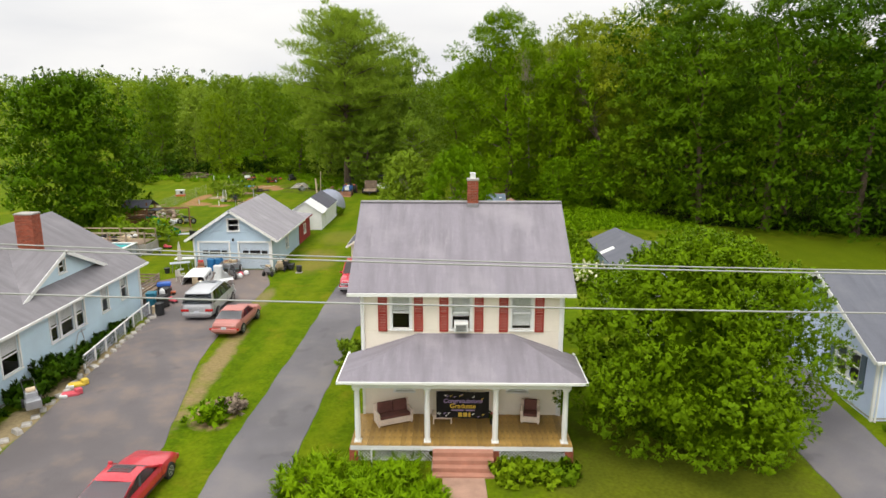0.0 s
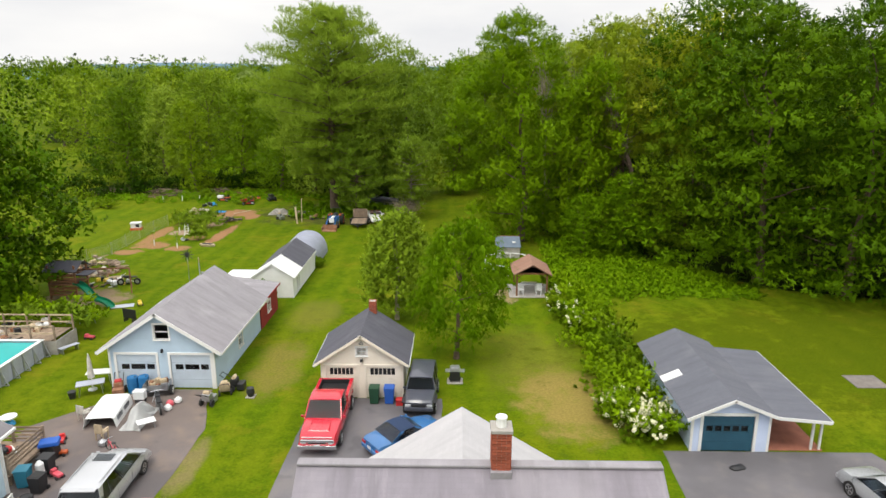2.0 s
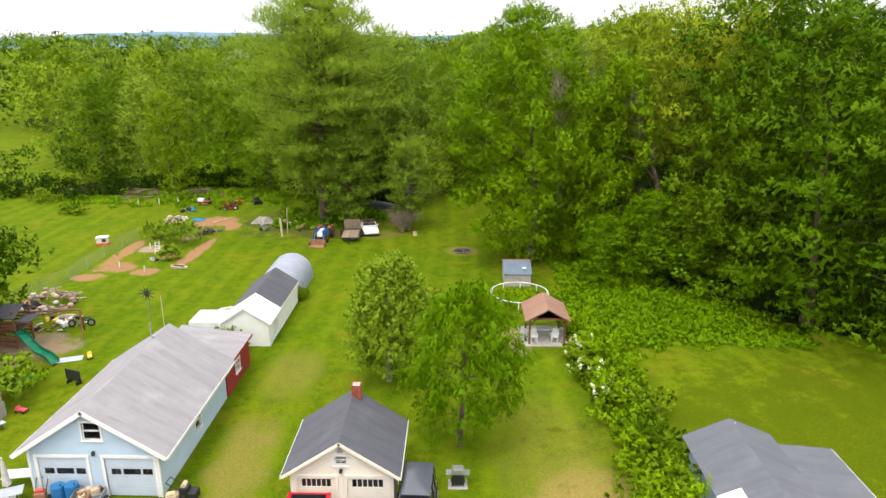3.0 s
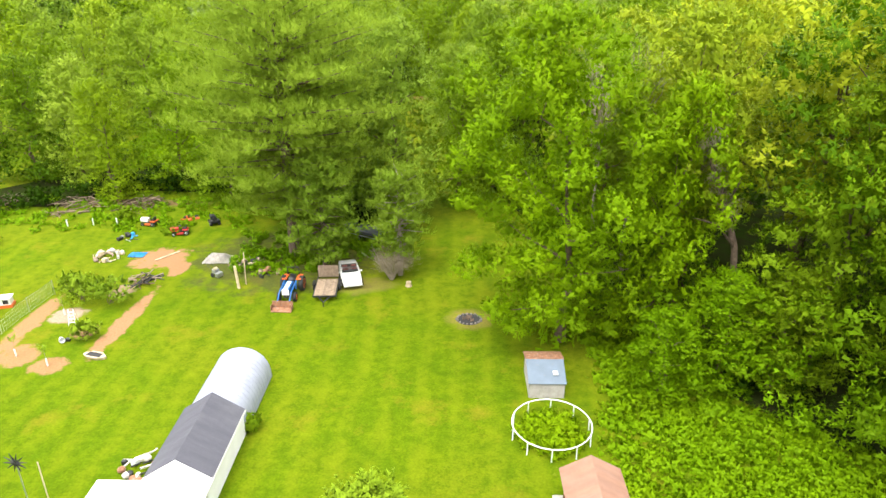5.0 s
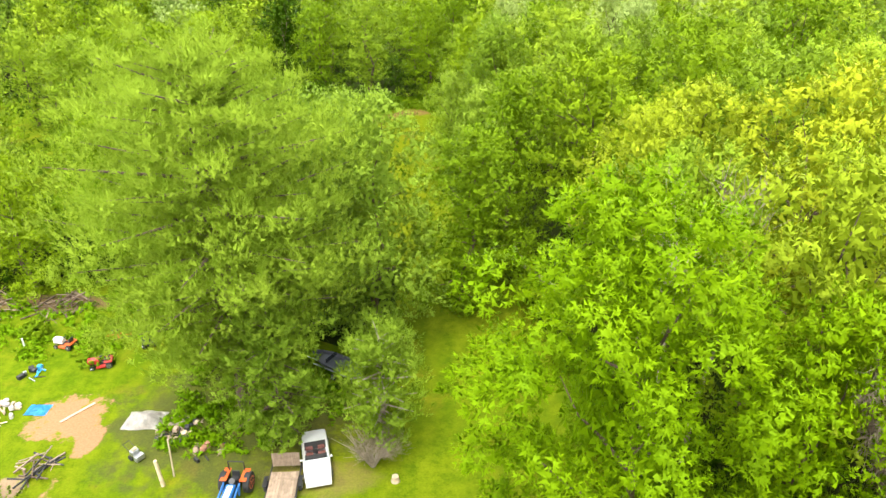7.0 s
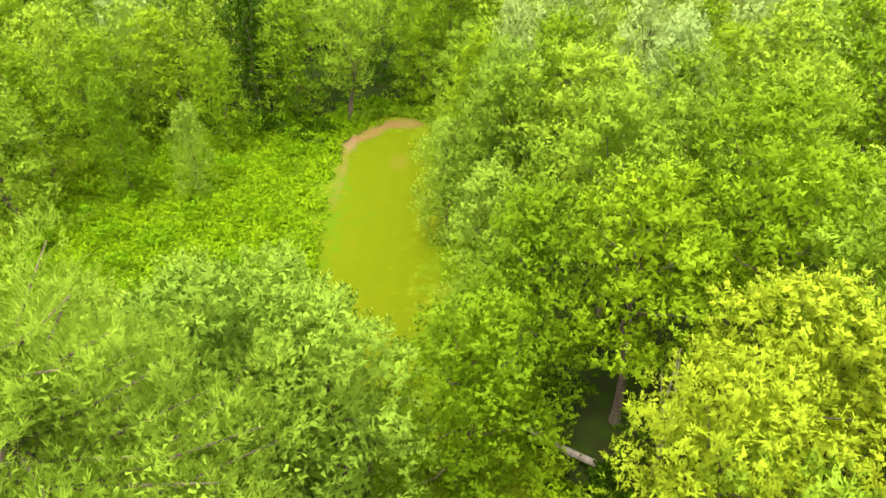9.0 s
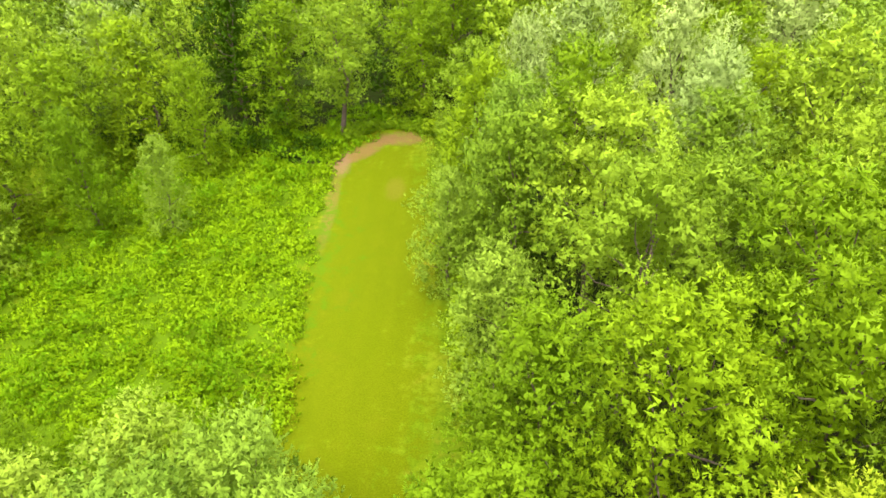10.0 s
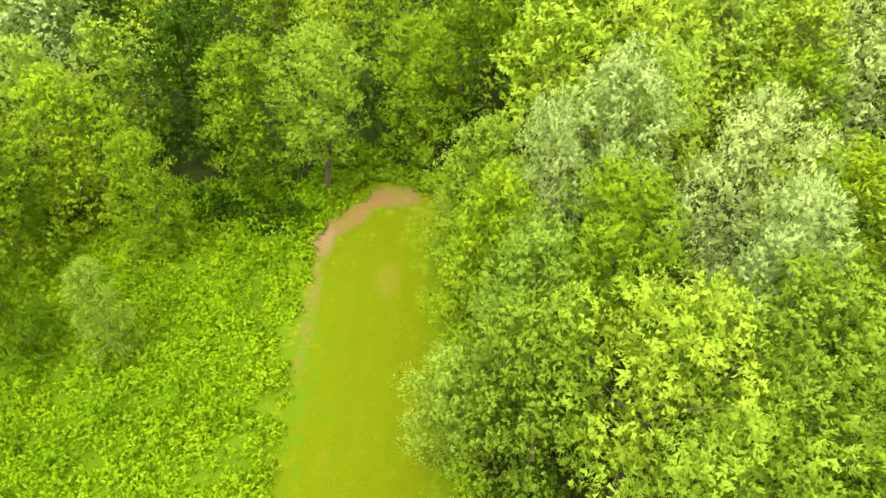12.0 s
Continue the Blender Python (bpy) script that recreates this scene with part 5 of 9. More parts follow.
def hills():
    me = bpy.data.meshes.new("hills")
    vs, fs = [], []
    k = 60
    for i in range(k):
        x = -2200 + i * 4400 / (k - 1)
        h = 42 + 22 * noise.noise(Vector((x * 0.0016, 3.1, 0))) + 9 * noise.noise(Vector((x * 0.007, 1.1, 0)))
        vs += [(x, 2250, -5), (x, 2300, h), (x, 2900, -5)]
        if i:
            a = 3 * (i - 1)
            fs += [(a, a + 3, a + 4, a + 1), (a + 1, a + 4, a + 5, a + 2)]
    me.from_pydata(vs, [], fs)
    # distance haze is put into the hills' colour as blue-grey
    me.materials.append(surface("hazed_far_hills", (0.16, 0.26, 0.36), 1.0, coarse=0.01, fine=0.05, var=0.1, relief=0))
    tagged(new("hills", me), "low wooded hills far away, distance haze coloured in as blue-grey", "hills", kind="structure")


hills()


# ---- buildings ----
def facing(x, y, rz, z=0.0):
    """A wall's frame: starts at x, y; rz 0 faces -y, 90 faces +x, -90 faces -x, 180 faces +y."""
    return pose(x, y, z, 0, 0, rz)


def corner_boards(parent, pts, z0, z1, material=None, w=0.11):
    for x, y in pts:
        part("corner_board", boxes((x, y, z0, w, w, z1 - z0)), material or M_WHITE, parent)


def front_house():
    h = thing("house", "cream two-storey clapboard house with red shutters and front porch", "house", 0, 0, 0)
    x0, x1, y0, y1, zb, ze, zr, yr = -2.32, 5.72, 21.25, 29.9, -0.3, 5.55, 8.64, 25.55
    wide = x1 - x0
    tops = [(-1.13, -0.37, 4.02, 5.40), (1.30, 2.09, 4.02, 5.40), (3.74, 4.56, 4.02, 5.40)]
    lows = [(-1.02, -0.28, 1.32, 2.55), (3.67, 4.43, 1.32, 2.55)]
    door = (1.2, 2.1, 0.3, 2.4)
    f = facing(x0, y0, 0)
    wall(h, f, wide, zb, ze, [(a - x0, b - x0, c, d) for a, b, c, d in tops + lows + [door]], M_SIDING, boards=True)
    for i, (a, b, c, d) in enumerate(tops):
        window(h, f, a - x0, b - x0, c, d, bars=(1, 3 if i == 0 else 1), blind=(0.5, 0.62, 0.9)[i])
    for a, b, c, d in lows:
        window(h, f, a - x0, b - x0, c, d, blind=0.7)
    dr = part("door", boxes(((door[0] + door[1]) / 2, y0 + 0.07, 0.3, 0.88, 0.05, 2.08)), M_WHITE, h)
    part("panel", boxes((1.45, y0 + 0.035, 1.5, 0.3, 0.03, 0.7), (1.85, y0 + 0.035, 1.5, 0.3, 0.03, 0.7), (1.45, y0 + 0.035, 0.5, 0.3, 0.03, 0.8), (1.85, y0 + 0.035, 0.5, 0.3, 0.03, 0.8)), M_SIDING, dr)
    part("door_handle", boxes((2.0, y0 + 0.02, 1.25, 0.04, 0.08, 0.12)), M_METAL, dr)
    # shutters with louvres
    for cx in (-1.49, -0.03, 1.0, 2.42, 3.42, 4.87):
        s = part("shutter", boxes((cx - 0.155, y0 - 0.045, 3.93, 0.05, 0.04, 1.56), (cx + 0.155, y0 - 0.045, 3.93, 0.05, 0.04, 1.56), (cx, y0 - 0.045, 3.93, 0.3, 0.04, 0.09), (cx, y0 - 0.045, 4.67, 0.3, 0.04, 0.09), (cx, y0 - 0.045, 5.40, 0.3, 0.04, 0.09)), M_RED, h, "brick-red louvred shutter")
        bm = B()
        for k in range(20):
            z = 4.04 + k * 0.068 + (0.06 if k > 9 else 0)
            box(bm, cx, y0 - 0.036, z, 0.27, 0.02, 0.05)
        part("louvre", bm, M_RED, s)
    # window air conditioner
    ac = part("air_conditioner", boxes((1.7, y0 - 0.2, 4.05, 0.56, 0.5, 0.36), bevel=0.02), M_WHITE, h, "white window air conditioner")
    bm = boxes(*[(1.7, y0 - 0.455, 4.1 + i * 0.045, 0.44, 0.02, 0.02) for i in range(6)])
    part("grille", bm, M_DARK, ac)
    # other walls
    dp = y1 - y0
    side = [(2.0, 2.8, 3.9, 5.2), (5.6, 6.4, 3.9, 5.2), (2.0, 2.8, 1.0, 2.4), (5.6, 6.4, 1.0, 2.4)]
    for m in (facing(x1, y0, 90), facing(x0, y1, -90)):
        wall(h, m, dp, zb, ze, side, M_SIDING, peak=zr - 0.1, ridge_at=dp / 2)
        for o in side:
            window(h, m, *o, blind=0.4)
    wall(h, facing(x1, y1, 180), wide, zb, ze, [], M_SIDING)
    part("floor", boxes(((x0 + x1) / 2, (y0 + y1) / 2, 2.75, wide - 0.3, dp - 0.3, 0.2), ((x0 + x1) / 2, (y0 + y1) / 2, 0.1, wide - 0.3, dp - 0.3, 0.15)), M_WOOD, h)
    corner_boards(h, ((x0 - 0.01, y0 - 0.01), (x1 + 0.01, y0 - 0.01), (x0 - 0.01, y1 + 0.01), (x1 + 0.01, y1 + 0.01)), zb, ze)
    part("foundation", boxes(((x0 + x1) / 2, (y0 + y1) / 2, -0.7, wide - 0.02, dp - 0.02, 0.42)), M_CONCRETE, h)
    # roof
    ex0, ex1, ey0, ey1, ez = -2.86, 6.27, 20.86, 30.25, 5.66
    roof_plane(h, "roof", ((ex0, ey0, ez), (ex1, ey0, ez), (ex1, yr, zr), (ex0, yr, zr)), M_ROOF)
    roof_plane(h, "roof", ((ex1, ey1, ez), (ex0, ey1, ez), (ex0, yr, zr), (ex1, yr, zr)), M_ROOF)
    part("ridge_cap", boxes(((ex0 + ex1) / 2, yr, zr - 0.05, ex1 - ex0, 0.3, 0.075), bevel=0.03), M_ROOF_OLD, h)
    for y in (ey0, ey1):
        beam(h, "gutter", (ex0, y, ez - 0.02), (ex1, y, ez - 0.02), 0.12, 0.13, M_WHITE)
    part("soffit", boxes(((ex0 + ex1) / 2, (ey0 + y0) / 2 + 0.02, ez - 0.17, ex1 - ex0 - 0.05, y0 - ey0, 0.03)), M_WHITE, h)
    for x in (ex0 + 0.02, ex1 - 0.02):
        for a in (ey0, ey1):
            beam(h, "rake_board", (x, a, ez - 0.03), (x, yr, zr - 0.03), 0.05, 0.2, M_WHITE)
    part("downpipe", rods(((x1 + 0.1, y0 - 0.1, -0.2), (x1 + 0.1, y0 - 0.1, ez - 0.1), 0.04)), M_WHITE, h)
    part("downpipe", rods(((x0 + 0.05, y0 - 0.1, 3.0), (x0 + 0.05, y0 - 0.1, ez - 0.1), 0.04)), M_WHITE, h)
    part("flashing", boxes((2.24, yr - 0.05, zr - 0.3, 0.52, 0.6, 0.26)), M_ROOF_OLD, h)
    ch = brick_stack(h, "chimney", 2.24, yr, 8.2, 9.62, 0.46, 0.46, "red brick chimney with a white clay pot")
    part("chimney_cap", boxes((2.24, yr, 9.6, 0.54, 0.54, 0.09), bevel=0.015), M_CONCRETE, ch)
    bm = B()
    lathe(bm, ((0.13, 9.69), (0.12, 9.9), (0.145, 9.91), (0.145, 9.95), (0.08, 9.96)), 14, 2.24, yr)
    part("chimney_pot", bm, M_WHITE, ch)
    # porch
    px0, px1, py, pz = -2.55, 5.95, 18.62, 0.27
    k = 40
    bw = (px1 - px0) / k
    deck = part("porch_floor", boxes(((px0 + px1) / 2, (py + y0) / 2, pz - 0.2, px1 - px0 - 0.04, y0 - py - 0.04, 0.17)), M_WOOD, h)
    me = bpy.data.meshes.new("floorboard")
    bm = boxes((0, 0, 0, bw - 0.006, y0 - py, 0.03))
    bm.to_mesh(me)
    bm.free()
    me.materials.append(M_DECK)
    for i in range(k):
        part("floorboard", me, None, deck, m=pose(px0 + (i + 0.5) * bw, (py + y0) / 2, pz - 0.03 + 0.002 * (i % 3)))
    beam(h, "porch_skirt", (px0, py + 0.02, pz - 0.03), (px1, py + 0.02, pz - 0.03), 0.05, 0.18, M_WHITE)
    for a, b in ((px0 + 0.2, 0.5), (3.05, px1 - 0.2)):
        bm = B()
        kk = int((b - a) / 0.13)
        for i in range(kk + 1):
            x = a + (b - a) * i / kk
            rod(bm, (x - 0.22, py + 0.05, -0.42), (min(x + 0.22, b), py + 0.05, 0.04), 0.012, n=4)
            rod(bm, (x + 0.22, py + 0.06, -0.42), (max(x - 0.22, a), py + 0.06, 0.04), 0.012, n=4)
        part("lattice", bm, M_WHITE, h, "white diagonal lattice")
    for x in (px0 + 0.12, px1 - 0.12, 3.0):
        part("pier", boxes((x, py + 0.18, -0.75, 0.32, 0.32, 0.85)), M_BRICK, h)
    for x in (-2.28, 0.40, 3.01, 5.66):
        bm = B()
        lathe(bm, ((0.125, pz), (0.125, pz + 0.06), (0.105, pz + 0.1), (0.115, pz + 0.7), (0.095, 2.36), (0.12, 2.38), (0.12, 2.44)), 20, x, 18.93)
        col = part("column", bm, M_WHITE, h, smooth=False)
        part("capital", boxes((x, 18.93, 2.44, 0.27, 0.27, 0.07), (x, 18.93, pz, 0.28, 0.28, 0.05)), M_WHITE, col)
    beam(h, "porch_beam", (px0 + 0.1, 18.93, 2.74), (px1 - 0.1, 18.93, 2.74), 0.2, 0.24, M_WHITE)
    for x in (-2.28, 5.66):
        beam(h, "porch_beam", (x, 18.93, 2.74), (x, y0, 2.74), 0.2, 0.24, M_WHITE)
    part("porch_ceiling", boxes((1.7, (18.6 + y0) / 2, 2.74, 8.7, y0 - 18.6, 0.03)), M_WHITE, h)
    ax0, ax1, ay, az = -2.93, 6.36, 18.5, 2.92
    tx0, tx1, tz = 0.0, 3.75, 3.86
    roof_plane(h, "porch_roof", ((ax0, ay, az), (ax1, ay, az), (tx1, y0, tz), (tx0, y0, tz)), M_ROOF, 0.09)
    roof_plane(h, "porch_roof", ((ax0, y0 + 0.0, az), (ax0, ay, az), (tx0, y0, tz)), M_ROOF, 0.09)
    roof_plane(h, "porch_roof", ((ax1, ay, az), (ax1, y0 + 0.0, az), (tx1, y0, tz)), M_ROOF, 0.09)
    beam(h, "gutter", (ax0, ay - 0.02, az - 0.01), (ax1, ay - 0.02, az - 0.01), 0.09, 0.085, M_WHITE)
    for x in (ax0 - 0.01, ax1 + 0.01):
        beam(h, "gutter", (x, ay, az - 0.01), (x, y0 + 0.3, az - 0.01), 0.09, 0.12, M_WHITE)
    # steps
    st = part("steps", boxes((1.77, 18.3, -0.8, 2.36, 0.62, 0.42)), M_CONCRETE, h, "wide terracotta-painted front steps")
    for i in range(4):
        part("step", boxes((1.77, 18.48 - 0.27 * i, -0.70, 2.3, 0.30, 0.83 - 0.165 * i), bevel=0.01), M_STEP, st)
    # rear wing
    wx0, wx1, wy0, wy1, wz, wp, wr = -2.8, 5.55, 29.9, 34.45, 2.55, 5.2, 1.38
    for m, w in ((facing(wx1, wy0, 90), wy1 - wy0), (facing(wx0, wy1, -90), wy1 - wy0)):
        wall(h, m, w, zb, wz, [(1.2, 2.0, 0.9, 2.2)], M_SIDING)
        window(h, m, 1.2, 2.0, 0.9, 2.2, blind=0.4)
    wall(h, facing(wx1, wy1, 180), wx1 - wx0, zb, wz, [], M_SIDING, peak=wp - 0.1)
    roof_plane(h, "rear_roof", ((wx0 - 0.35, wy1 + 0.3, 2.5), (wx0 - 0.35, wy0, 2.5), (wr, wy0, wp + 0.1), (wr, wy1 + 0.3, wp + 0.1)), M_ROOF_PALE, 0.1)
    roof_plane(h, "rear_roof", ((wx1 + 0.35, wy0, 2.5), (wx1 + 0.35, wy1 + 0.3, 2.5), (wr, wy1 + 0.3, wp + 0.1), (wr, wy0, wp + 0.1)), M_ROOF_PALE, 0.1)
    part("vent_pipe", rods(((-0.7, 31.6, 3.6), (-0.7, 31.6, 4.7), 0.07)), M_BLACK, h)
    return h


front_house()


def wire_span(x0, z0, x1, z1, y0, y1, sag, r):
    ob = thing("power_line", "grey overhead power line crossing before the house", "power line", group="overhead lines")
    pts = [(x0 + (x1 - x0) * f, y0 + (y1 - y0) * f, z0 + (z1 - z0) * f - sag * 4 * f * (1 - f)) for f in [i / 24 for i in range(25)]]
    tube("cable", pts, r, M_WIRE, ob)


wire_span(-32, 12.0, 34, 10.2, 7.6, 7.6, 0.9, 0.014)
wire_span(-32, 12.2, 34, 10.5, 6.3, 6.3, 0.9, 0.014)
wire_span(-32, 11.4, 34, 10.2, 5.4, 5.4, 0.8, 0.014)


def left_house():
    h = thing("house", "pale blue single-storey clapboard house with a broad grey roof", "house")
    xw, yb, yf, zb, ze = -18.8, 36.3, 12.0, -0.4, 2.95
    xr, zr, xl = -24.2, 6.25, -29.8
    ops = [(23.0, 24.3, 0.95, 2.6), (26.75, 27.5, 1.2, 2.65), (27.65, 28.9, 1.2, 2.65), (29.05, 29.9, 1.2, 2.65), (31.7, 32.45, 1.2, 2.7), (33.95, 34.75, 1.3, 2.65), (17.5, 18.7, 0.95, 2.6)]
    m = facing(xw, yf, 90)
    wall(h, m, yb - yf, zb, ze, [(a - yf, b - yf, c, d) for a, b, c, d in ops], M_SKYBLUE)
    for a, b, c, d in ops:
        window(h, m, a - yf, b - yf, c, d, blind=0.45)
    wall(h, facing(xw, yb, 180), xw - xl, zb, ze, [(3, 4, 1.0, 2.3), (6.5, 7.5, 1.0, 2.3)], M_SKYBLUE, peak=zr - 0.1, ridge_at=xw - xr)
    wall(h, facing(xl, yf, 0), xw - xl, zb, ze, [], M_SKYBLUE, peak=zr - 0.1, ridge_at=xr - xl)
    wall(h, facing(xl, yb, -90), yb - yf, zb, ze, [], M_SKYBLUE)
    part("foundation", boxes(((xw + xl) / 2 + 0.0, (yb + yf) / 2, -0.9, xw - xl + 0.04, yb - yf + 0.04, 0.75)), M_CONCRETE, h)
    corner_boards(h, ((xw, yb), (xw, yf)), zb, ze)
    slope = (zr - 2.98) / (xr + 18.38)
    roof_plane(h, "roof", ((-18.38, yf - 0.5, 2.98), (-18.38, yb + 0.6, 2.98), (xr, yb + 0.6, zr), (xr, yf - 0.5, zr)), M_ROOF_WORN)
    roof_plane(h, "roof", ((xl - 0.4, yb + 0.6, 2.98), (xl - 0.4, yf - 0.5, 2.98), (xr, yf - 0.5, zr), (xr, yb + 0.6, zr)), M_ROOF_WORN)
    beam(h, "gutter", (-18.36, yf - 0.5, 2.97), (-18.36, yb + 0.6, 2.97), 0.11, 0.12, M_WHITE)
    beam(h, "rake_board", (-18.38, yb + 0.6, 2.96), (xr, yb + 0.6, zr - 0.02), 0.05, 0.2, M_WHITE)
    part("downpipe", rods(((xw + 0.08, yb + 0.05, -0.1), (xw + 0.08, yb + 0.05, 2.9), 0.04)), M_WHITE, h)
    # cross gable
    gx, gy, half, gz0, gz1 = -19.75, 29.9, 4.3, 3.35, 5.2
    wall(h, facing(gx, gy - half, 90), 2 * half, gz0 - 0.3, gz0, [(half - 0.3, half + 0.3, 4.05, 4.75)], M_SKYBLUE, peak=gz1, deep=0.1)
    gw = window(h, facing(gx, gy - half, 90), half - 0.3, half + 0.3, 4.05, 4.75)
    back = -24.0
    for s in (-1, 1):
        eave_z = gz0 - 0.12
        roof_plane(h, "gable_roof", ((gx + 0.35, gy + s * (half + 0.45), eave_z), (back + 3.2, gy + s * (half + 0.45), eave_z), (back, gy, gz1 + 0.12), (gx + 0.35, gy, gz1 + 0.12)), M_ROOF_WORN, 0.1)
        beam(h, "rake_board", (gx + 0.36, gy + s * (half + 0.45), eave_z), (gx + 0.36, gy, gz1 + 0.12), 0.05, 0.2, M_WHITE)
    ch = brick_stack(h, "chimney", -21.9, 30.9, 4.4, 7.1, 0.95, 0.75, "broad red brick chimney")
    part("chimney_cap", boxes((-21.9, 30.9, 7.08, 1.03, 0.83, 0.08), bevel=0.015), M_CONCRETE, ch)
    # railing stair leaning on the wall and back porch
    part("handrail", rods(((-18.2, 27.2, -0.2), (-18.5, 28.6, 1.1), 0.025), ((-18.2, 28.9, -0.2), (-18.5, 28.9, 1.2), 0.025), ((-18.5, 28.6, 1.1), (-18.5, 29.3, 1.1), 0.025)), M_METAL, h, "black iron handrail")
    bp = part("back_porch", boxes((-20.5, 38.2, 0.45, 3.2, 3.0, 0.12)), M_WOOD, h, "weathered wooden back deck")
    for x, y in ((-22, 39.6), (-19.0, 39.6), (-19.0, 36.9), (-20.5, 39.6)):
        part("post", boxes((x, y, 0, 0.11, 0.11, 1.5)), M_WOOD, bp)
    for z in (0.75, 0.95, 1.15, 1.35):
        part("rail", boxes((-20.5, 39.6, z, 3.1, 0.04, 0.1), (-19.0, 38.2, z, 0.04, 2.8, 0.1)), M_WOOD, bp)


left_house()


def rail_fence():
    f = thing("fence", "low white wire-panel garden fence along a driveway", "fence", 0, 0, 0)
    a, b = Vector((-17.25, 26.7, 0)), Vector((-17.75, 35.2, 0))
    n = 7
    for i in range(n + 1):
        p = a.lerp(b, i / n)
        part("post", boxes((p.x, p.y, ground_z(p.y) - 0.05, 0.07, 0.07, 0.85)), M_WHITE, f)
    for i in range(n):
        p, q = a.lerp(b, i / n), a.lerp(b, (i + 1) / n)
        up = lambda v, z: (v.x, v.y, ground_z(v.y) + z)
        beam(f, "rail", up(p, 0.78), up(q, 0.78), 0.06, 0.06, M_WHITE)
        bm = B()
        for z in (0.12, 0.28, 0.44, 0.6):
            rod(bm, up(p, z), up(q, z), 0.012, n=4)
        for j in range(1, 9):
            c = p.lerp(q, j / 9)
            rod(bm, up(c, 0.05), up(c, 0.75), 0.012, n=4)
        part("wire_panel", bm, M_GALV, f)


rail_fence()


def right_house():
    h = thing("house", "pale blue clapboard house with dark grey gable roof and slate shutters", "house")
    x0, x1, ya, yr, yb, zb = 19.3, 33.0, 22.05, 26.95, 29.3, -0.4
    ze, zr, zf = 2.65, 5.1, 3.9
    w = yb - ya
    m = facing(x0, yb, -90)
    ops = [(yb - 25.1, yb - 24.2, 0.85, 2.2), (yb - 24.1, yb - 23.2, 0.85, 2.2)]
    bm = B()
    part("wall", boxes((x0 + 0.55, (yr + yb) / 2, 2.6, 0.1, yb - yr, 1.2)), M_BLUE, h)
    wall(h, m, w, zb, 2.65, ops, M_PALEBLUE, peak=zr - 0.08, ridge_at=yb - yr)
    for o in ops:
        window(h, m, *o)
    part("vent", boxes((x0 - 0.03, 26.6, 3.7, 0.05, 0.5, 0.5)), M_DARK, h)
    for y in (22.98, 25.35):
        part("shutter", boxes((x0 - 0.04, y, 0.8, 0.05, 0.36, 1.5), *[(x0 - 0.07, y, 0.85 + i * 0.1, 0.02, 0.3, 0.06) for i in range(14)]), M_SLATE, h, "slate-blue louvred shutter")
    wall(h, facing(x0, ya, 0), x1 - x0, zb, ze, [(3, 4, 0.9, 2.2), (7, 8.2, 0.9, 2.2)], M_PALEBLUE)
    for o in ((3, 4, 0.9, 2.2), (7, 8.2, 0.9, 2.2)):
        window(h, facing(x0, ya, 0), *o)
    wall(h, facing(x1, ya, 90), w, zb, ze, [], M_PALEBLUE, peak=zr - 0.08, ridge_at=yr - ya)
    wall(h, facing(x1, yb, 180), x1 - x0, zb, 3.7, [], M_PALEBLUE)
    part("foundation", boxes(((x0 + x1) / 2, (ya + yb) / 2, -0.8, x1 - x0 + 0.04, w + 0.04, 0.7)), M_CONCRETE, h)
    roof_plane(h, "roof", ((x0 - 0.32, ya - 0.35, 2.55), (x1 + 0.3, ya - 0.35, 2.55), (x1 + 0.3, yr, zr), (x0 - 0.32, yr, zr)), M_ROOF_MID)
    roof_plane(h, "roof", ((x1 + 0.3, yb + 0.3, zf), (x0 - 0.32, yb + 0.3, zf), (x0 - 0.32, yr, zr), (x1 + 0.3, yr, zr)), M_ROOF_MID)
    beam(h, "gutter", (x0 - 0.32, ya - 0.36, 2.54), (x1, ya - 0.36, 2.54), 0.11, 0.12, M_WHITE)
    beam(h, "rake_board", (x0 - 0.33, ya - 0.35, 2.53), (x0 - 0.33, yr, zr - 0.02), 0.05, 0.2, M_WHITE)
    beam(h, "rake_board", (x0 - 0.33, yb + 0.3, zf - 0.02), (x0 - 0.33, yr, zr - 0.02), 0.05, 0.2, M_WHITE)
    corner_boards(h, ((x0, ya), (x0, yb)), zb, 2.6)
    part("downpipe", rods(((x0 + 0.1, ya - 0.12, -0.3), (x0 + 0.1, ya - 0.12, 2.5), 0.045)), M_WHITE, h)


right_house()


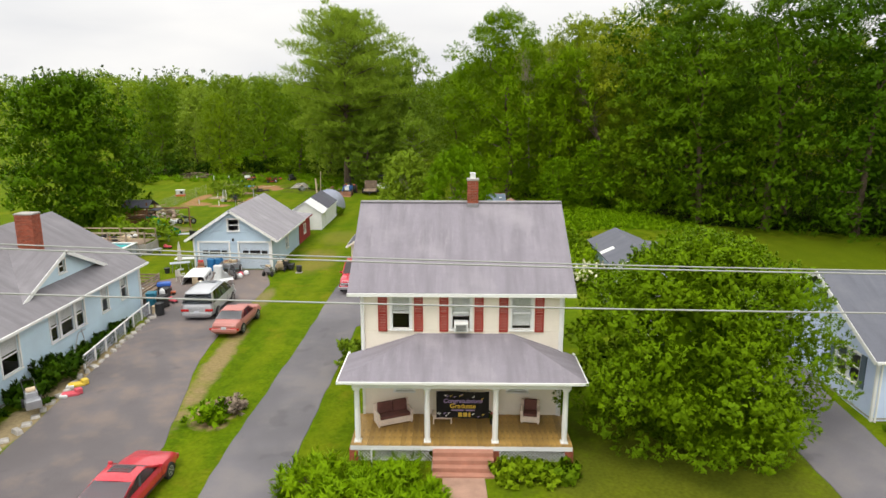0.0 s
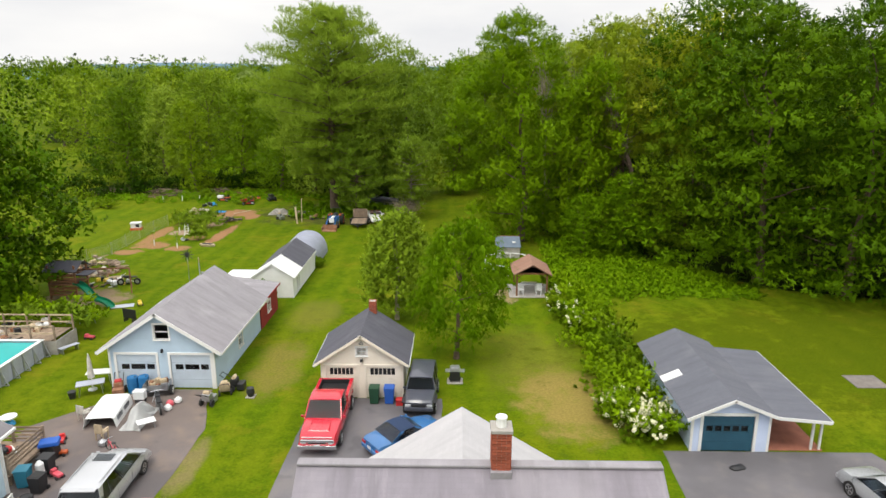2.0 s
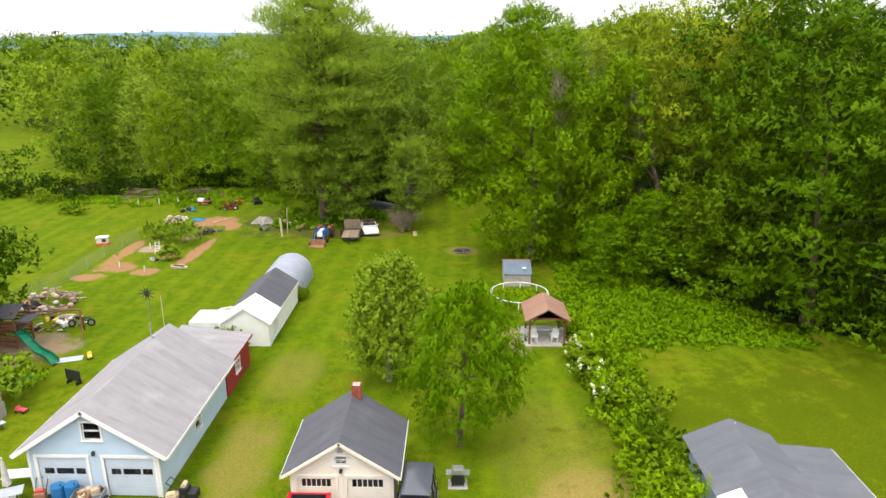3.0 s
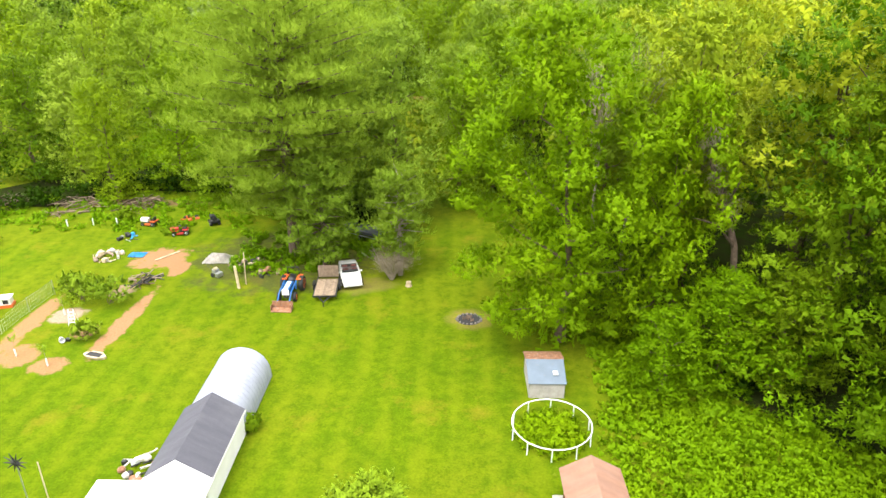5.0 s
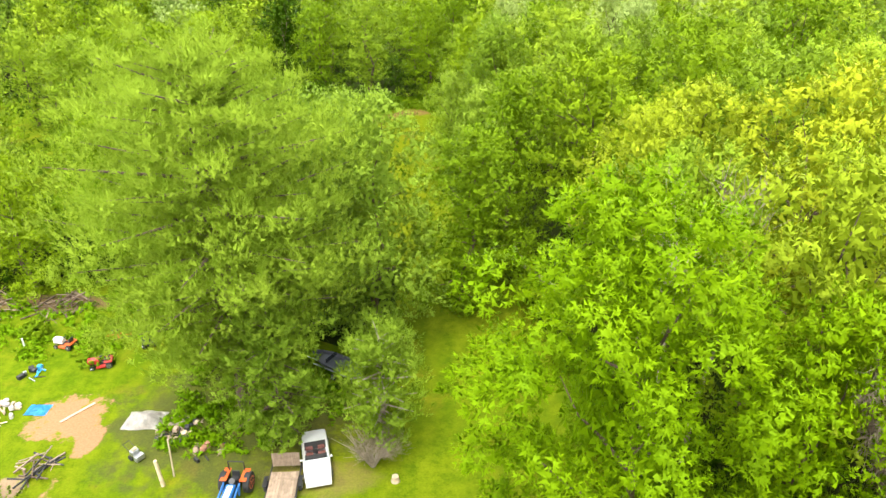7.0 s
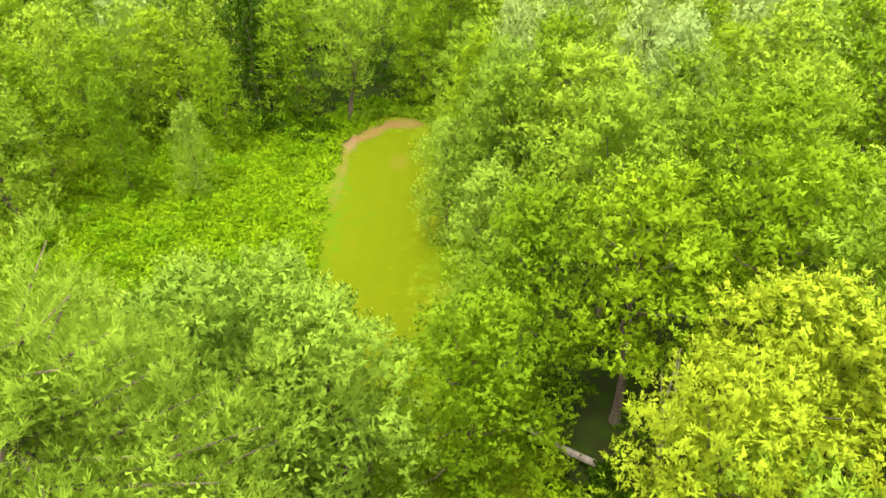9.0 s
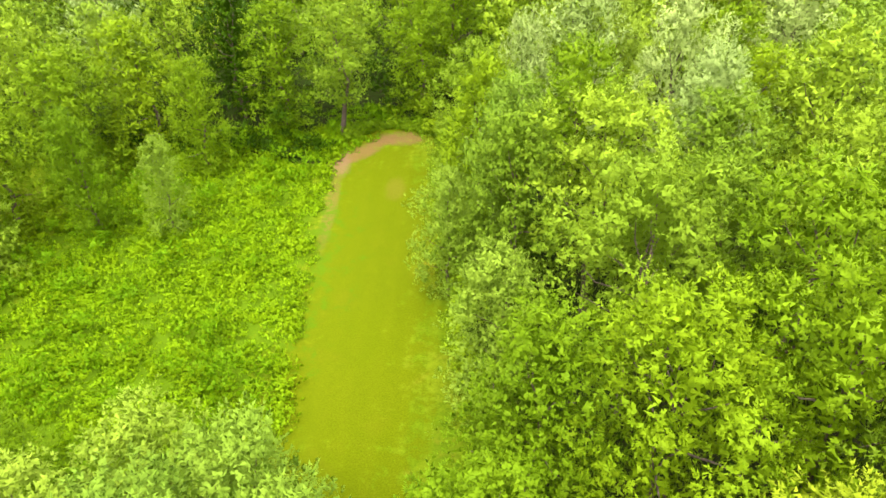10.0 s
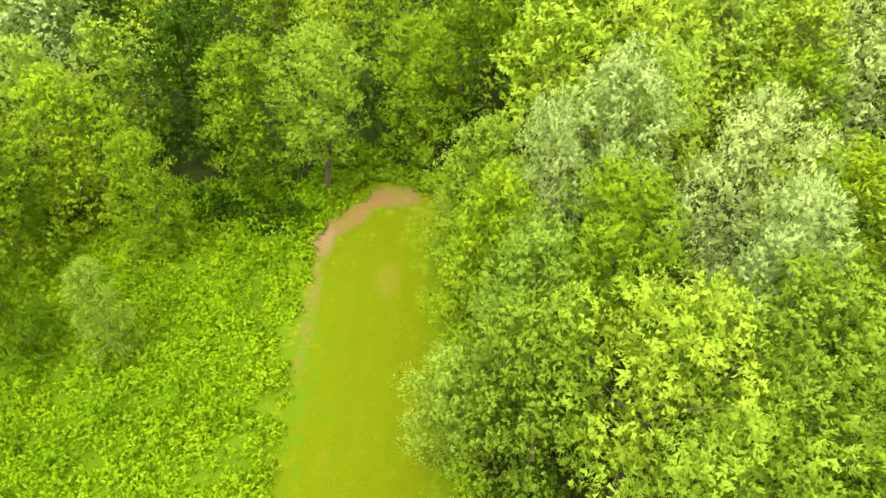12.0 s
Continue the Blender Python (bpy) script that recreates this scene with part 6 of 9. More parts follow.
def overhead_door(parent, x0, x1, z0, z1, y, material, lights, rows=4, frame=None):
    """A sectional garage door: casing, panels in rows, a row of small panes. lights: (row, [(x0, x1), ...])."""
    c = (x0 + x1) / 2
    w = x1 - x0
    fr = frame or M_WHITE
    d = part("garage_door", boxes((c, y + 0.10, z0, w, 0.03, z1 - z0)), M_DARK, parent)
    part("casing", boxes((x0 - 0.07, y - 0.03, z0, 0.14, 0.08, z1 - z0 + 0.14), (x1 + 0.07, y - 0.03, z0, 0.14, 0.08, z1 - z0 + 0.14), (c, y - 0.03, z1, w, 0.08, 0.14)), fr, d)
    rh = (z1 - z0) / rows
    for r in range(rows):
        z = z0 + r * rh
        if r == lights[0]:
            spans = sorted(lights[1])
            edges = [x0] + [v for s in spans for v in s] + [x1]
            for i in range(0, len(edges), 2):
                part("stile", boxes(((edges[i] + edges[i + 1]) / 2, y + 0.04, z + 0.01, edges[i + 1] - edges[i], 0.05, rh - 0.02)), material, d)
            for zz in (z + 0.01, z + rh * 0.82):
                part("rail", boxes((c, y + 0.04, zz, w - 0.01, 0.045, rh * 0.16)), material, d)
            for a, b in spans:
                pn = part("pane", boxes(((a + b) / 2, y + 0.045, z + rh * 0.17, b - a, 0.008, rh * 0.64)), M_GLASS, d)
        else:
            part("panel", boxes((c, y + 0.04, z + 0.008, w - 0.01, 0.05, rh - 0.016), bevel=0.008), material, d)
    return d


def blue_garage():
    g = thing("garage", "pale blue two-door garage with a weathered grey gable roof", "garage")
    x0, x1, y0, y1, ze, zr = -19.2, -13.05, 46.7, 56.0, 2.5, 4.72
    w = x1 - x0
    doors = [(-18.8, -16.45, 0.0, 2.15), (-15.6, -13.25, 0.0, 2.15)]
    win = (-16.42, -15.56, 3.08, 4.02)
    f = facing(x0, y0, 0)
    wall(g, f, w, -0.1, ze, [(a - x0, b - x0, c, d) for a, b, c, d in doors + [win]], M_BLUE, peak=zr)
    window(g, f, win[0] - x0, win[1] - x0, win[2], win[3], bars=(1, 1))
    for a, b, c, d in doors:
        k = (b - a)
        overhead_door(g, a, b, 0.02, d, y0, M_DOORBLUE, (2, [(a + 0.1 * k, a + 0.3 * k), (a + 0.34 * k, a + 0.7 * k), (a + 0.74 * k, a + 0.94 * k)]))
    so = (4.4, 5.2, 0.7, 1.7)
    wall(g, facing(x1, y0, 90), y1 - y0, -0.1, ze, [so], M_BLUE)
    window(g, facing(x1, y0, 90), *so)
    wall(g, facing(x0, y1, -90), y1 - y0, -0.1, ze, [], M_BLUE)
    wall(g, facing(x1, y1, 180), w, -0.1, ze, [], M_BLUE, peak=zr)
    xr = (x0 + x1) / 2
    ex0, ex1, ez = -19.82, -12.42, 2.42
    roof_plane(g, "roof", ((ex0, y1 + 0.25, ez), (ex0, y0 - 0.35, ez), (xr, y0 - 0.35, zr + 0.12), (xr, y1 + 0.25, zr + 0.12)), M_ROOF_OLD)
    roof_plane(g, "roof", ((ex1, y0 - 0.35, ez), (ex1, y1 + 0.25, ez), (xr, y1 + 0.25, zr + 0.12), (xr, y0 - 0.35, zr + 0.12)), M_ROOF_OLD)
    for ex in (ex0, ex1):
        beam(g, "rake_board", (ex, y0 - 0.36, ez - 0.01), (xr, y0 - 0.36, zr + 0.11), 0.05, 0.2, M_WHITE)
        beam(g, "fascia", (ex, y0 - 0.35, ez - 0.01), (ex, y1 + 0.25, ez - 0.01), 0.05, 0.14, M_WHITE)
    corner_boards(g, ((x0, y0), (x1, y0)), -0.1, ze)
    part("vent_pipe", rods(((-16.8, 55.2, 4.4), (-16.8, 55.2, 5.3), 0.035), ((-16.2, 54.2, 4.5), (-16.2, 54.2, 4.95), 0.08)), M_METAL, g)
    part("wall_lamp", boxes((-16.03, y0 - 0.09, 2.3, 0.12, 0.16, 0.2), bevel=0.02), M_BLACK, g, "dark lantern over the doors")
    part("floor", boxes((xr, (y0 + y1) / 2, -0.1, w - 0.2, y1 - y0 - 0.2, 0.12)), M_CONCRETE, g)
    # red lean-to
    sh = thing("lean_to", "barn-red shed with low pale roof behind a garage", "shed")
    a0, a1, b0, b1 = -17.2, -13.0, 56.1, 60.6
    wall(sh, facing(a1, b0, 90), b1 - b0, -0.1, 2.0, [(1.7, 2.5, 0.7, 1.5)], M_BARN)
    window(sh, facing(a1, b0, 90), 1.7, 2.5, 0.7, 1.5, bars=(2, 2))
    wall(sh, facing(a1, b1, 180), a1 - a0, -0.1, 2.0, [], M_BARN)
    wall(sh, facing(a0, b1, -90), b1 - b0, -0.1, 2.5, [], M_BARN)
    roof_plane(sh, "roof", ((a1 + 0.25, b0, 2.12), (a1 + 0.25, b1 + 0.2, 2.12), (a0 - 0.2, b1 + 0.2, 2.75), (a0 - 0.2, b0, 2.75)), M_ROOF_OLD, 0.1)
    beam(sh, "fascia", (a1 + 0.26, b0, 2.12), (a1 + 0.26, b1 + 0.2, 2.12), 0.04, 0.14, M_BARN)


blue_garage()


def white_shed():
    s = thing("shed", "long white shed with a dark grey roof and white front", "shed")
    x0, x1, y0, y1, ze, zr = -15.7, -12.35, 63.3, 72.0, 1.75, 2.95
    ops = [(1.2, 1.55, 0.3, 1.4), (1.9, 2.25, 0.3, 1.4)]
    wall(s, facing(x0, y0, 0), x1 - x0, -0.05, ze, [], M_WHITE, peak=zr - 0.1)
    m = facing(x1, y0, 90)
    wall(s, m, y1 - y0, -0.05, ze, ops, M_WHITE)
    for o in ops:
        window(s, m, *o)
    wall(s, facing(x0, y1, -90), y1 - y0, -0.05, ze, [], M_WHITE)
    wall(s, facing(x1, y1, 180), x1 - x0, -0.05, ze, [], M_WHITE, peak=zr - 0.1)
    xr = (x0 + x1) / 2
    for a, b, mt in ((y0 - 0.15, 66.3, M_WHITEPLASTIC), (66.3, y1 + 0.1, M_ROOF_DARK)):
        up = 0.0 if mt is M_WHITEPLASTIC else 0.05
        roof_plane(s, "roof", ((x0 - 0.15, b, ze + up), (x0 - 0.15, a, ze + up), (xr, a, zr + up), (xr, b, zr + up)), mt, 0.08)
        roof_plane(s, "roof", ((x1 + 0.15, a, ze + up), (x1 + 0.15, b, ze + up), (xr, b, zr + up), (xr, a, zr + up)), mt, 0.08)
    beam(s, "fascia", (x1 + 0.16, y0 - 0.15, ze), (x1 + 0.16, y1 + 0.1, ze), 0.04, 0.12, M_WHITE)
    beam(s, "fascia", (x0 - 0.16, y0 - 0.15, ze), (x0 - 0.16, y1 + 0.1, ze), 0.04, 0.12, M_WHITE)
    part("annex", boxes((-17.1, 65.2, 0, 2.6, 2.4, 1.5, 0, 0.98)), M_WHITEPLASTIC, s, "white flat-topped side bay")
    q = thing("quonset_hut", "arched galvanised metal hut behind a white shed", "shed")
    bm = B()
    n, xa, r, hgt = 22, -14.2, 1.9, 2.3
    ring = []
    for yy in (72.3, 78.2):
        for k in (0, 1):
            ring.append([bm.verts.new((xa + math.cos(math.pi * i / n) * (r - 0.05 * k), yy, max(0, math.sin(math.pi * i / n)) ** 0.8 * (hgt - 0.05 * k))) for i in range(n + 1)])
    for i in range(n):
        bm.faces.new((ring[0][i], ring[0][i + 1], ring[2][i + 1], ring[2][i]))
        bm.faces.new((ring[1][i + 1], ring[1][i], ring[3][i], ring[3][i + 1]))
        for a, b in ((0, 1), (3, 2)):
            bm.faces.new((ring[a][i + 1], ring[a][i], ring[b][i], ring[b][i + 1]))
    part("shell", bm, M_HUT, q)
    for j in range(14):
        bm = B()
        y = 72.5 + j * 0.43
        last = None
        for i in range(n + 1):
            p = (xa + math.cos(math.pi * i / n) * r, y, max(0, math.sin(math.pi * i / n)) ** 0.8 * hgt)
            if last:
                rod(bm, last, p, 0.018, n=4)
            last = p
        part("rib", bm, M_HUT, q)
    bm = B()
    vs = [bm.verts.new((xa + math.cos(math.pi * i / n) * (r - 0.06), 78.0, max(0, math.sin(math.pi * i / n)) ** 0.8 * (hgt - 0.06))) for i in range(n + 1)]
    f = bm.faces.new(vs)
    bmesh.ops.solidify(bm, geom=[f], thickness=0.04)
    part("end_wall", bm, M_GALV, q)


white_shed()


def cream_garage():
    g = thing("garage", "cream two-door garage with a dark slate gable roof", "garage")
    x0, x1, y0, y1, ze, zr = -6.55, -1.85, 45.7, 50.0, 2.2, 3.85
    w = x1 - x0
    doors = [(-6.25, -4.5, 0.0, 1.95), (-3.95, -2.1, 0.0, 1.95)]
    win = (-4.48, -3.92, 2.6, 3.1)
    f = facing(x0, y0, 0)
    wall(g, f, w, -0.1, ze, [(a - x0, b - x0, c, d) for a, b, c, d in doors + [win]], M_SIDING, peak=zr)
    window(g, f, win[0] - x0, win[1] - x0, win[2], win[3], bars=(2, 2))
    for a, b, c, d in doors:
        k = (b - a)
        overhead_door(g, a, b, 0.02, d, y0, M_SIDING, (2, [(a + k * (0.12 + 0.13 * i), a + k * (0.23 + 0.13 * i)) for i in range(6)]), rows=3, frame=M_SIDING)
    wall(g, facing(x1, y0, 90), y1 - y0, -0.1, ze, [(1.5, 2.2, 0.9, 1.8)], M_SIDING)
    window(g, facing(x1, y0, 90), 1.5, 2.2, 0.9, 1.8)
    wall(g, facing(x0, y1, -90), y1 - y0, -0.1, ze, [], M_SIDING)
    wall(g, facing(x1, y1, 180), w, -0.1, ze, [], M_SIDING, peak=zr)
    xr = (x0 + x1) / 2
    ex0, ex1, ez = -6.92, -1.48, 2.17
    roof_plane(g, "roof", ((ex0, y1 + 0.2, ez), (ex0, y0 - 0.3, ez), (xr, y0 - 0.3, zr + 0.12), (xr, y1 + 0.2, zr + 0.12)), M_ROOF_DARK)
    roof_plane(g, "roof", ((ex1, y0 - 0.3, ez), (ex1, y1 + 0.2, ez), (xr, y1 + 0.2, zr + 0.12), (xr, y0 - 0.3, zr + 0.12)), M_ROOF_DARK)
    for ex in (ex0, ex1):
        beam(g, "rake_board", (ex, y0 - 0.31, ez - 0.01), (xr, y0 - 0.31, zr + 0.11), 0.05, 0.14, M_SIDING)
        beam(g, "fascia", (ex, y0 - 0.3, ez - 0.01), (ex, y1 + 0.2, ez - 0.01), 0.05, 0.12, M_WHITE)
    part("floodlight", boxes((xr + 0.0, y0 - 0.12, 2.28, 0.14, 0.2, 0.14), bevel=0.03), M_BLACK, g)
    brick_stack(g, "chimney", -4.0, 49.7, 3.4, 4.5, 0.42, 0.42, "short red brick chimney")
    part("trim_ring", rods(((xr - 0.12, y0 - 0.06, 3.32), (xr + 0.12, y0 - 0.06, 3.32), 0.03), ((xr - 0.12, y0 - 0.06, 3.32), (xr, y0 - 0.06, 3.5), 0.03), ((xr + 0.12, y0 - 0.06, 3.32), (xr, y0 - 0.06, 3.5), 0.03)), M_CONCRETE, g)


cream_garage()


def carport_garage():
    g = thing("garage", "pale blue single garage with teal door and an open side carport", "garage")
    x0, x1, y0, y1, ze, zr, xr = 12.75, 16.5, 40.4, 49.2, 2.0, 2.9, 14.6
    d = (13.25, 15.75, 0.0, 1.95)
    wall(g, facing(x0, y0, 0), x1 - x0, -0.1, ze, [(d[0] - x0, d[1] - x0, d[2], d[3])], M_PALEBLUE, peak=zr)
    k = d[1] - d[0]
    overhead_door(g, d[0], d[1], 0.02, d[3], y0, M_TEALDOOR, (2, [(d[0] + k * (0.08 + 0.17 * i), d[0] + k * (0.21 + 0.17 * i)) for i in range(5)]))
    wall(g, facing(x1, y0, 90), y1 - y0, -0.1, ze, [], M_PALEBLUE)
    wall(g, facing(x0, y1, -90), y1 - y0, -0.1, ze, [], M_PALEBLUE)
    wall(g, facing(x1, y1, 180), x1 - x0, -0.1, ze, [], M_PALEBLUE, peak=zr)
    corner_boards(g, ((x0, y0), (x1, y0)), -0.1, ze)
    a, b = y0 - 0.3, y1 + 0.25
    roof_plane(g, "roof", ((12.35, b, 1.92), (12.35, a, 1.92), (xr, a, zr + 0.06), (xr, b, zr + 0.06)), M_ROOF_MID, 0.09)
    roof_plane(g, "roof", ((16.75, a, 2.06), (16.75, b, 2.06), (xr, b, zr + 0.06), (xr, a, zr + 0.06)), M_ROOF_MID, 0.09)
    roof_plane(g, "carport_roof", ((19.35, a, 1.84), (19.35, 48.6, 1.84), (16.7, 48.6, 2.07), (16.7, a, 2.07)), M_ROOF_MID, 0.08)
    for p, q in (((12.35, a - 0.01, 1.92), (xr, a - 0.01, zr + 0.05)), ((16.75, a - 0.01, 2.06), (xr, a - 0.01, zr + 0.05)), ((16.75, a - 0.01, 2.06), (19.35, a - 0.01, 1.83))):
        beam(g, "rake_board", p, q, 0.05, 0.16, M_WHITE)
    beam(g, "fascia", (19.36, a, 1.83), (19.36, 48.6, 1.83), 0.05, 0.14, M_WHITE)
    for y in (40.6, 44.5, 48.3):
        part("post", boxes((19.15, y, 0, 0.1, 0.1, 1.72)), M_WHITE, g)
    part("post", boxes((18.75, 40.6, 0, 0.1, 0.1, 1.75)), M_WHITE, g)
    part("carport_floor", boxes((17.95, 44.5, -0.02, 2.7, 8.0, 0.06)), M_REDBRICKFLOOR, g)
    sk = roof_plane(g, "skylight", ((12.35, 44.7, 1.97), (12.35, 44.0, 1.97), (13.35, 44.0, 2.42), (13.35, 44.7, 2.42)), M_WHITEPLASTIC, 0.05, "white translucent roof panel")


carport_garage()


def garden_shelter():
    s = thing("garden_shelter", "small open wooden shelter with a brown shingle roof", "shelter", 7.5, 65.4, 0)
    part("base", boxes((-0.1, 0, -0.03, 3.5, 3.6, 0.08)), M_CONCRETE, s)
    for x in (-1.25, 1.25):
        for y in (-1.4, 1.4):
            part("post", boxes((x, y, 0.05, 0.13, 0.13, 1.95)), M_WOODRED, s)
            rod_b = rods(((x, y, 1.5), (x * 0.62, y, 1.95), 0.04))
            part("brace", rod_b, M_WOODRED, s)
    for y in (-1.4, 1.4):
        part("tie_beam", boxes((0, y, 1.92, 2.7, 0.12, 0.14)), M_WOODRED, s)
        bm = B()
        vs = [bm.verts.new(p) for p in ((-1.45, y, 2.05), (1.45, y, 2.05), (0, y, 2.75))]
        f = bm.faces.new(vs)
        bmesh.ops.solidify(bm, geom=[f], thickness=0.06)
        part("gable", bm, M_WOODPALE, s)
    for sx in (-1, 1):
        roof_plane(s, "roof", ((sx * 1.62, 1.75 * sx, 1.95), (sx * 1.62, -1.75 * sx, 1.95), (0, -1.75 * sx, 2.85), (0, 1.75 * sx, 2.85)), M_ROOF_BROWN, 0.08)
    t = thing("garden_table", "pale table with chairs under a wooden shelter", "table", 7.4, 65.2, 0.05)
    part("tabletop", boxes((0, 0, 0.7, 1.3, 0.8, 0.05), bevel=0.01), M_WHITEPLASTIC, t)
    for x in (-0.55, 0.55):
        for y in (-0.3, 0.3):
            part("leg", boxes((x, y, 0, 0.06, 0.06, 0.7)), M_WHITEPLASTIC, t)
    for x, rz in ((-0.8, 10), (0.75, -15)):
        chair(7.4 + x, 64.4, 0.05, rz, M_WHITEPLASTIC, "white plastic garden chair under a shelter")


def chair(x, y, z, rz, material, label, group=""):
    """A plain outdoor chair."""
    c = thing("garden_chair", label, "chair", x, y, z, rz, group)
    part("seat", boxes((0, 0, 0.40, 0.48, 0.46, 0.05), bevel=0.015), material, c)
    part("backrest", boxes((0, 0.22, 0.45, 0.46, 0.05, 0.48, 0, 0.92), bevel=0.015), material, c)
    for lx in (-0.2, 0.2):
        for ly in (-0.19, 0.19):
            part("leg", boxes((lx, ly, 0, 0.05, 0.05, 0.41)), material, c)
        part("armrest", boxes((lx * 1.2, 0, 0.6, 0.06, 0.44, 0.03), (lx * 1.2, -0.19, 0.4, 0.04, 0.04, 0.2)), material, c)
    return c


garden_shelter()


def coop():
    c = thing("coop", "small grey shed with a blue-grey front slope and rusty roof", "shed", 6.45, 77.6, 0)
    wall(c, facing(-1.15, -1.6, 0), 2.3, 0, 1.15, [], M_CONCRETE)
    wall(c, facing(1.15, -1.6, 90), 3.2, 0, 1.15, [], M_CONCRETE)
    wall(c, facing(-1.15, 1.6, -90), 3.2, 0, 1.15, [], M_CONCRETE)
    wall(c, facing(1.15, 1.6, 180), 2.3, 0, 1.4, [], M_CONCRETE)
    roof_plane(c, "front_slope", ((-1.25, -1.7, 1.15), (1.25, -1.7, 1.15), (1.25, 0.2, 1.85), (-1.25, 0.2, 1.85)), M_SLOPE, 0.05, "plain blue-grey painted front slope")
    rf = roof_plane(c, "roof", ((1.3, 1.8, 1.45), (-1.3, 1.8, 1.45), (-1.3, 0.2, 1.9), (1.3, 0.2, 1.9)), M_RUST, 0.06, "rusty sheet metal roof")
    part("vent", boxes((0.6, -0.9, 1.46, 0.3, 0.5, 0.06)), M_WHITE, c)


coop()


def ring_frame():
    r = thing("trampoline_frame", "old round white trampoline frame standing in long grass", "trampoline", 6.25, 72.2, 0)
    pts = [(2.4 * math.cos(a), 2.4 * math.sin(a), 0.9) for a in [2 * math.pi * i / 36 for i in range(36)]]
    tube("rim", pts, 0.04, M_WHITE, r, cyclic=True)
    for i in range(10):
        a = 2 * math.pi * i / 10 + 0.2
        part("leg", rods(((2.4 * math.cos(a), 2.4 * math.sin(a), 0.9), (2.42 * math.cos(a), 2.42 * math.sin(a), 0), 0.04)), M_WHITE, r)


ring_frame()
thicket("weeds", 30, [(6.25 + math.cos(i * 2.4) * 2.0 * math.sqrt(i / 40), 72.2 + math.sin(i * 2.4) * 2.0 * math.sqrt(i / 40), 0.45, 0.6) for i in range(40)], L_BRUSH, "long grass inside a round frame", per=50, leaf=0.24, width=0.06)


def pool():
    p = thing("swimming_pool", "rectangular above-ground pool with turquoise water and grey walls", "pool")
    x0, x1, y0, y1, z = -32.5, -26.0, 42.5, 51.0, 1.15
    cx, cy, sx, sy = (x0 + x1) / 2, (y0 + y1) / 2, x1 - x0, y1 - y0
    part("wall", boxes((cx, y0, 0, sx, 0.12, z), (cx, y1, 0, sx, 0.12, z), (x0, cy, 0, 0.12, sy, z), (x1, cy, 0, 0.12, sy, z)), M_GALV, p)
    part("liner", boxes((cx, cy, 0.02, sx - 0.13, sy - 0.13, 0.06)), M_POOL, p)
    wm, n, l, b = nodes_of("pool_water", 0.04)
    b.inputs["Base Color"].default_value = (0.10, 0.62, 0.60, 1)
    b.inputs["Transmission Weight"].default_value, b.inputs["IOR"].default_value = 0.35, 1.33
    bumped(n, l, b, noise_at(n, l, 3, 3, object_coords(n)), 0.15, 0.05)
    part("water", boxes((cx, cy, 0.85, sx - 0.13, sy - 0.13, 0.18)), wm, p)
    for a in ((cx, y0, sx + 0.3, 0.26), (cx, y1, sx + 0.3, 0.26), (x0, cy, 0.26, sy), (x1, cy, 0.26, sy)):
        part("rim", boxes((a[0], a[1], z, a[2], a[3], 0.05), bevel=0.015), M_WHITEPLASTIC, p)
    for i in range(9):
        y = y0 + sy * i / 8
        part("brace", rods(((x1 + 0.06, y, z - 0.1), (x1 + 0.45, y, 0.02), 0.035), ((x1 + 0.06, y, 0.03), (x1 + 0.45, y, 0.03), 0.03)), M_METAL, p)
        part("brace", boxes((x1 + 0.09, y, 0, 0.06, 0.14, z)), M_METAL, p)


pool()


# ---- vehicles ----
def car_paint(name, rgb, rough=0.3, dirt=None, coat=0.6, metal=0.0):
    return surface(name, rgb, rough, metal, coarse=1.5, fine=60, var=0.06, dirt=dirt, dirt_at=0.62, relief=0.02, coat=coat)


def hull(sections, ring):
    """A closed body lofted through (y, half width, bottom, top) sections; ring gives the outline as (width share, height share)."""
    bm = B()
    loops = []
    for y, w, zb, zt in sections:
        loops.append([bm.verts.new((a * w, y, zb + (zt - zb) * b)) for a, b in ring])
    k = len(ring)
    for p, q in zip(loops, loops[1:]):
        for i in range(k):
            bm.faces.new((p[i], p[(i + 1) % k], q[(i + 1) % k], q[i]))
    bm.faces.new(loops[0][::-1])
    bm.faces.new(loops[-1])
    bmesh.ops.recalc_face_normals(bm, faces=bm.faces[:])
    return bm


RING = ((-0.80, 0), (-0.97, 0.16), (-1.0, 0.5), (-0.98, 0.74), (-0.92, 0.93), (-0.80, 1.0), (0.80, 1.0), (0.92, 0.93), (0.98, 0.74), (1.0, 0.5), (0.97, 0.16), (0.80, 0))


def pane_of(bm, pts, thick=0.012):
    cs = [Vector(p) for p in pts]
    n = (cs[1] - cs[0]).cross(cs[2] - cs[0]).normalized() * thick
    a = [bm.verts.new(c + n) for c in cs]
    b = [bm.verts.new(c) for c in cs]
    k = len(cs)
    bm.faces.new(a)
    bm.faces.new(b[::-1])
    for i in range(k):
        bm.faces.new((a[(i + 1) % k], a[i], b[i], b[(i + 1) % k]))


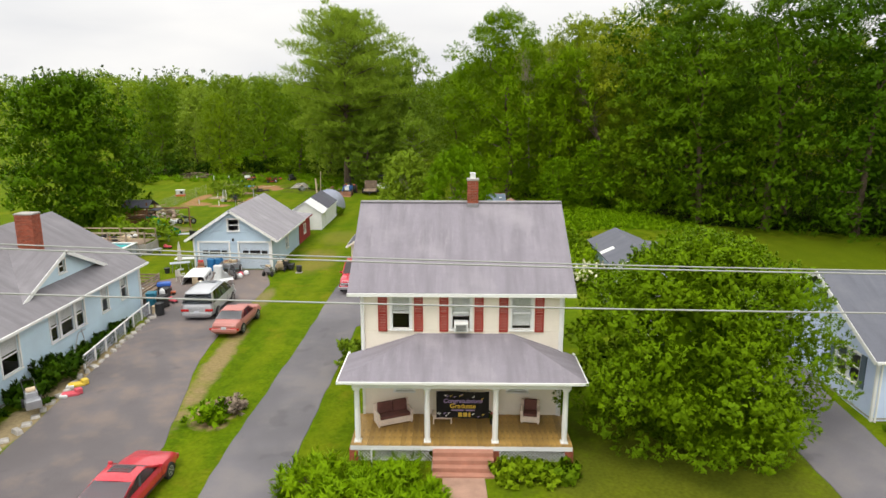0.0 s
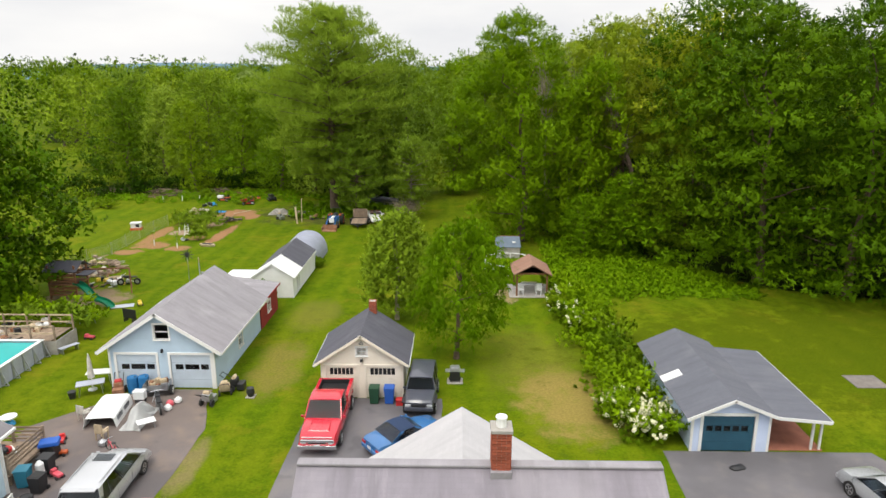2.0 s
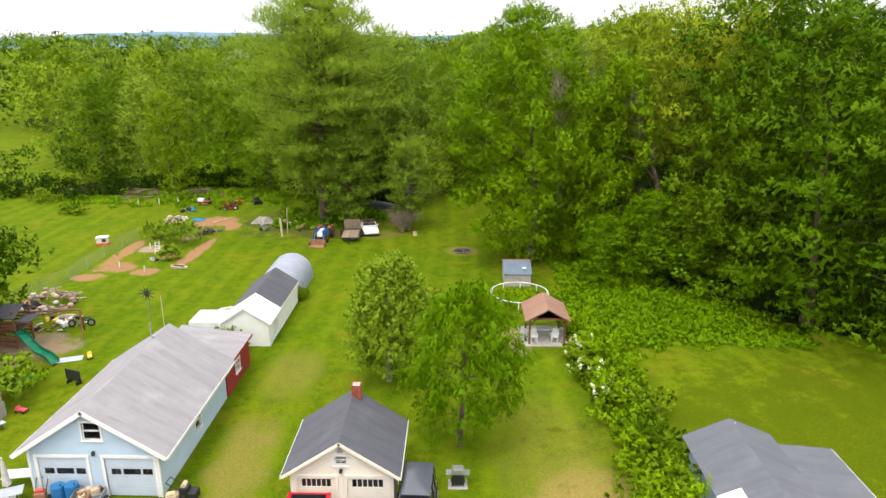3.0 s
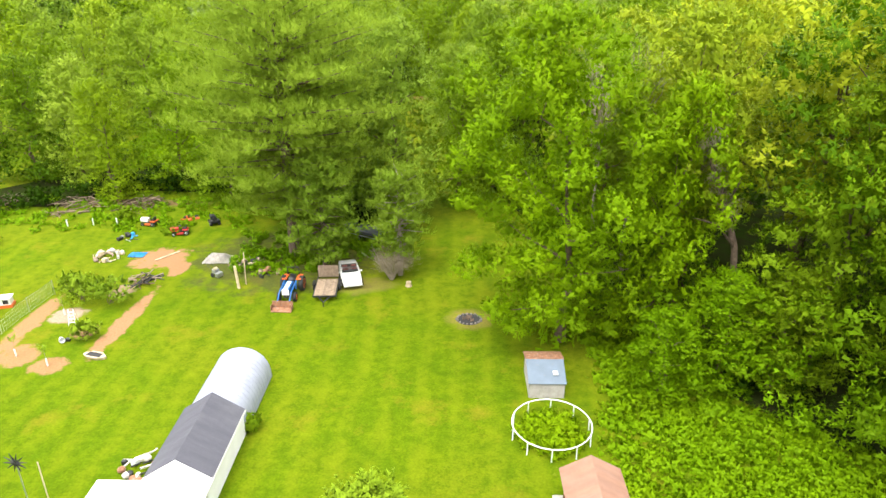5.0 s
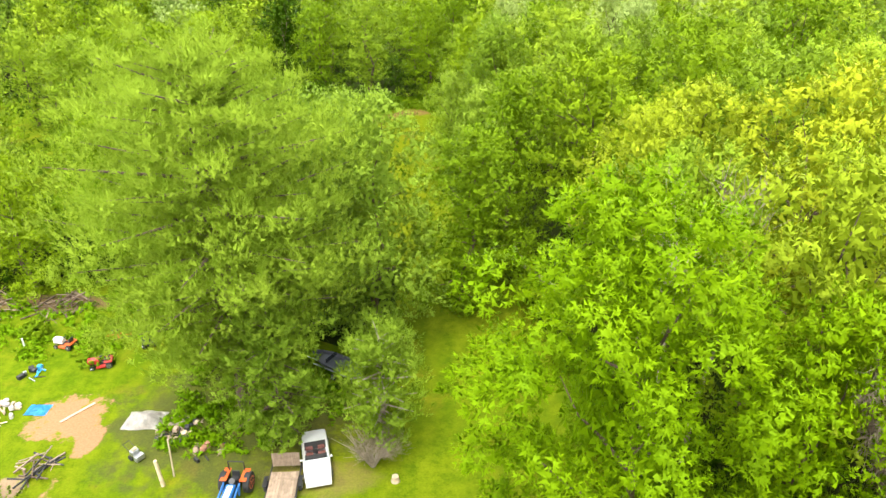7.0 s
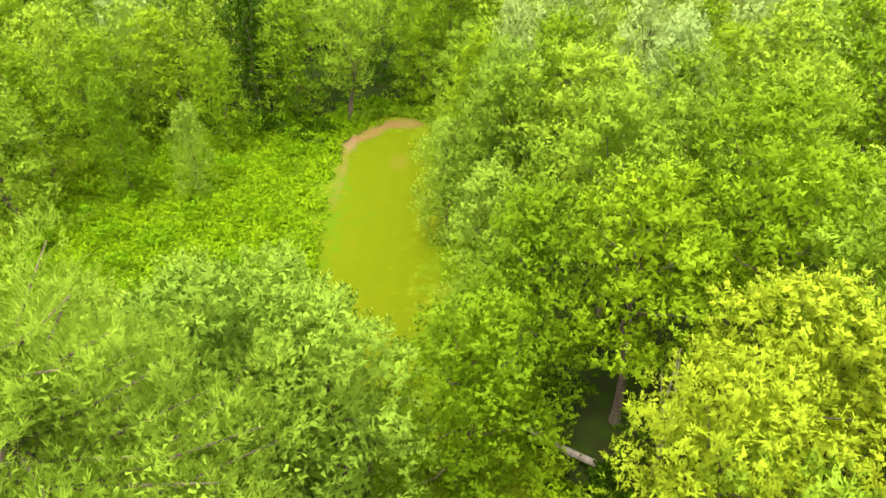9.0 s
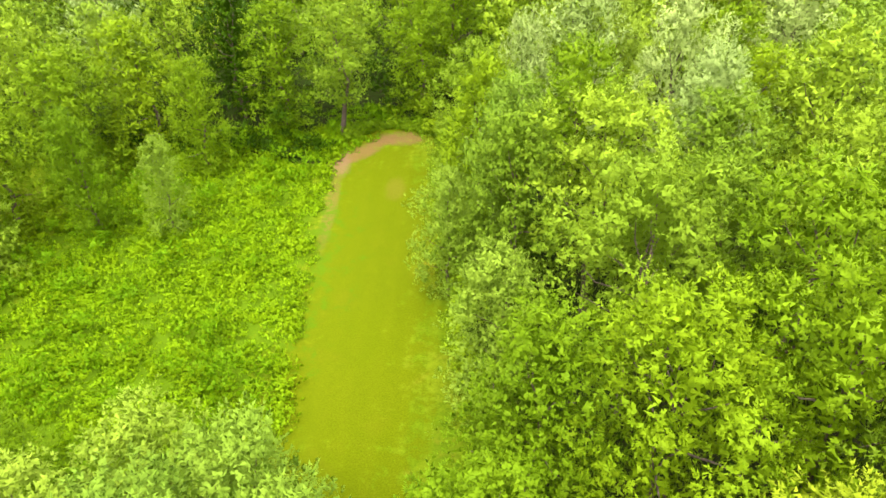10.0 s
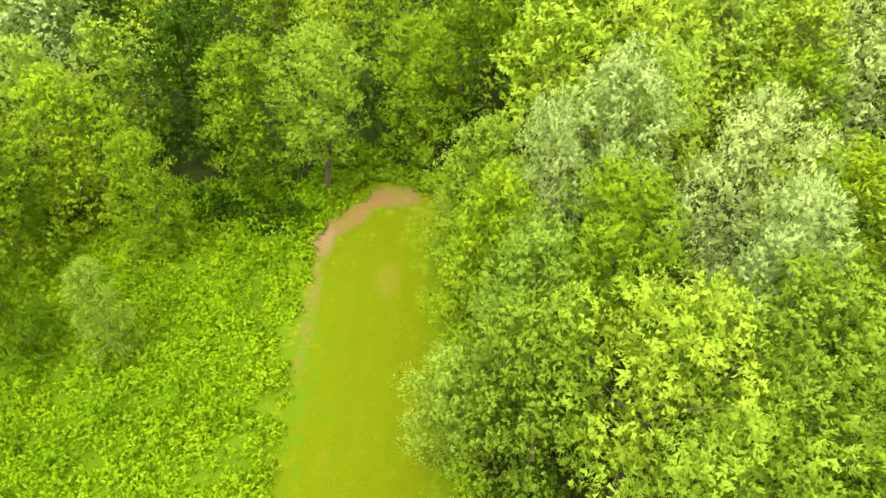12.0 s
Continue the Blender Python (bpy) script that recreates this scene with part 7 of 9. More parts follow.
def wheel(parent, x, y, r, w, rim=None):
    """Tyre with a recessed rim and spokes, on the car's side; x sign tells the side."""
    s = 1 if x > 0 else -1
    bm = B()
    m = pose(x, y, r, 0, 90, 0)
    lathe(bm, ((r * 0.62, -w / 2), (r * 0.93, -w / 2), (r, -w * 0.36), (r, w * 0.36), (r * 0.93, w / 2), (r * 0.62, w / 2)), 22)
    wh = part("wheel", bm, M_TYRE, parent, m=m)
    bm = B()
    lathe(bm, ((r * 0.60, s * w * 0.30), (r * 0.64, s * w * 0.50), (r * 0.56, s * w * 0.51), (r * 0.52, s * w * 0.40), (0.05, s * w * 0.42)), 18)
    bmesh.ops.recalc_face_normals(bm, faces=bm.faces[:])
    rm = part("rim", bm, rim or M_RIM, wh)
    bm = B()
    for i in range(5):
        a = 2 * math.pi * i / 5
        rod(bm, (0.04 * math.cos(a), 0.04 * math.sin(a), s * w * 0.46), (r * 0.58 * math.cos(a), r * 0.58 * math.sin(a), s * w * 0.46), 0.028, n=5)
    part("spoke", bm, rim or M_RIM, wh)


def car(name, label, x, y, rz, paint, L, W, deck, cabin, wheels, r=0.32, clear=0.2, roof_paint=None, tint=None, plate=True, z=0.0, doors=2, rear_lamp=(0.3, 0.16), posts=1, open_top=False, rim=None, top=0.78, back=0.2, screen=None, rear_glass=None):
    """A car: lofted body, pillars and roof over real glass, doors, lamps, bumpers, mirrors, wheels.
    deck: (y, height) along the hood, belt and tail from rear to front; cabin: rear base y, rear roof y, front roof y, front base y, roof height, base height."""
    c = thing(name, label, "car", x, y, z, rz)
    hw = W / 2
    yr, yf = deck[0][0], deck[-1][0]
    sec = []
    for i, (yy, zz) in enumerate(deck):
        e = min(1.0, 0.88 + 0.45 * min(yy - yr, yf - yy) / L * 2)
        lo = clear + (0.14 if i in (0, len(deck) - 1) else 0.0)
        sec.append((yy, hw * e, lo, zz))
    body = part("body", hull(sec, RING), paint, c, smooth=True)
    body.data.set_sharp_from_angle(angle=radians(38))
    by0, ty0, ty1, by1, zt, zb = cabin
    bw, tw = hw * 0.93, hw * top
    glass_m = tint or M_CARGLASS
    if not open_top:
        ln = ty1 - ty0
        arch = [(math.sin(a), math.cos(a)) for a in (radians(-78 + 13 * i) for i in range(13))]
        sec = [(ty0 - 0.07, tw * 0.94, zt - 0.12, zt - 0.06), (ty0 + 0.05, tw, zt - 0.11, zt - 0.02), (ty0 + ln * 0.3, tw, zt - 0.1, zt + 0.025), (ty0 + ln * 0.65, tw, zt - 0.1, zt + 0.025), (ty1 - 0.06, tw, zt - 0.11, zt - 0.01), (ty1 + 0.06, tw * 0.95, zt - 0.12, zt - 0.05)]
        rf = part("roof", hull(sec, [(a / 0.978, 0.35 + 0.65 * (b - 0.2) / 0.8) for a, b in arch] + [(0.96, 0), (-0.96, 0)]), roof_paint or paint, c, smooth=True)
        rf.data.set_sharp_from_angle(angle=radians(40))
    for s in (-1, 1):
        bm = B()
        rod(bm, (s * bw, by1, zb - 0.05), (s * tw * 0.97, ty1, zt - 0.07), 0.045, n=6)
        part("pillar", bm, paint, c)
        if not open_top:
            bm = B()
            slab(bm, [(s * (bw + 0.005), by0 - 0.03, zb - 0.05), (s * (bw + 0.005), by0 + back, zb - 0.05), (s * tw, ty0 + back * 0.8, zt - 0.07), (s * tw, ty0 - 0.04, zt - 0.07)][::s], 0.05)
            part("pillar", bm, paint, c)
            for i in range(posts):
                f = (i + 1) / (posts + 1)
                bp = B()
                rod(bp, (s * bw, by0 + (by1 - by0) * f, zb - 0.03), (s * tw, ty0 + (ty1 - ty0) * f, zt - 0.08), 0.028, n=5)
                part("side_post", bp, M_BLACK, c)
    bm = B()
    pane_of(bm, ((-bw, by1 + 0.01, zb - 0.05), (bw, by1 + 0.01, zb - 0.05), (tw * 0.95, ty1 + 0.02, zt - 0.06), (-tw * 0.95, ty1 + 0.02, zt - 0.06)))
    part("windscreen", bm, screen or M_SCREENGLASS, c)
    if not open_top:
        bm = B()
        pane_of(bm, ((bw, by0 - 0.04, zb + 0.02), (-bw, by0 - 0.04, zb + 0.02), (-tw * 0.95, ty0 - 0.05, zt - 0.08), (tw * 0.95, ty0 - 0.05, zt - 0.08)))
        part("rear_window", bm, rear_glass or glass_m, c)
        for s in (-1, 1):
            for i in range(posts + 1):
                f0, f1 = i / (posts + 1) + 0.02, (i + 1) / (posts + 1) - 0.02
                at = lambda f, up: (s * ((tw if up else bw) - 0.012), (ty0 + (ty1 - ty0) * f) if up else (by0 + (by1 - by0) * f), (zt - 0.08) if up else (zb - 0.02))
                bm = B()
                pane_of(bm, (at(f0, 0), at(f1, 0), at(f1, 1), at(f0, 1)))
                part("side_window", bm, glass_m, c)
    # cabin
    my = (by0 + by1) / 2
    up = 0.16 if open_top else 0.0
    part("interior", boxes((0, my, zb - 0.12 + up, 2 * bw - (0.3 if open_top else 0.1), abs(by1 - by0) - 0.2, 0.1)), M_DARK, c)
    for sx in (-0.36, 0.36):
        part("seat", boxes((sx * hw * 1.2, my + 0.25, zb - 0.1 + up, 0.48, 0.5, 0.14), (sx * hw * 1.2, my - 0.05, zb - 0.05 + up, 0.46, 0.14, min(0.5, zt - zb - 0.05)), bevel=0.03), M_CUSHION if open_top else M_DARK, c)
    # fittings
    zfr, zre = deck[-1][1], deck[0][1]
    part("front_bumper", boxes((0, yf + 0.02, clear + 0.12, W * 0.9, 0.16, 0.2), bevel=0.04), paint, c)
    part("rear_bumper", boxes((0, yr - 0.02, clear + 0.14, W * 0.9, 0.14, 0.2), bevel=0.04), paint, c)
    part("grille", boxes((0, yf + 0.015, zfr - 0.24, W * 0.42, 0.05, 0.13), *[(0, yf + 0.04, zfr - 0.22 + 0.035 * i, W * 0.4, 0.02, 0.012) for i in range(3)]), M_BLACK, c)
    for s in (-1, 1):
        part("headlight", boxes((s * hw * 0.68, yf + 0.005, zfr - 0.22, 0.3, 0.07, 0.13), bevel=0.02), M_LAMPCLEAR, c)
        part("taillight", boxes((s * hw * 0.74, yr - 0.005, zre - 0.26, rear_lamp[0], 0.06, rear_lamp[1]), bevel=0.015), M_LAMPRED, c)
        part("mirror", boxes((s * (hw + 0.06), by1 - 0.12, zb, 0.16, 0.09, 0.12), bevel=0.025), paint, c)
        bm = B()
        for i in range(doors + 1):
            yy = by0 + 0.1 + (by1 - by0 - 0.1) * i / doors
            box(bm, s * (hw + 0.001), yy, clear + 0.2, 0.008, 0.014, zb - clear - 0.3)
        part("door_seam", bm, M_BLACK, c)
        part("sill_trim", boxes((s * (hw + 0.003), 0, clear + 0.17, 0.02, L * 0.52, 0.06)), M_BLACK, c)
        for wy in wheels:
            bm = B()
            k = 14
            ctr = bm.verts.new((s * (hw * 0.985), wy, r))
            arc = [bm.verts.new((s * (hw * 1.003), wy + (r + 0.07) * math.cos(math.pi * i / k), max(clear, r) * 0 + r * 0.75 + (r + 0.06) * math.sin(math.pi * i / k))) for i in range(k + 1)]
            for i in range(k):
                bm.faces.new((ctr, arc[i], arc[i + 1]))
            bmesh.ops.solidify(bm, geom=bm.faces[:], thickness=0.01)
            part("wheel_arch", bm, M_BLACK, c)
            wheel(c, s * (hw - 0.075), wy, r, 0.2, rim)
    if plate:
        part("number_plate", boxes((0, yr - 0.045 - (0.05 if name != "pickup_truck" else 0.05), clear + 0.32, 0.3, 0.015, 0.15)), M_PLATE, c)
    return c


P_SILVER = car_paint("silver_paint", (0.47, 0.48, 0.5), 0.28, metal=0.35)
P_FADED = car_paint("faded_red_paint", (0.43, 0.165, 0.14), 0.5, dirt=(0.64, 0.42, 0.37), coat=0.1)
P_RED = car_paint("red_paint", (0.50, 0.02, 0.035), 0.28)
P_TRUCK = car_paint("truck_red_paint", (0.50, 0.012, 0.03), 0.25)
P_DARK = car_paint("graphite_paint", (0.06, 0.065, 0.085), 0.35)
P_BLUE = car_paint("blue_paint", (0.03, 0.13, 0.33), 0.25)
P_NAVY = car_paint("navy_cloth", (0.012, 0.03, 0.08), 0.8, coat=0)
P_WHITE = car_paint("white_paint", (0.72, 0.72, 0.70), 0.35, dirt=(0.5, 0.46, 0.4))

van = car("minivan", "silver minivan parked on a grey driveway", -14.3, 36.45, 2, P_SILVER, 5.1, 1.98,
          ((-2.55, 0.86), (-2.5, 0.98), (-2.3, 1.06), (-1.4, 1.07), (0.6, 1.04), (1.3, 1.0), (1.9, 0.92), (2.35, 0.80), (2.52, 0.66)), (-2.4, -2.05, 0.5, 1.62, 1.74, 1.04), (-1.62, 1.48), 0.34, posts=3, doors=3, rear_lamp=(0.46, 0.15), top=0.8, back=0.3)
part("roof_rail", rods(((-0.68, -1.8, 1.76), (-0.68, 0.2, 1.76), 0.018), ((0.68, -1.8, 1.76), (0.68, 0.2, 1.76), 0.018)), M_METAL, van)
part("sunroof", boxes((0, 0.05, 1.765, 0.8, 0.55, 0.012)), M_CARGLASS, van)
part("spoiler", boxes((0, -2.17, 1.62, 1.4, 0.3, 0.05), bevel=0.02), P_SILVER, van)
car("sedan", "old faded red coupe parked half on grass", -11.5, 33.1, -2, P_FADED, 4.25, 1.62,
    ((-2.12, 0.70), (-2.02, 0.82), (-1.3, 0.88), (0.65, 0.88), (1.4, 0.83), (1.95, 0.76), (2.12, 0.62)), (-1.4, -0.75, 0.18, 0.84, 1.28, 0.88), (-1.28, 1.32), 0.31, posts=1, doors=1, rear_lamp=(0.5, 0.13), rim=M_METAL, rear_glass=M_PALEGLASS, back=0.3)
sp = car("sports_car", "red sports hatchback parked at a driveway's edge", -9.96, 16.1, -3, P_RED, 4.4, 1.75,
         ((-2.2, 0.74), (-2.0, 0.88), (-1.2, 0.92), (0.5, 0.90), (1.3, 0.82), (2.0, 0.72), (2.2, 0.58)), (-1.95, -0.75, 0.1, 0.78, 1.26, 0.90), (-1.3, 1.38), 0.31, posts=1, doors=1, z=ground_z(16.1), rear_glass=M_PALEGLASS, back=0.3)
part("sunroof", boxes((0, -0.2, 1.275, 0.8, 0.45, 0.014)), M_CARGLASS, sp)


def pickup():
    c = car("pickup_truck", "red pickup truck with an open black bed before a garage", -5.6, 42.5, 180, P_TRUCK, 5.75, 2.02,
            ((-2.87, 1.02), (-2.8, 1.08), (-1.0, 1.10), (0.9, 1.12), (1.3, 1.12), (2.5, 1.05), (2.85, 0.88)), (-0.75, -0.6, 0.5, 1.25, 1.88, 1.12), (-1.85, 1.85), 0.39, 0.33, posts=1, doors=2, rear_lamp=(0.2, 0.4), plate=False, top=0.82)
    part("bed_floor", boxes((0, -1.8, 1.085, 1.56, 1.9, 0.03)), M_BLACK, c, "black bed liner")
    for s in (-1, 1):
        part("bed_side", boxes((s * 0.88, -1.8, 1.08, 0.18, 2.1, 0.32), bevel=0.02), P_TRUCK, c)
        part("bed_liner", boxes((s * 0.775, -1.8, 1.1, 0.025, 1.94, 0.26)), M_BLACK, c)
    part("tailgate", boxes((0, -2.8, 1.08, 1.6, 0.1, 0.3), bevel=0.02), P_TRUCK, c)
    part("bed_liner", boxes((0, -2.735, 1.1, 1.53, 0.025, 0.26)), M_BLACK, c)
    part("bulkhead", boxes((0, -0.82, 1.08, 1.6, 0.06, 0.3)), M_BLACK, c)
    part("grille_bar", boxes((0, 2.9, 0.74, 1.62, 0.06, 0.12), (0, 2.9, 0.98, 1.5, 0.05, 0.04), (0, 2.9, 0.62, 1.5, 0.05, 0.04), bevel=0.015), M_CHROME, c, "broad chrome grille")
    part("bumper_bar", boxes((0, 2.95, 0.4, 1.9, 0.12, 0.2), bevel=0.03), M_CHROME, c, "chrome front bumper")
    part("hood_bulge", boxes((0, 1.9, 1.06, 1.1, 1.1, 0.06, 0, 0.85), bevel=0.02), P_TRUCK, c)
    part("number_plate", boxes((0, 2.99, 0.5, 0.3, 0.015, 0.15)), M_PLATE, c)


pickup()
jeep = car("off_roader", "boxy dark grey off-road vehicle beside a garage", -0.78, 45.3, 178, P_DARK, 4.0, 1.72,
           ((-1.95, 1.02), (-1.9, 1.08), (0.4, 1.08), (0.7, 1.08), (1.85, 1.02), (1.95, 0.92)), (-1.9, -1.85, 0.45, 0.66, 1.82, 1.06), (-1.25, 1.3), 0.39, 0.36, posts=2, doors=2, rear_lamp=(0.16, 0.22))
part("spare_wheel", rods(((0, -2.0, 0.95), (0, -2.18, 0.95), 0.36, 0.36, 18)), M_TYRE, jeep)
part("fender", boxes((-0.8, 1.3, 0.82, 0.3, 1.0, 0.06), (0.8, 1.3, 0.82, 0.3, 1.0, 0.06), bevel=0.02), M_BLACK, jeep)
car("convertible", "blue convertible with dark soft top on asphalt", -1.35, 40.75, -52, P_BLUE, 4.1, 1.72,
    ((-2.05, 0.78), (-1.9, 0.90), (-1.2, 0.94), (0.5, 0.94), (1.2, 0.88), (1.85, 0.76), (2.05, 0.6)), (-1.3, -0.65, 0.1, 0.75, 1.32, 0.93), (-1.25, 1.3), 0.31, roof_paint=P_NAVY, posts=1, doors=1)
car("hatchback_suv", "silver compact sport utility vehicle on a dark pad", 19.6, 35.65, 8, P_SILVER, 4.5, 1.82,
    ((-2.25, 0.86), (-2.2, 1.0), (-2.0, 1.08), (-1.2, 1.1), (0.6, 1.06), (1.2, 1.02), (1.9, 0.94), (2.15, 0.86), (2.27, 0.7)), (-2.1, -1.75, 0.3, 1.25, 1.66, 1.06), (-1.32, 1.32), 0.36, posts=2, doors=2, rear_lamp=(0.2, 0.5), top=0.8, back=0.3)
car("sports_car", "old white open sports car parked on a back lawn", -9.1, 93.8, 195, P_WHITE, 4.7, 1.82,
    ((-2.35, 0.74), (-2.2, 0.86), (-1.1, 0.88), (0.4, 0.86), (1.2, 0.80), (2.1, 0.70), (2.35, 0.52)), (-1.1, -0.8, -0.1, 0.65, 1.18, 0.86), (-1.4, 1.4), 0.31, posts=0, doors=1, open_top=True)


def boat():
    b = thing("motorboat", "small dark grey motorboat on a trailer under trees", "boat", -9.3, 103.6, 0, 60)
    sec = ((-2.3, 0.85, 0.5, 1.05), (-1, 0.9, 0.45, 1.08), (0.8, 0.85, 0.45, 1.14), (1.8, 0.5, 0.6, 1.2), (2.4, 0.08, 0.95, 1.28))
    part("hull", hull(sec, ((-0.3, 0), (-0.9, 0.5), (-1, 1), (-0.85, 1.0), (-0.78, 0.62), (0.78, 0.62), (0.85, 1), (1, 1), (0.9, 0.5), (0.3, 0))), P_DARK, b)
    part("windscreen", boxes((0, 0.5, 1.1, 1.3, 0.03, 0.35)), M_CARGLASS, b)
    part("trailer", boxes((-0.5, 0, 0.35, 0.08, 4, 0.08), (0.5, 0, 0.35, 0.08, 4, 0.08), (0, 3.0, 0.35, 0.08, 2.2, 0.08)), M_GALV, b)
    for s in (-1, 1):
        wheel(b, s * 0.95, -0.4, 0.28, 0.18)


boat()


def tractor():
    t = thing("tractor", "blue farm tractor with a front loader and rusty bucket", "tractor", -13.75, 90.6, 0, 178)
    blue = car_paint("tractor_blue", (0.02, 0.12, 0.36), 0.45, dirt=(0.2, 0.2, 0.22), coat=0.1)
    part("hood", boxes((0, 0.75, 0.75, 0.6, 1.6, 0.5), bevel=0.05), blue, t)
    part("nose", boxes((0, 1.6, 0.72, 0.6, 0.12, 0.5), bevel=0.03), M_WHITE, t)
    part("hood_stripe", boxes((0, 0.8, 1.25, 0.34, 1.4, 0.015)), M_WHITE, t, "white hood panel")
    part("chassis", boxes((0, 0.2, 0.45, 0.42, 2.9, 0.32)), M_BLACK, t)
    part("seat", boxes((0, -0.75, 1.0, 0.5, 0.45, 0.1), (0, -0.98, 1.05, 0.5, 0.1, 0.4), bevel=0.03), M_BLACK, t)
    part("fender", boxes((-0.62, -0.85, 1.2, 0.42, 1.1, 0.06), (0.62, -0.85, 1.2, 0.42, 1.1, 0.06), bevel=0.02), M_ORANGE, t)
    part("steering_wheel", rods(((0, -0.22, 1.32), (0, -0.2, 1.35), 0.2, 0.2, 12)), M_BLACK, t)
    part("roll_bar", rods(((-0.5, -1.2, 0.8), (-0.5, -1.2, 2.0), 0.04), ((0.5, -1.2, 0.8), (0.5, -1.2, 2.0), 0.04), ((-0.5, -1.2, 2.0), (0.5, -1.2, 2.0), 0.04)), M_BLACK, t)
    for s in (-1, 1):
        wheel(t, s * 0.78, -0.85, 0.66, 0.4, M_ORANGE)
        wheel(t, s * 0.68, 1.25, 0.4, 0.25, M_ORANGE)
        part("loader_arm", rods(((s * 0.5, -0.1, 1.25), (s * 0.5, 1.6, 1.0), 0.06), ((s * 0.5, 1.6, 1.0), (s * 0.5, 2.6, 0.35), 0.06), ((s * 0.5, 0.2, 0.6), (s * 0.5, -0.1, 1.3), 0.06)), blue, t)
    bk = B()
    slab(bk, ((-0.85, 2.65, 0.12), (0.85, 2.65, 0.12), (0.85, 3.35, 0.05), (-0.85, 3.35, 0.05)), 0.04)
    box(bk, 0, 2.65, 0.08, 1.7, 0.05, 0.62)
    for s in (-1, 1):
        box(bk, s * 0.85, 2.95, 0.08, 0.04, 0.6, 0.4)
    part("bucket", bk, M_RUST, t, "rusty loader bucket")


tractor()


def utility_trailer():
    t = thing("utility_trailer", "flat wooden-decked utility trailer on grass", "trailer", -10.75, 91.2, 0, 4)
    part("frame", boxes((-0.95, 0, 0.42, 0.08, 3.9, 0.12), (0.95, 0, 0.42, 0.08, 3.9, 0.12), (0, -1.95, 0.42, 1.9, 0.08, 0.12), (0, 1.95, 0.42, 1.9, 0.08, 0.12)), M_BLACK, t)
    for i in range(10):
        part("plank", boxes((-0.81 + i * 0.18, -0.35, 0.54, 0.165, 3.1, 0.04)), M_WOOD, t)
    ramp = part("ramp", boxes((0, 1.75, 0.56, 1.8, 0.05, 1.1)), M_WOOD, t, "weathered tail ramp standing up")
    for i in range(9):
        part("slat", boxes((-0.8 + 0.2 * i, 1.71, 0.56, 0.05, 0.03, 1.1)), M_WOOD, ramp)
    part("drawbar", rods(((-0.5, -1.9, 0.45), (0, -2.9, 0.42), 0.05), ((0.5, -1.9, 0.45), (0, -2.9, 0.42), 0.05), ((0, -2.9, 0.02), (0, -2.9, 0.45), 0.04)), M_BLACK, t)
    for s in (-1, 1):
        wheel(t, s * 1.1, 0.25, 0.34, 0.2)
        part("mudguard", boxes((s * 1.1, 0.25, 0.72, 0.26, 0.9, 0.03)), M_BLACK, t)


utility_trailer()


def mower(x, y, rz, paint, label, white_hood=False):
    t = thing("riding_mower", label, "lawn mower", x, y, 0, rz)
    part("hood", boxes((0, 0.5, 0.42, 0.5, 0.85, 0.4), bevel=0.05), M_WHITE if white_hood else paint, t)
    part("deck", boxes((0, -0.05, 0.14, 1.05, 0.8, 0.16), bevel=0.04), paint, t)
    part("chassis", boxes((0, 0, 0.3, 0.4, 1.7, 0.14)), M_BLACK, t)
    part("seat", boxes((0, -0.5, 0.62, 0.45, 0.4, 0.09), (0, -0.7, 0.66, 0.45, 0.08, 0.35), bevel=0.03), M_BLACK, t)
    part("fender", boxes((0, -0.58, 0.52, 0.95, 0.62, 0.08), bevel=0.03), paint, t)
    part("steering_wheel", rods(((0, -0.1, 0.8), (0, -0.1, 0.98), 0.02), ((0, -0.1, 0.97), (0, -0.09, 1.0), 0.17, 0.17, 12)), M_BLACK, t)
    for s in (-1, 1):
        wheel(t, s * 0.45, -0.6, 0.25, 0.22)
        wheel(t, s * 0.4, 0.65, 0.18, 0.15)


mower(-28.5, 104.0, 110, car_paint("mower_red", (0.42, 0.02, 0.015), 0.45), "red riding lawn mower on rough grass")
mower(-32.8, 106.6, 80, M_ORANGE, "orange riding lawn mower with a white hood", True)
mower(-26.0, 107.2, 30, M_BLACK, "dark derelict riding mower in weeds")


# ---- porch ----
def wicker_seat(x, y, rz, wide, label, name, cushions):
    s = thing(name, label, "sofa" if cushions > 1 else "chair", x, y, 0.275, rz)
    part("frame", boxes((0, 0, 0.06, wide, 0.62, 0.26), bevel=0.03), M_WICKER, s)
    part("back", boxes((0, 0.28, 0.3, wide, 0.1, 0.52), bevel=0.04), M_WICKER, s)
    for k in (-1, 1):
        part("arm", boxes((k * (wide / 2 - 0.05), 0, 0.3, 0.11, 0.62, 0.26), bevel=0.04), M_WICKER, s)
        for ly in (-0.26, 0.26):
            part("leg", boxes((k * (wide / 2 - 0.06), ly, 0, 0.06, 0.06, 0.08)), M_WICKER, s)
    cw = (wide - 0.24) / cushions
    for i in range(cushions):
        cx = -wide / 2 + 0.12 + cw * (i + 0.5)
        part("back_cushion", boxes((cx, 0.17, 0.42, cw - 0.02, 0.16, 0.46), bevel=0.05), M_CUSHION, s)
    part("seat_cushion", boxes((0, -0.06, 0.32, wide - 0.24, 0.5, 0.12), bevel=0.04), M_CUSHION, s)


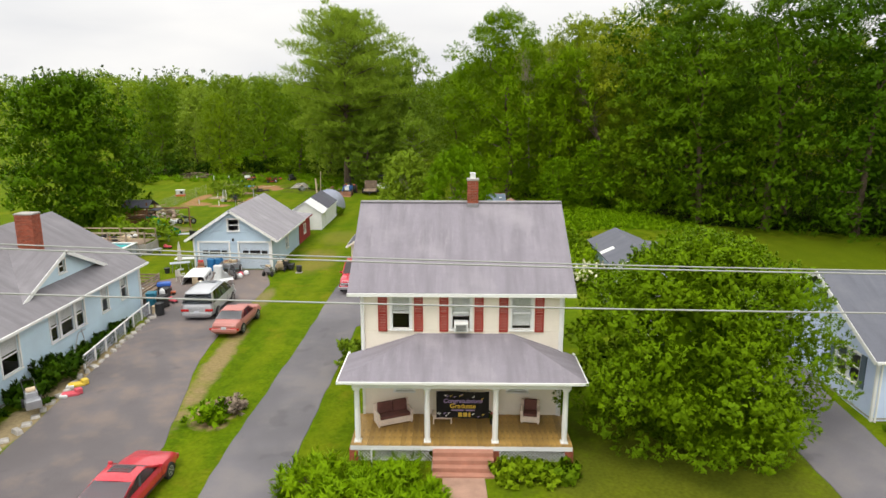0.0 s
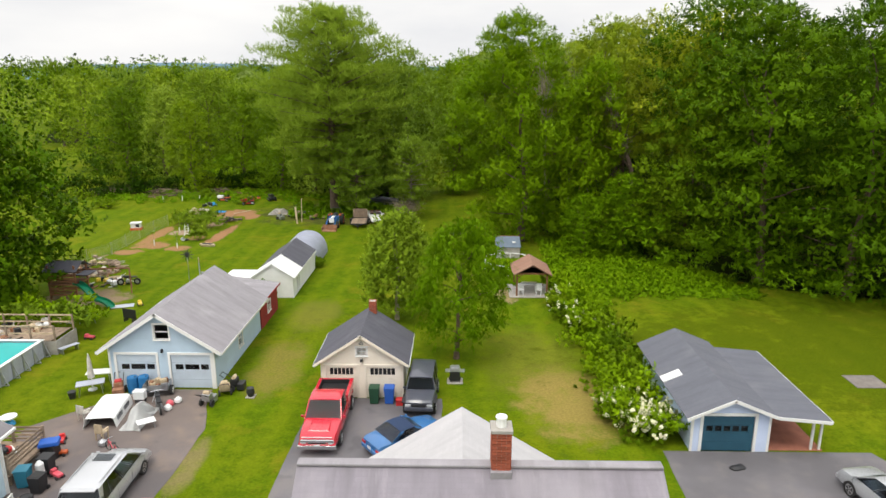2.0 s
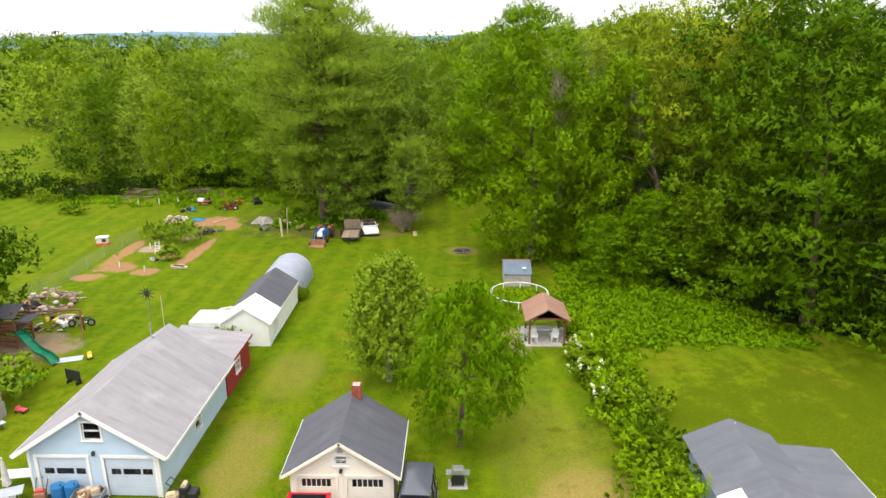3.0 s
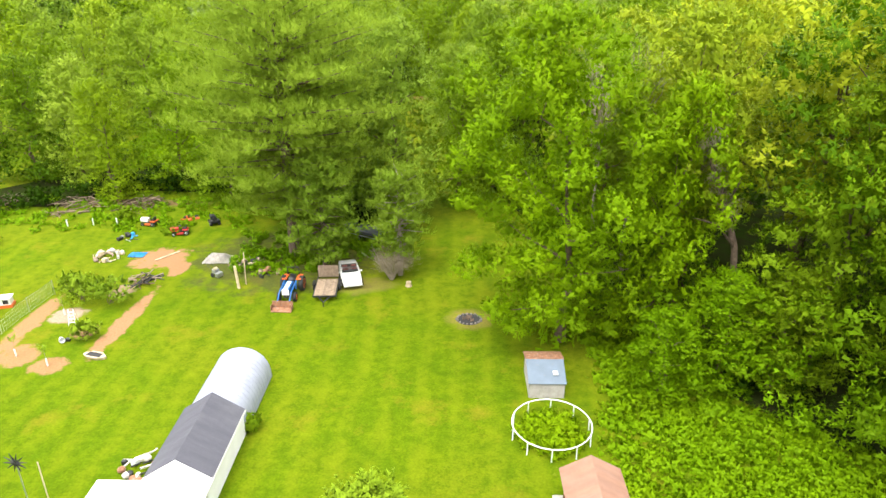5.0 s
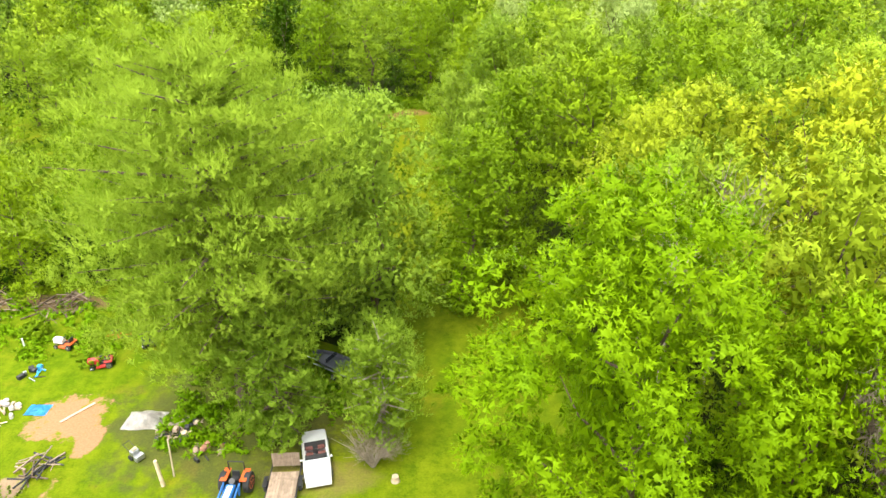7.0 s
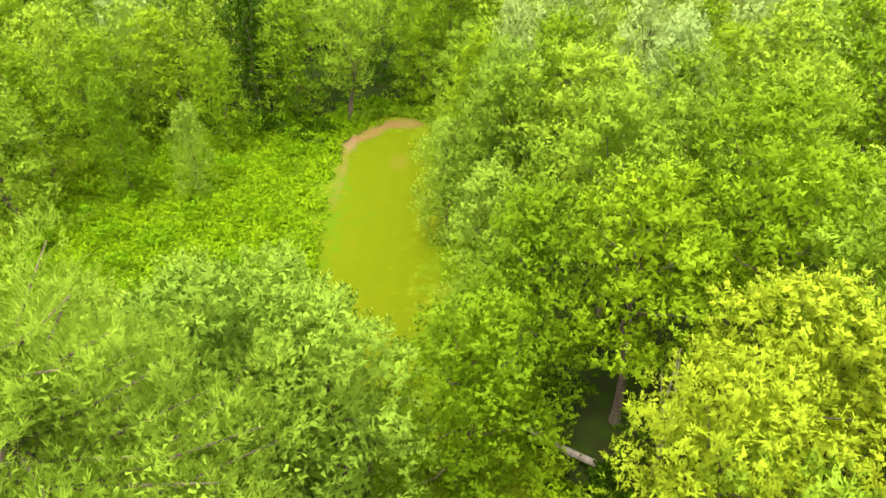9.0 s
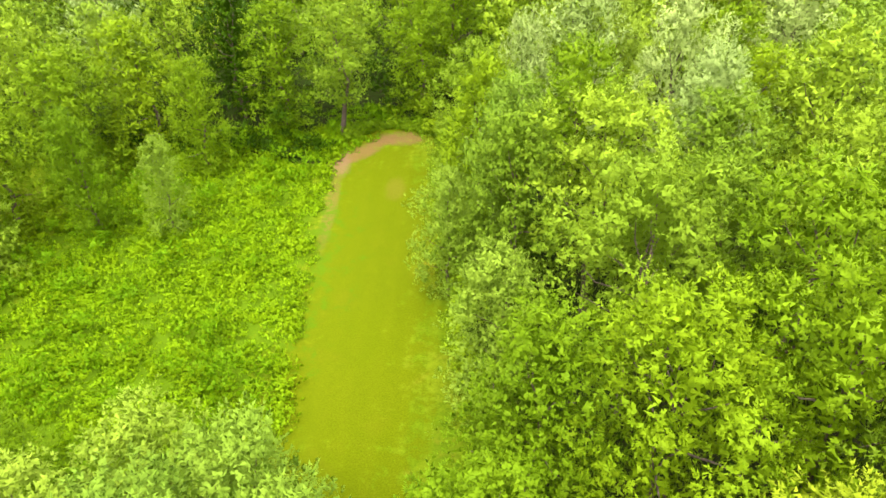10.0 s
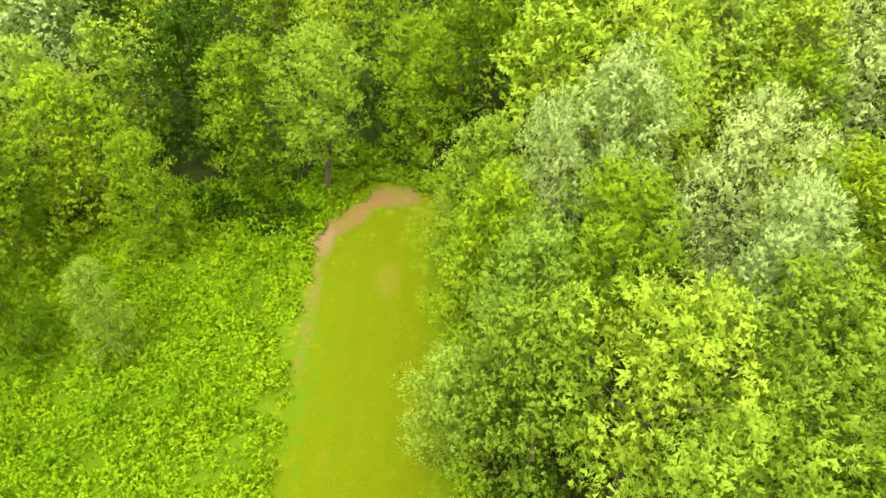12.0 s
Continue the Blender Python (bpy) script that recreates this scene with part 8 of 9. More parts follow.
wicker_seat(-1.05, 20.5, 24, 1.5, "wicker loveseat with dark brown cushions on a porch", "wicker_loveseat", 2)
wicker_seat(4.55, 20.7, -8, 0.78, "wicker armchair with dark brown cushions on a porch", "wicker_armchair", 1)
ot = thing("wicker_table", "low wicker table on a wooden porch", "table", 0.95, 20.55, 0.275)
part("tabletop", boxes((0, 0, 0.36, 0.85, 0.5, 0.05), bevel=0.012), M_WICKER, ot)
part("skirt", boxes((0, 0, 0.22, 0.75, 0.42, 0.14)), M_WICKER, ot)
for lx in (-0.36, 0.36):
    for ly in (-0.19, 0.19):
        part("leg", boxes((lx, ly, 0, 0.05, 0.05, 0.24)), M_WICKER, ot)
pl = thing("potted_plant", "small red flowering plant in a dark pot", "plant", 3.0, 20.4, 0.275)
bm = B()
lathe(bm, ((0.1, 0), (0.14, 0.25), (0.15, 0.26), (0.12, 0.25)), 14)
part("pot", bm, M_BLACK, pl)
part("foliage", leaf_cloud("foliage", np.random.default_rng(3), [(0, 0, 0.35, 0.18, 0.18, 0.16)], 120, 0.09, 0.06), L_DARK, pl)
part("flower", leaf_cloud("flower", np.random.default_rng(4), [(0, 0, 0.4, 0.17, 0.17, 0.14)], 40, 0.06, 0.06, low=0.2, shell=1), M_PINK, pl)


def text_part(words, size, x, z, y, material, parent, name="lettering", shear=0.0):
    cu = bpy.data.curves.new(name, "FONT")
    cu.body, cu.size, cu.align_x, cu.extrude, cu.shear = words, size, "CENTER", 0.002, shear
    cu.offset = 0.006
    tmp = bpy.data.objects.new("tmp", cu)
    me = bpy.data.meshes.new_from_object(tmp)
    bpy.data.objects.remove(tmp)
    bpy.data.curves.remove(cu)
    me.materials.append(material)
    return part(name, me, None, parent, m=pose(x, y, z, 90, 0, 0))


def banner():
    b = thing("banner", "black graduation banner with gold and purple print hung on a porch", "banner", 0, 0, 0)
    x0, x1, z0, z1, y = 0.72, 2.82, 0.72, 1.86, 20.0
    bm = B()
    k = 16
    rows = []
    for j in range(5):
        z = z0 + (z1 - z0) * j / 4
        rows.append([bm.verts.new((x0 + (x1 - x0) * i / k, y + 0.025 * math.sin(i * 1.3) * (1 - j / 5), z + 0.02 * math.sin(i * 0.4))) for i in range(k + 1)])
    for p, q in zip(rows, rows[1:]):
        for i in range(k):
            bm.faces.new((p[i], p[i + 1], q[i + 1], q[i]))
    bmesh.ops.solidify(bm, geom=bm.faces[:], thickness=0.006)
    part("sheet", bm, M_BANNER, b)
    cx = (x0 + x1) / 2
    text_part("Congratulations", 0.24, cx, 1.40, y - 0.045, M_PURPLE, b, shear=0.2)
    text_part("Graduate", 0.27, cx, 1.17, y - 0.045, M_GOLD, b)
    part("printed_line", boxes((cx - 0.2, y - 0.045, 1.05, 0.5, 0.004, 0.06), (cx + 0.3, y - 0.045, 1.05, 0.36, 0.004, 0.06)), M_PURPLE, b)
    part("printed_line", boxes((cx - 0.1, y - 0.045, 0.80, 0.16, 0.004, 0.18), (cx + 0.1, y - 0.045, 0.80, 0.16, 0.004, 0.18), (cx + 0.27, y - 0.045, 0.80, 0.08, 0.004, 0.18)), M_GOLD, b)
    g = random.Random(8)
    for i in range(26):
        x, z = g.uniform(x0 + 0.08, x1 - 0.08), g.choice((g.uniform(0.78, 1.0), g.uniform(1.64, 1.8), g.uniform(1.0, 1.7)))
        if abs(x - cx) < 0.75 and 0.98 < z < 1.62 or abs(x - cx) < 0.4 and z < 1.05:
            continue
        bm = B()
        rod(bm, (x - 0.05, y - 0.046, z - 0.03), (x + 0.05, y - 0.046, z + 0.03), 0.03, 0.004, 5)
        part("printed_star", bm, g.choice((M_GOLD, M_PURPLE, M_WHITE)), b)
    part("cord", rods(((x0, y, z1), (0.45, 18.98, 2.35), 0.006), ((x1, y, z1), (2.96, 18.98, 2.35), 0.006)), M_WHITE, b)


banner()
fp = thing("flag_stake", "thin white garden stake before a porch", "stake", -1.6, 17.6, ground_z(17.6))
part("pole", rods(((0, 0, 0), (0, 0, 1.1), 0.02)), M_WHITE, fp)
part("bracket", rods(((0, 0, 1.1), (0.3, 0, 1.1), 0.012)), M_WHITE, fp)


# ---- containers and loose things ----
def wheelie_bin(x, y, rz, paint, label, h=1.0, lid=True):
    b = thing("wheeled_bin", label, "bin", x, y, 0, rz)
    bm = B()
    box(bm, 0, 0, h * 0.9, 0.56, 0.62, -h * 0.84, 0, 0.84)
    bmesh.ops.recalc_face_normals(bm, faces=bm.faces[:])
    soften(bm, 0.03, 2)
    part("body", bm, paint, b)
    if lid:
        part("lid", boxes((0, 0, h * 0.9, 0.6, 0.66, 0.07), bevel=0.025), paint, b)
        part("handle", rods(((-0.2, 0.36, h * 0.9), (0.2, 0.36, h * 0.9), 0.02)), paint, b)
    else:
        part("rubbish", boxes((0, 0, h * 0.86, 0.44, 0.5, 0.05)), M_DARK, b)
    for s in (-1, 1):
        part("wheel", rods(((s * 0.22, 0.26, 0.1), (s * 0.28, 0.26, 0.1), 0.1, 0.1, 12)), M_BLACK, b)


def barrel(x, y, paint, label, h=0.9, r=0.3, z=0.0):
    b = thing("barrel", label, "barrel", x, y, z)
    bm = B()
    lathe(bm, ((r * 0.94, 0), (r, 0.04), (r, h * 0.3), (r * 1.04, h * 0.33), (r, h * 0.36), (r, h * 0.64), (r * 1.04, h * 0.67), (r, h * 0.7), (r, h - 0.04), (r * 0.94, h), (r * 0.9, h - 0.02)), 20)
    part("drum", bm, paint, b)
    bm = B()
    lathe(bm, ((0.05, h - 0.02), (0.05, h + 0.02)), 10, r * 0.5, 0)
    part("bung", bm, M_BLACK, b)


def heap(name, x, y, r, h, mats, count, label, seed, z=0.0, long=0.8, sticks=False):
    """A pile of odd boards, boxes and bags; every piece is its own part."""
    g = random.Random(seed)
    o = thing(name, label, "pile", x, y, z)
    for i in range(count):
        a, d = g.uniform(0, 6.28), r * math.sqrt(g.uniform(0, 1))
        zz = h * max(0, 1 - d / r) * g.uniform(0.2, 1)
        kind = 0.1 if sticks else g.random()
        bm = B()
        if kind < 0.5:
            ln = g.uniform(0.4, 1.2) * long
            e = g.uniform(0, 6.28)
            p = Vector((math.cos(a) * d, math.sin(a) * d, zz + 0.06))
            rod(bm, p - Vector((math.cos(e), math.sin(e), g.uniform(-0.25, 0.25))) * ln / 2, p + Vector((math.cos(e), math.sin(e), g.uniform(-0.25, 0.25))) * ln / 2, g.uniform(0.03, 0.08), n=4)
            nm = "board"
        elif kind < 0.8:
            box(bm, math.cos(a) * d, math.sin(a) * d, max(0, zz - 0.05), g.uniform(0.2, 0.6), g.uniform(0.2, 0.5), g.uniform(0.12, 0.4), g.uniform(0, 90), g.uniform(0.8, 1))
            soften(bm, 0.02, 1)
            nm = "crate"
        else:
            lathe(bm, ((0.1, max(0, zz - 0.05)), (0.24, zz + 0.08), (0.22, zz + 0.2), (0.06, zz + 0.3)), 9, math.cos(a) * d, math.sin(a) * d)
            nm = "bag"
        part(nm, bm, g.choice(mats), o)
    return o


def tarp(x, y, sx, sy, h, material, label, seed, name="tarpaulin"):
    """A crumpled sheet over something lumpy."""
    o = thing(name, label, "tarpaulin", x, y, 0)
    bm = B()
    n = 14
    vs = []
    for j in range(n + 1):
        for i in range(n + 1):
            u, v = i / n * 2 - 1, j / n * 2 - 1
            k = max(0, 1 - (u * u + v * v) ** 1.1)
            hz = h * k * (0.7 + 0.5 * noise.noise(Vector((u * 1.7 + seed, v * 1.7, 0)))) + 0.04 * (noise.noise(Vector((u * 5, v * 5, seed))) + 1)
            w = 1 + 0.15 * noise.noise(Vector((u, v, seed + 9)))
            vs.append(bm.verts.new((u * sx / 2 * w, v * sy / 2 * w, max(0.02, hz))))
    for j in range(n):
        for i in range(n):
            a = j * (n + 1) + i
            bm.faces.new((vs[a], vs[a + 1], vs[a + n + 2], vs[a + n + 1]))
    bmesh.ops.solidify(bm, geom=bm.faces[:], thickness=0.01)
    part("sheet", bm, material, o)
    return o


# beside the cream garage
wheelie_bin(-3.45, 45.1, 0, M_GREENPLASTIC, "dark green wheeled bin before a cream garage", 1.05)
wheelie_bin(-2.6, 45.1, 0, M_BLUEPLASTIC, "bright blue recycling bin before a cream garage", 1.05)
tot = thing("storage_tote", "orange-red plastic tote beside a blue bin", "box", -1.95, 44.9, 0)
part("tub", boxes((0, 0, 0, 0.5, 0.38, 0.32), bevel=0.03), M_REDPLASTIC, tot)
part("lid", boxes((0, 0, 0.32, 0.54, 0.42, 0.05), bevel=0.015), M_REDPLASTIC, tot)


def grill():
    g = thing("gas_grill", "black and steel gas grill on a paving slab", "grill", 1.1, 47.9, 0)
    part("slab", boxes((0, 0, -0.02, 0.95, 0.8, 0.06)), M_CONCRETE, g)
    part("cabinet", boxes((0, 0, 0.15, 0.6, 0.5, 0.55), bevel=0.02), M_BLACK, g)
    part("lid", boxes((0, 0, 0.72, 0.66, 0.52, 0.28, 0, 0.8), bevel=0.04), M_METAL, g)
    for s in (-1, 1):
        part("shelf", boxes((s * 0.45, 0, 0.7, 0.26, 0.45, 0.03)), M_METAL, g)
        part("wheel", rods(((s * 0.3, 0.2, 0.12), (s * 0.35, 0.2, 0.12), 0.1, 0.1, 12)), M_BLACK, g)
        part("leg", boxes((s * 0.28, -0.2, 0.04, 0.04, 0.04, 0.14)), M_BLACK, g)


grill()

# before the blue garage
barrel(-17.75, 46.2, M_BARREL, "blue plastic barrel before a garage door", 0.95, 0.31)
barrel(-17.15, 46.3, M_BARREL, "blue plastic barrel beside another barrel", 0.95, 0.31)


def rusty_machine(x, y, rz, paint, label, name):
    o = thing(name, label, "machine", x, y, 0, rz)
    part("engine", boxes((0, 0, 0.35, 0.5, 0.42, 0.38), bevel=0.05), paint, o)
    part("tank", rods(((-0.18, 0, 0.78), (0.18, 0, 0.78), 0.12, 0.12, 12)), M_REDPLASTIC if paint is M_RUST else M_WOODPALE, o)
    part("housing", boxes((0, -0.4, 0.08, 0.62, 0.4, 0.4), bevel=0.05), paint, o)
    part("handlebar", rods(((-0.22, 0.15, 0.6), (-0.25, 0.75, 1.0), 0.02), ((0.22, 0.15, 0.6), (0.25, 0.75, 1.0), 0.02), ((-0.25, 0.75, 1.0), (0.25, 0.75, 1.0), 0.02)), M_BLACK, o)
    for s in (-1, 1):
        part("wheel", rods(((s * 0.28, 0.1, 0.2), (s * 0.38, 0.1, 0.2), 0.2, 0.2, 14)), M_TYRE, o)


rusty_machine(-18.5, 46.0, 20, M_RUST, "rusty brown machine before a blue garage", "snow_thrower")
rusty_machine(-12.25, 45.9, 200, M_WOODPALE, "tan and black walk-behind machine by a garage corner", "tiller")
rusty_machine(-12.8, 44.6, 170, M_METAL, "small grey walk-behind machine on dirt", "tiller")
rusty_machine(-11.9, 46.6, 90, M_BLACK, "black machine by a garage corner", "tiller")


def cart():
    c = thing("garden_cart", "grey metal trailer cart loaded with scrap", "cart", -16.15, 45.85, 0, 8)
    part("bed", boxes((0, 0, 0.42, 1.35, 0.85, 0.06), (0, -0.42, 0.48, 1.35, 0.04, 0.3), (0, 0.42, 0.48, 1.35, 0.04, 0.3), (-0.67, 0, 0.48, 0.04, 0.85, 0.3), (0.67, 0, 0.48, 0.04, 0.85, 0.3)), M_METAL, c)
    for s in (-1, 1):
        wheel(c, s * 0.78, 0.0, 0.28, 0.14, M_WHITE)
    part("drawbar", rods(((0, -0.4, 0.42), (0, -1.2, 0.1), 0.03)), M_METAL, c)
    g = random.Random(2)
    for i in range(9):
        part("scrap", boxes((g.uniform(-0.5, 0.5), g.uniform(-0.3, 0.3), 0.48, g.uniform(0.15, 0.4), g.uniform(0.1, 0.3), g.uniform(0.2, 0.5), g.uniform(0, 90)), bevel=0.02), g.choice((M_BLACK, M_METAL, M_RUST, M_WOODPALE)), c)


cart()
co = thing("cool_box", "white cool box standing on boxes", "box", -16.75, 44.9, 0)
part("box", boxes((0, 0, 0.25, 0.62, 0.42, 0.42), bevel=0.03), M_WHITEPLASTIC, co)
part("lid", boxes((0, 0, 0.67, 0.66, 0.46, 0.07), bevel=0.02), M_WHITEPLASTIC, co)
part("stand", boxes((0, 0, 0, 0.5, 0.36, 0.25)), M_BLACK, co)


def motorbike(x, y, z, rz, label):
    m = thing("motorbike", label, "motorbike", x, y, z, rz)
    for wy in (-0.68, 0.7):
        wh = part("wheel", rods(((-0.05, wy, 0.3), (0.05, wy, 0.3), 0.3, 0.3, 18)), M_TYRE, m)
        part("hub", rods(((-0.06, wy, 0.3), (0.06, wy, 0.3), 0.17, 0.17, 14)), M_METAL, wh)
    part("frame", rods(((0, -0.68, 0.3), (0, -0.2, 0.55), 0.03), ((0, -0.2, 0.55), (0, 0.4, 0.75), 0.04), ((0, 0.7, 0.3), (0, 0.42, 0.95), 0.035), ((0, -0.1, 0.3), (0, 0.4, 0.75), 0.03)), M_BLACK, m)
    part("engine", boxes((0, 0.02, 0.22, 0.3, 0.42, 0.32), bevel=0.05), M_METAL, m)
    part("tank", boxes((0, 0.18, 0.68, 0.26, 0.48, 0.2), bevel=0.07), M_BLACK, m)
    part("seat", boxes((0, -0.38, 0.68, 0.26, 0.65, 0.1), bevel=0.04), M_BLACK, m)
    part("handlebar", rods(((-0.36, 0.32, 1.0), (0.36, 0.32, 1.0), 0.018), ((0, 0.42, 0.95), (0, 0.32, 1.0), 0.03)), M_CHROME, m)
    part("headlight", rods(((0, 0.5, 0.85), (0, 0.58, 0.85), 0.1, 0.1, 14)), M_LAMPCLEAR, m)
    part("exhaust", rods(((0.14, 0.1, 0.25), (0.16, -0.7, 0.3), 0.04)), M_CHROME, m)


motorbike(-15.35, 44.1, 0.0, 30, "black motorbike parked among clutter before a garage")
motorbike(-27.7, 66.5, 0.0, 100, "old dark motorbike lying among scrap on grass")


def truck_cap():
    c = thing("truck_cap", "white fibreglass pickup cap lying on a driveway", "truck cap", -17.75, 43.3, 0, 8)
    bm = B()
    w, ln, h = 0.82, 1.35, 0.62
    ring = ((-w, 0), (-w * 0.86, h * 0.9), (-w * 0.74, h), (w * 0.74, h), (w * 0.86, h * 0.9), (w, 0))
    loops = [[bm.verts.new((a * k, y, z * k2)) for a, z in ring] for y, k, k2 in ((-ln, 1, 0.94), (-ln * 0.5, 1, 1), (ln * 0.8, 1, 1), (ln, 0.97, 0.96))]
    for p, q in zip(loops, loops[1:]):
        for i in range(5):
            bm.faces.new((p[i], p[i + 1], q[i + 1], q[i]))
    bm.faces.new(loops[-1])
    bmesh.ops.recalc_face_normals(bm, faces=bm.faces[:])
    bmesh.ops.solidify(bm, geom=bm.faces[:], thickness=-0.03)
    part("shell", bm, M_WHITEPLASTIC, c)
    for s in (-1, 1):
        for y in (-0.6, 0.45):
            part("side_window", boxes((s * (w * 0.955), y, 0.16, 0.04, 0.75, 0.3)), M_CARGLASS, c)


truck_cap()


def parasol(x, y, label, base_only=False):
    p = thing("parasol", label, "parasol", x, y, 0)
    bm = B()
    lathe(bm, ((0.25, 0), (0.25, 0.06), (0.06, 0.14), (0.03, 0.3)), 16)
    part("base", bm, M_WHITEPLASTIC, p)
    part("pole", rods(((0, 0, 0.1), (0, 0, 2.3), 0.022)), M_WHITE, p)
    bm = B()
    lathe(bm, ((0.05, 0.75), (0.2, 0.8), (0.15, 1.3), (0.1, 1.9), (0.03, 2.25)), 9)
    part("folded_canopy", bm, M_TARP if not base_only else M_WHITEPLASTIC, p)


parasol(-20.3, 46.4, "folded white parasol beside a table")
tarp(-15.9, 43.0, 1.1, 2.6, 1.1, M_WHITEPLASTIC, "white sheet draped over a tilted thing", 3, "draped_sheet")


def plain_table(x, y, sx, sy, h, material, label, rz=0, z=0.0):
    t = thing("folding_table", label, "table", x, y, z, rz)
    part("tabletop", boxes((0, 0, h - 0.04, sx, sy, 0.04), bevel=0.01), material, t)
    for a in (-1, 1):
        for b in (-1, 1):
            part("leg", rods(((a * sx * 0.42, b * sy * 0.4, 0), (a * sx * 0.36, b * sy * 0.36, h - 0.04), 0.02)), M_METAL, t)
    return t


plain_table(-20.1, 45.9, 1.5, 0.75, 0.72, M_GALV, "grey folding table on grass", 25)
plain_table(-20.3, 47.4, 1.5, 0.75, 0.72, M_WHITEPLASTIC, "white folding table by a garage corner", 10)
bx = thing("planter_box", "black pot standing on grass by a table", "pot", -20.9, 45.3, 0)
bm = B()
lathe(bm, ((0.16, 0), (0.22, 0.4), (0.24, 0.42), (0.2, 0.4)), 14)
part("pot", bm, M_BLACK, bx)
plain_table(-15.15, 42.1, 0.9, 0.6, 0.42, M_WHITEPLASTIC, "low white table with clutter on asphalt", 35)
chair(-18.9, 42.9, 0, 160, M_TARP, "pale folding lawn chair on grass")
chair(-16.9, 40.95, 0, 170, M_WOODPALE, "light wooden chair on a driveway")
for x, y, c in ((-14.9, 44.5, M_PINK), (-14.6, 44.9, M_WHITEPLASTIC), (-14.8, 44.0, M_WHITEPLASTIC), (-16.55, 40.3, M_METAL)):
    o = thing("bag", "small bulging plastic bag on asphalt", "bag", x, y, 0)
    bm = B()
    lathe(bm, ((0.12, 0), (0.22, 0.1), (0.2, 0.25), (0.05, 0.38)), 10)
    part("sack", bm, c, o)


def small_bike(x, y, rz, material, label):
    b = thing("bicycle", label, "bicycle", x, y, 0, rz)
    for wy in (-0.36, 0.36):
        pts = [(0, wy + 0.22 * math.cos(a), 0.23 + 0.22 * math.sin(a)) for a in [2 * math.pi * i / 16 for i in range(16)]]
        tube("wheel", pts, 0.022, M_TYRE, b, cyclic=True)
    part("frame", rods(((0, -0.36, 0.23), (0, -0.1, 0.5), 0.022), ((0, -0.1, 0.5), (0, 0.28, 0.52), 0.025), ((0, 0.36, 0.23), (0, 0.26, 0.68), 0.022), ((0, -0.05, 0.22), (0, 0.28, 0.5), 0.025)), material, b)
    part("saddle", boxes((0, -0.14, 0.52, 0.13, 0.22, 0.05), bevel=0.02), M_BLACK, b)
    part("handlebar", rods(((-0.22, 0.24, 0.7), (0.22, 0.24, 0.7), 0.015)), M_METAL, b)


small_bike(-15.75, 39.75, 60, M_PINK, "small pink child's bicycle on asphalt")


def ride_toy(x, y, rz, material, label):
    t = thing("ride_on_toy", label, "toy", x, y, 0, rz)
    part("body", boxes((0, 0, 0.12, 0.3, 0.7, 0.14), (0, 0.2, 0.22, 0.26, 0.2, 0.16), bevel=0.05), material, t)
    for s in (-1, 1):
        for wy in (-0.24, 0.24):
            part("wheel", rods(((s * 0.12, wy, 0.09), (s * 0.2, wy, 0.09), 0.09, 0.09, 10)), M_BLACK, t)


ride_toy(-17.3, 37.6, 60, M_PINK, "pink ride-on toy on a driveway")
ride_toy(-18.8, 40.6, 20, M_REDPLASTIC, "red plastic ride-on toy on asphalt")
ride_toy(-18.2, 39.4, 100, M_ORANGE, "orange ride-on toy beside bins")
wheelie_bin(-18.35, 36.9, 10, M_TEAL, "teal wheeled bin beside a blue house", 0.95)
wheelie_bin(-17.45, 36.5, -5, M_BLACK, "open black wheeled bin on a driveway", 0.95, False)
wheelie_bin(-17.9, 37.9, 0, M_BLACK, "black wheeled bin behind other bins", 0.95)
barrel(-17.0, 35.0, M_BLACK, "black round rubbish bin at a fence end", 0.8, 0.27)
barrel(-17.35, 35.2, M_WOODPALE, "tan round tub at a fence end", 0.55, 0.22)
bl = thing("lid", "blue upturned bin lid lying on bins", "lid", -18.5, 39.2, 0)
part("stack", boxes((0, 0, 0, 0.7, 0.6, 0.75, 0, 0.95), bevel=0.03), M_BLACK, bl)
part("shell", boxes((0, 0, 0.75, 0.95, 0.7, 0.2, 20, 0.9), bevel=0.05), M_BLUEPLASTIC, bl)
jug = thing("jug", "tall white plastic jug standing among bins", "jug", -17.75, 37.2, 0)
bm = B()
lathe(bm, ((0.17, 0.0), (0.18, 0.05), (0.18, 0.95), (0.1, 1.05), (0.06, 1.1)), 14)
part("bottle", bm, M_WHITEPLASTIC, jug)
heap("clutter_heap", -20.3, 38.2, 0.9, 0.5, (M_WOODPALE, M_BLACK, M_REDPLASTIC, M_WHITEPLASTIC), 14, "loose household clutter on a back deck", 21, 0.57)
pt = thing("pot", "black pot standing on a square slab", "pot", -10.7, 45.7, 0)
part("slab", boxes((0, 0, 0, 0.5, 0.5, 0.05)), M_CONCRETE, pt)
bm = B()
lathe(bm, ((0.16, 0.05), (0.24, 0.3), (0.2, 0.5), (0.22, 0.55), (0.15, 0.5)), 14)
part("urn", bm, M_BLACK, pt)
tv = thing("screen", "black flat screen leaning upright on grass", "screen", -23.4, 57.6, 0, -20)
part("panel", boxes((0, 0, 0.25, 1.25, 0.06, 0.72), bevel=0.015), M_BLACK, tv)
part("foot", boxes((-0.4, 0, 0, 0.06, 0.4, 0.26), (0.4, 0, 0, 0.06, 0.4, 0.26)), M_BLACK, tv)
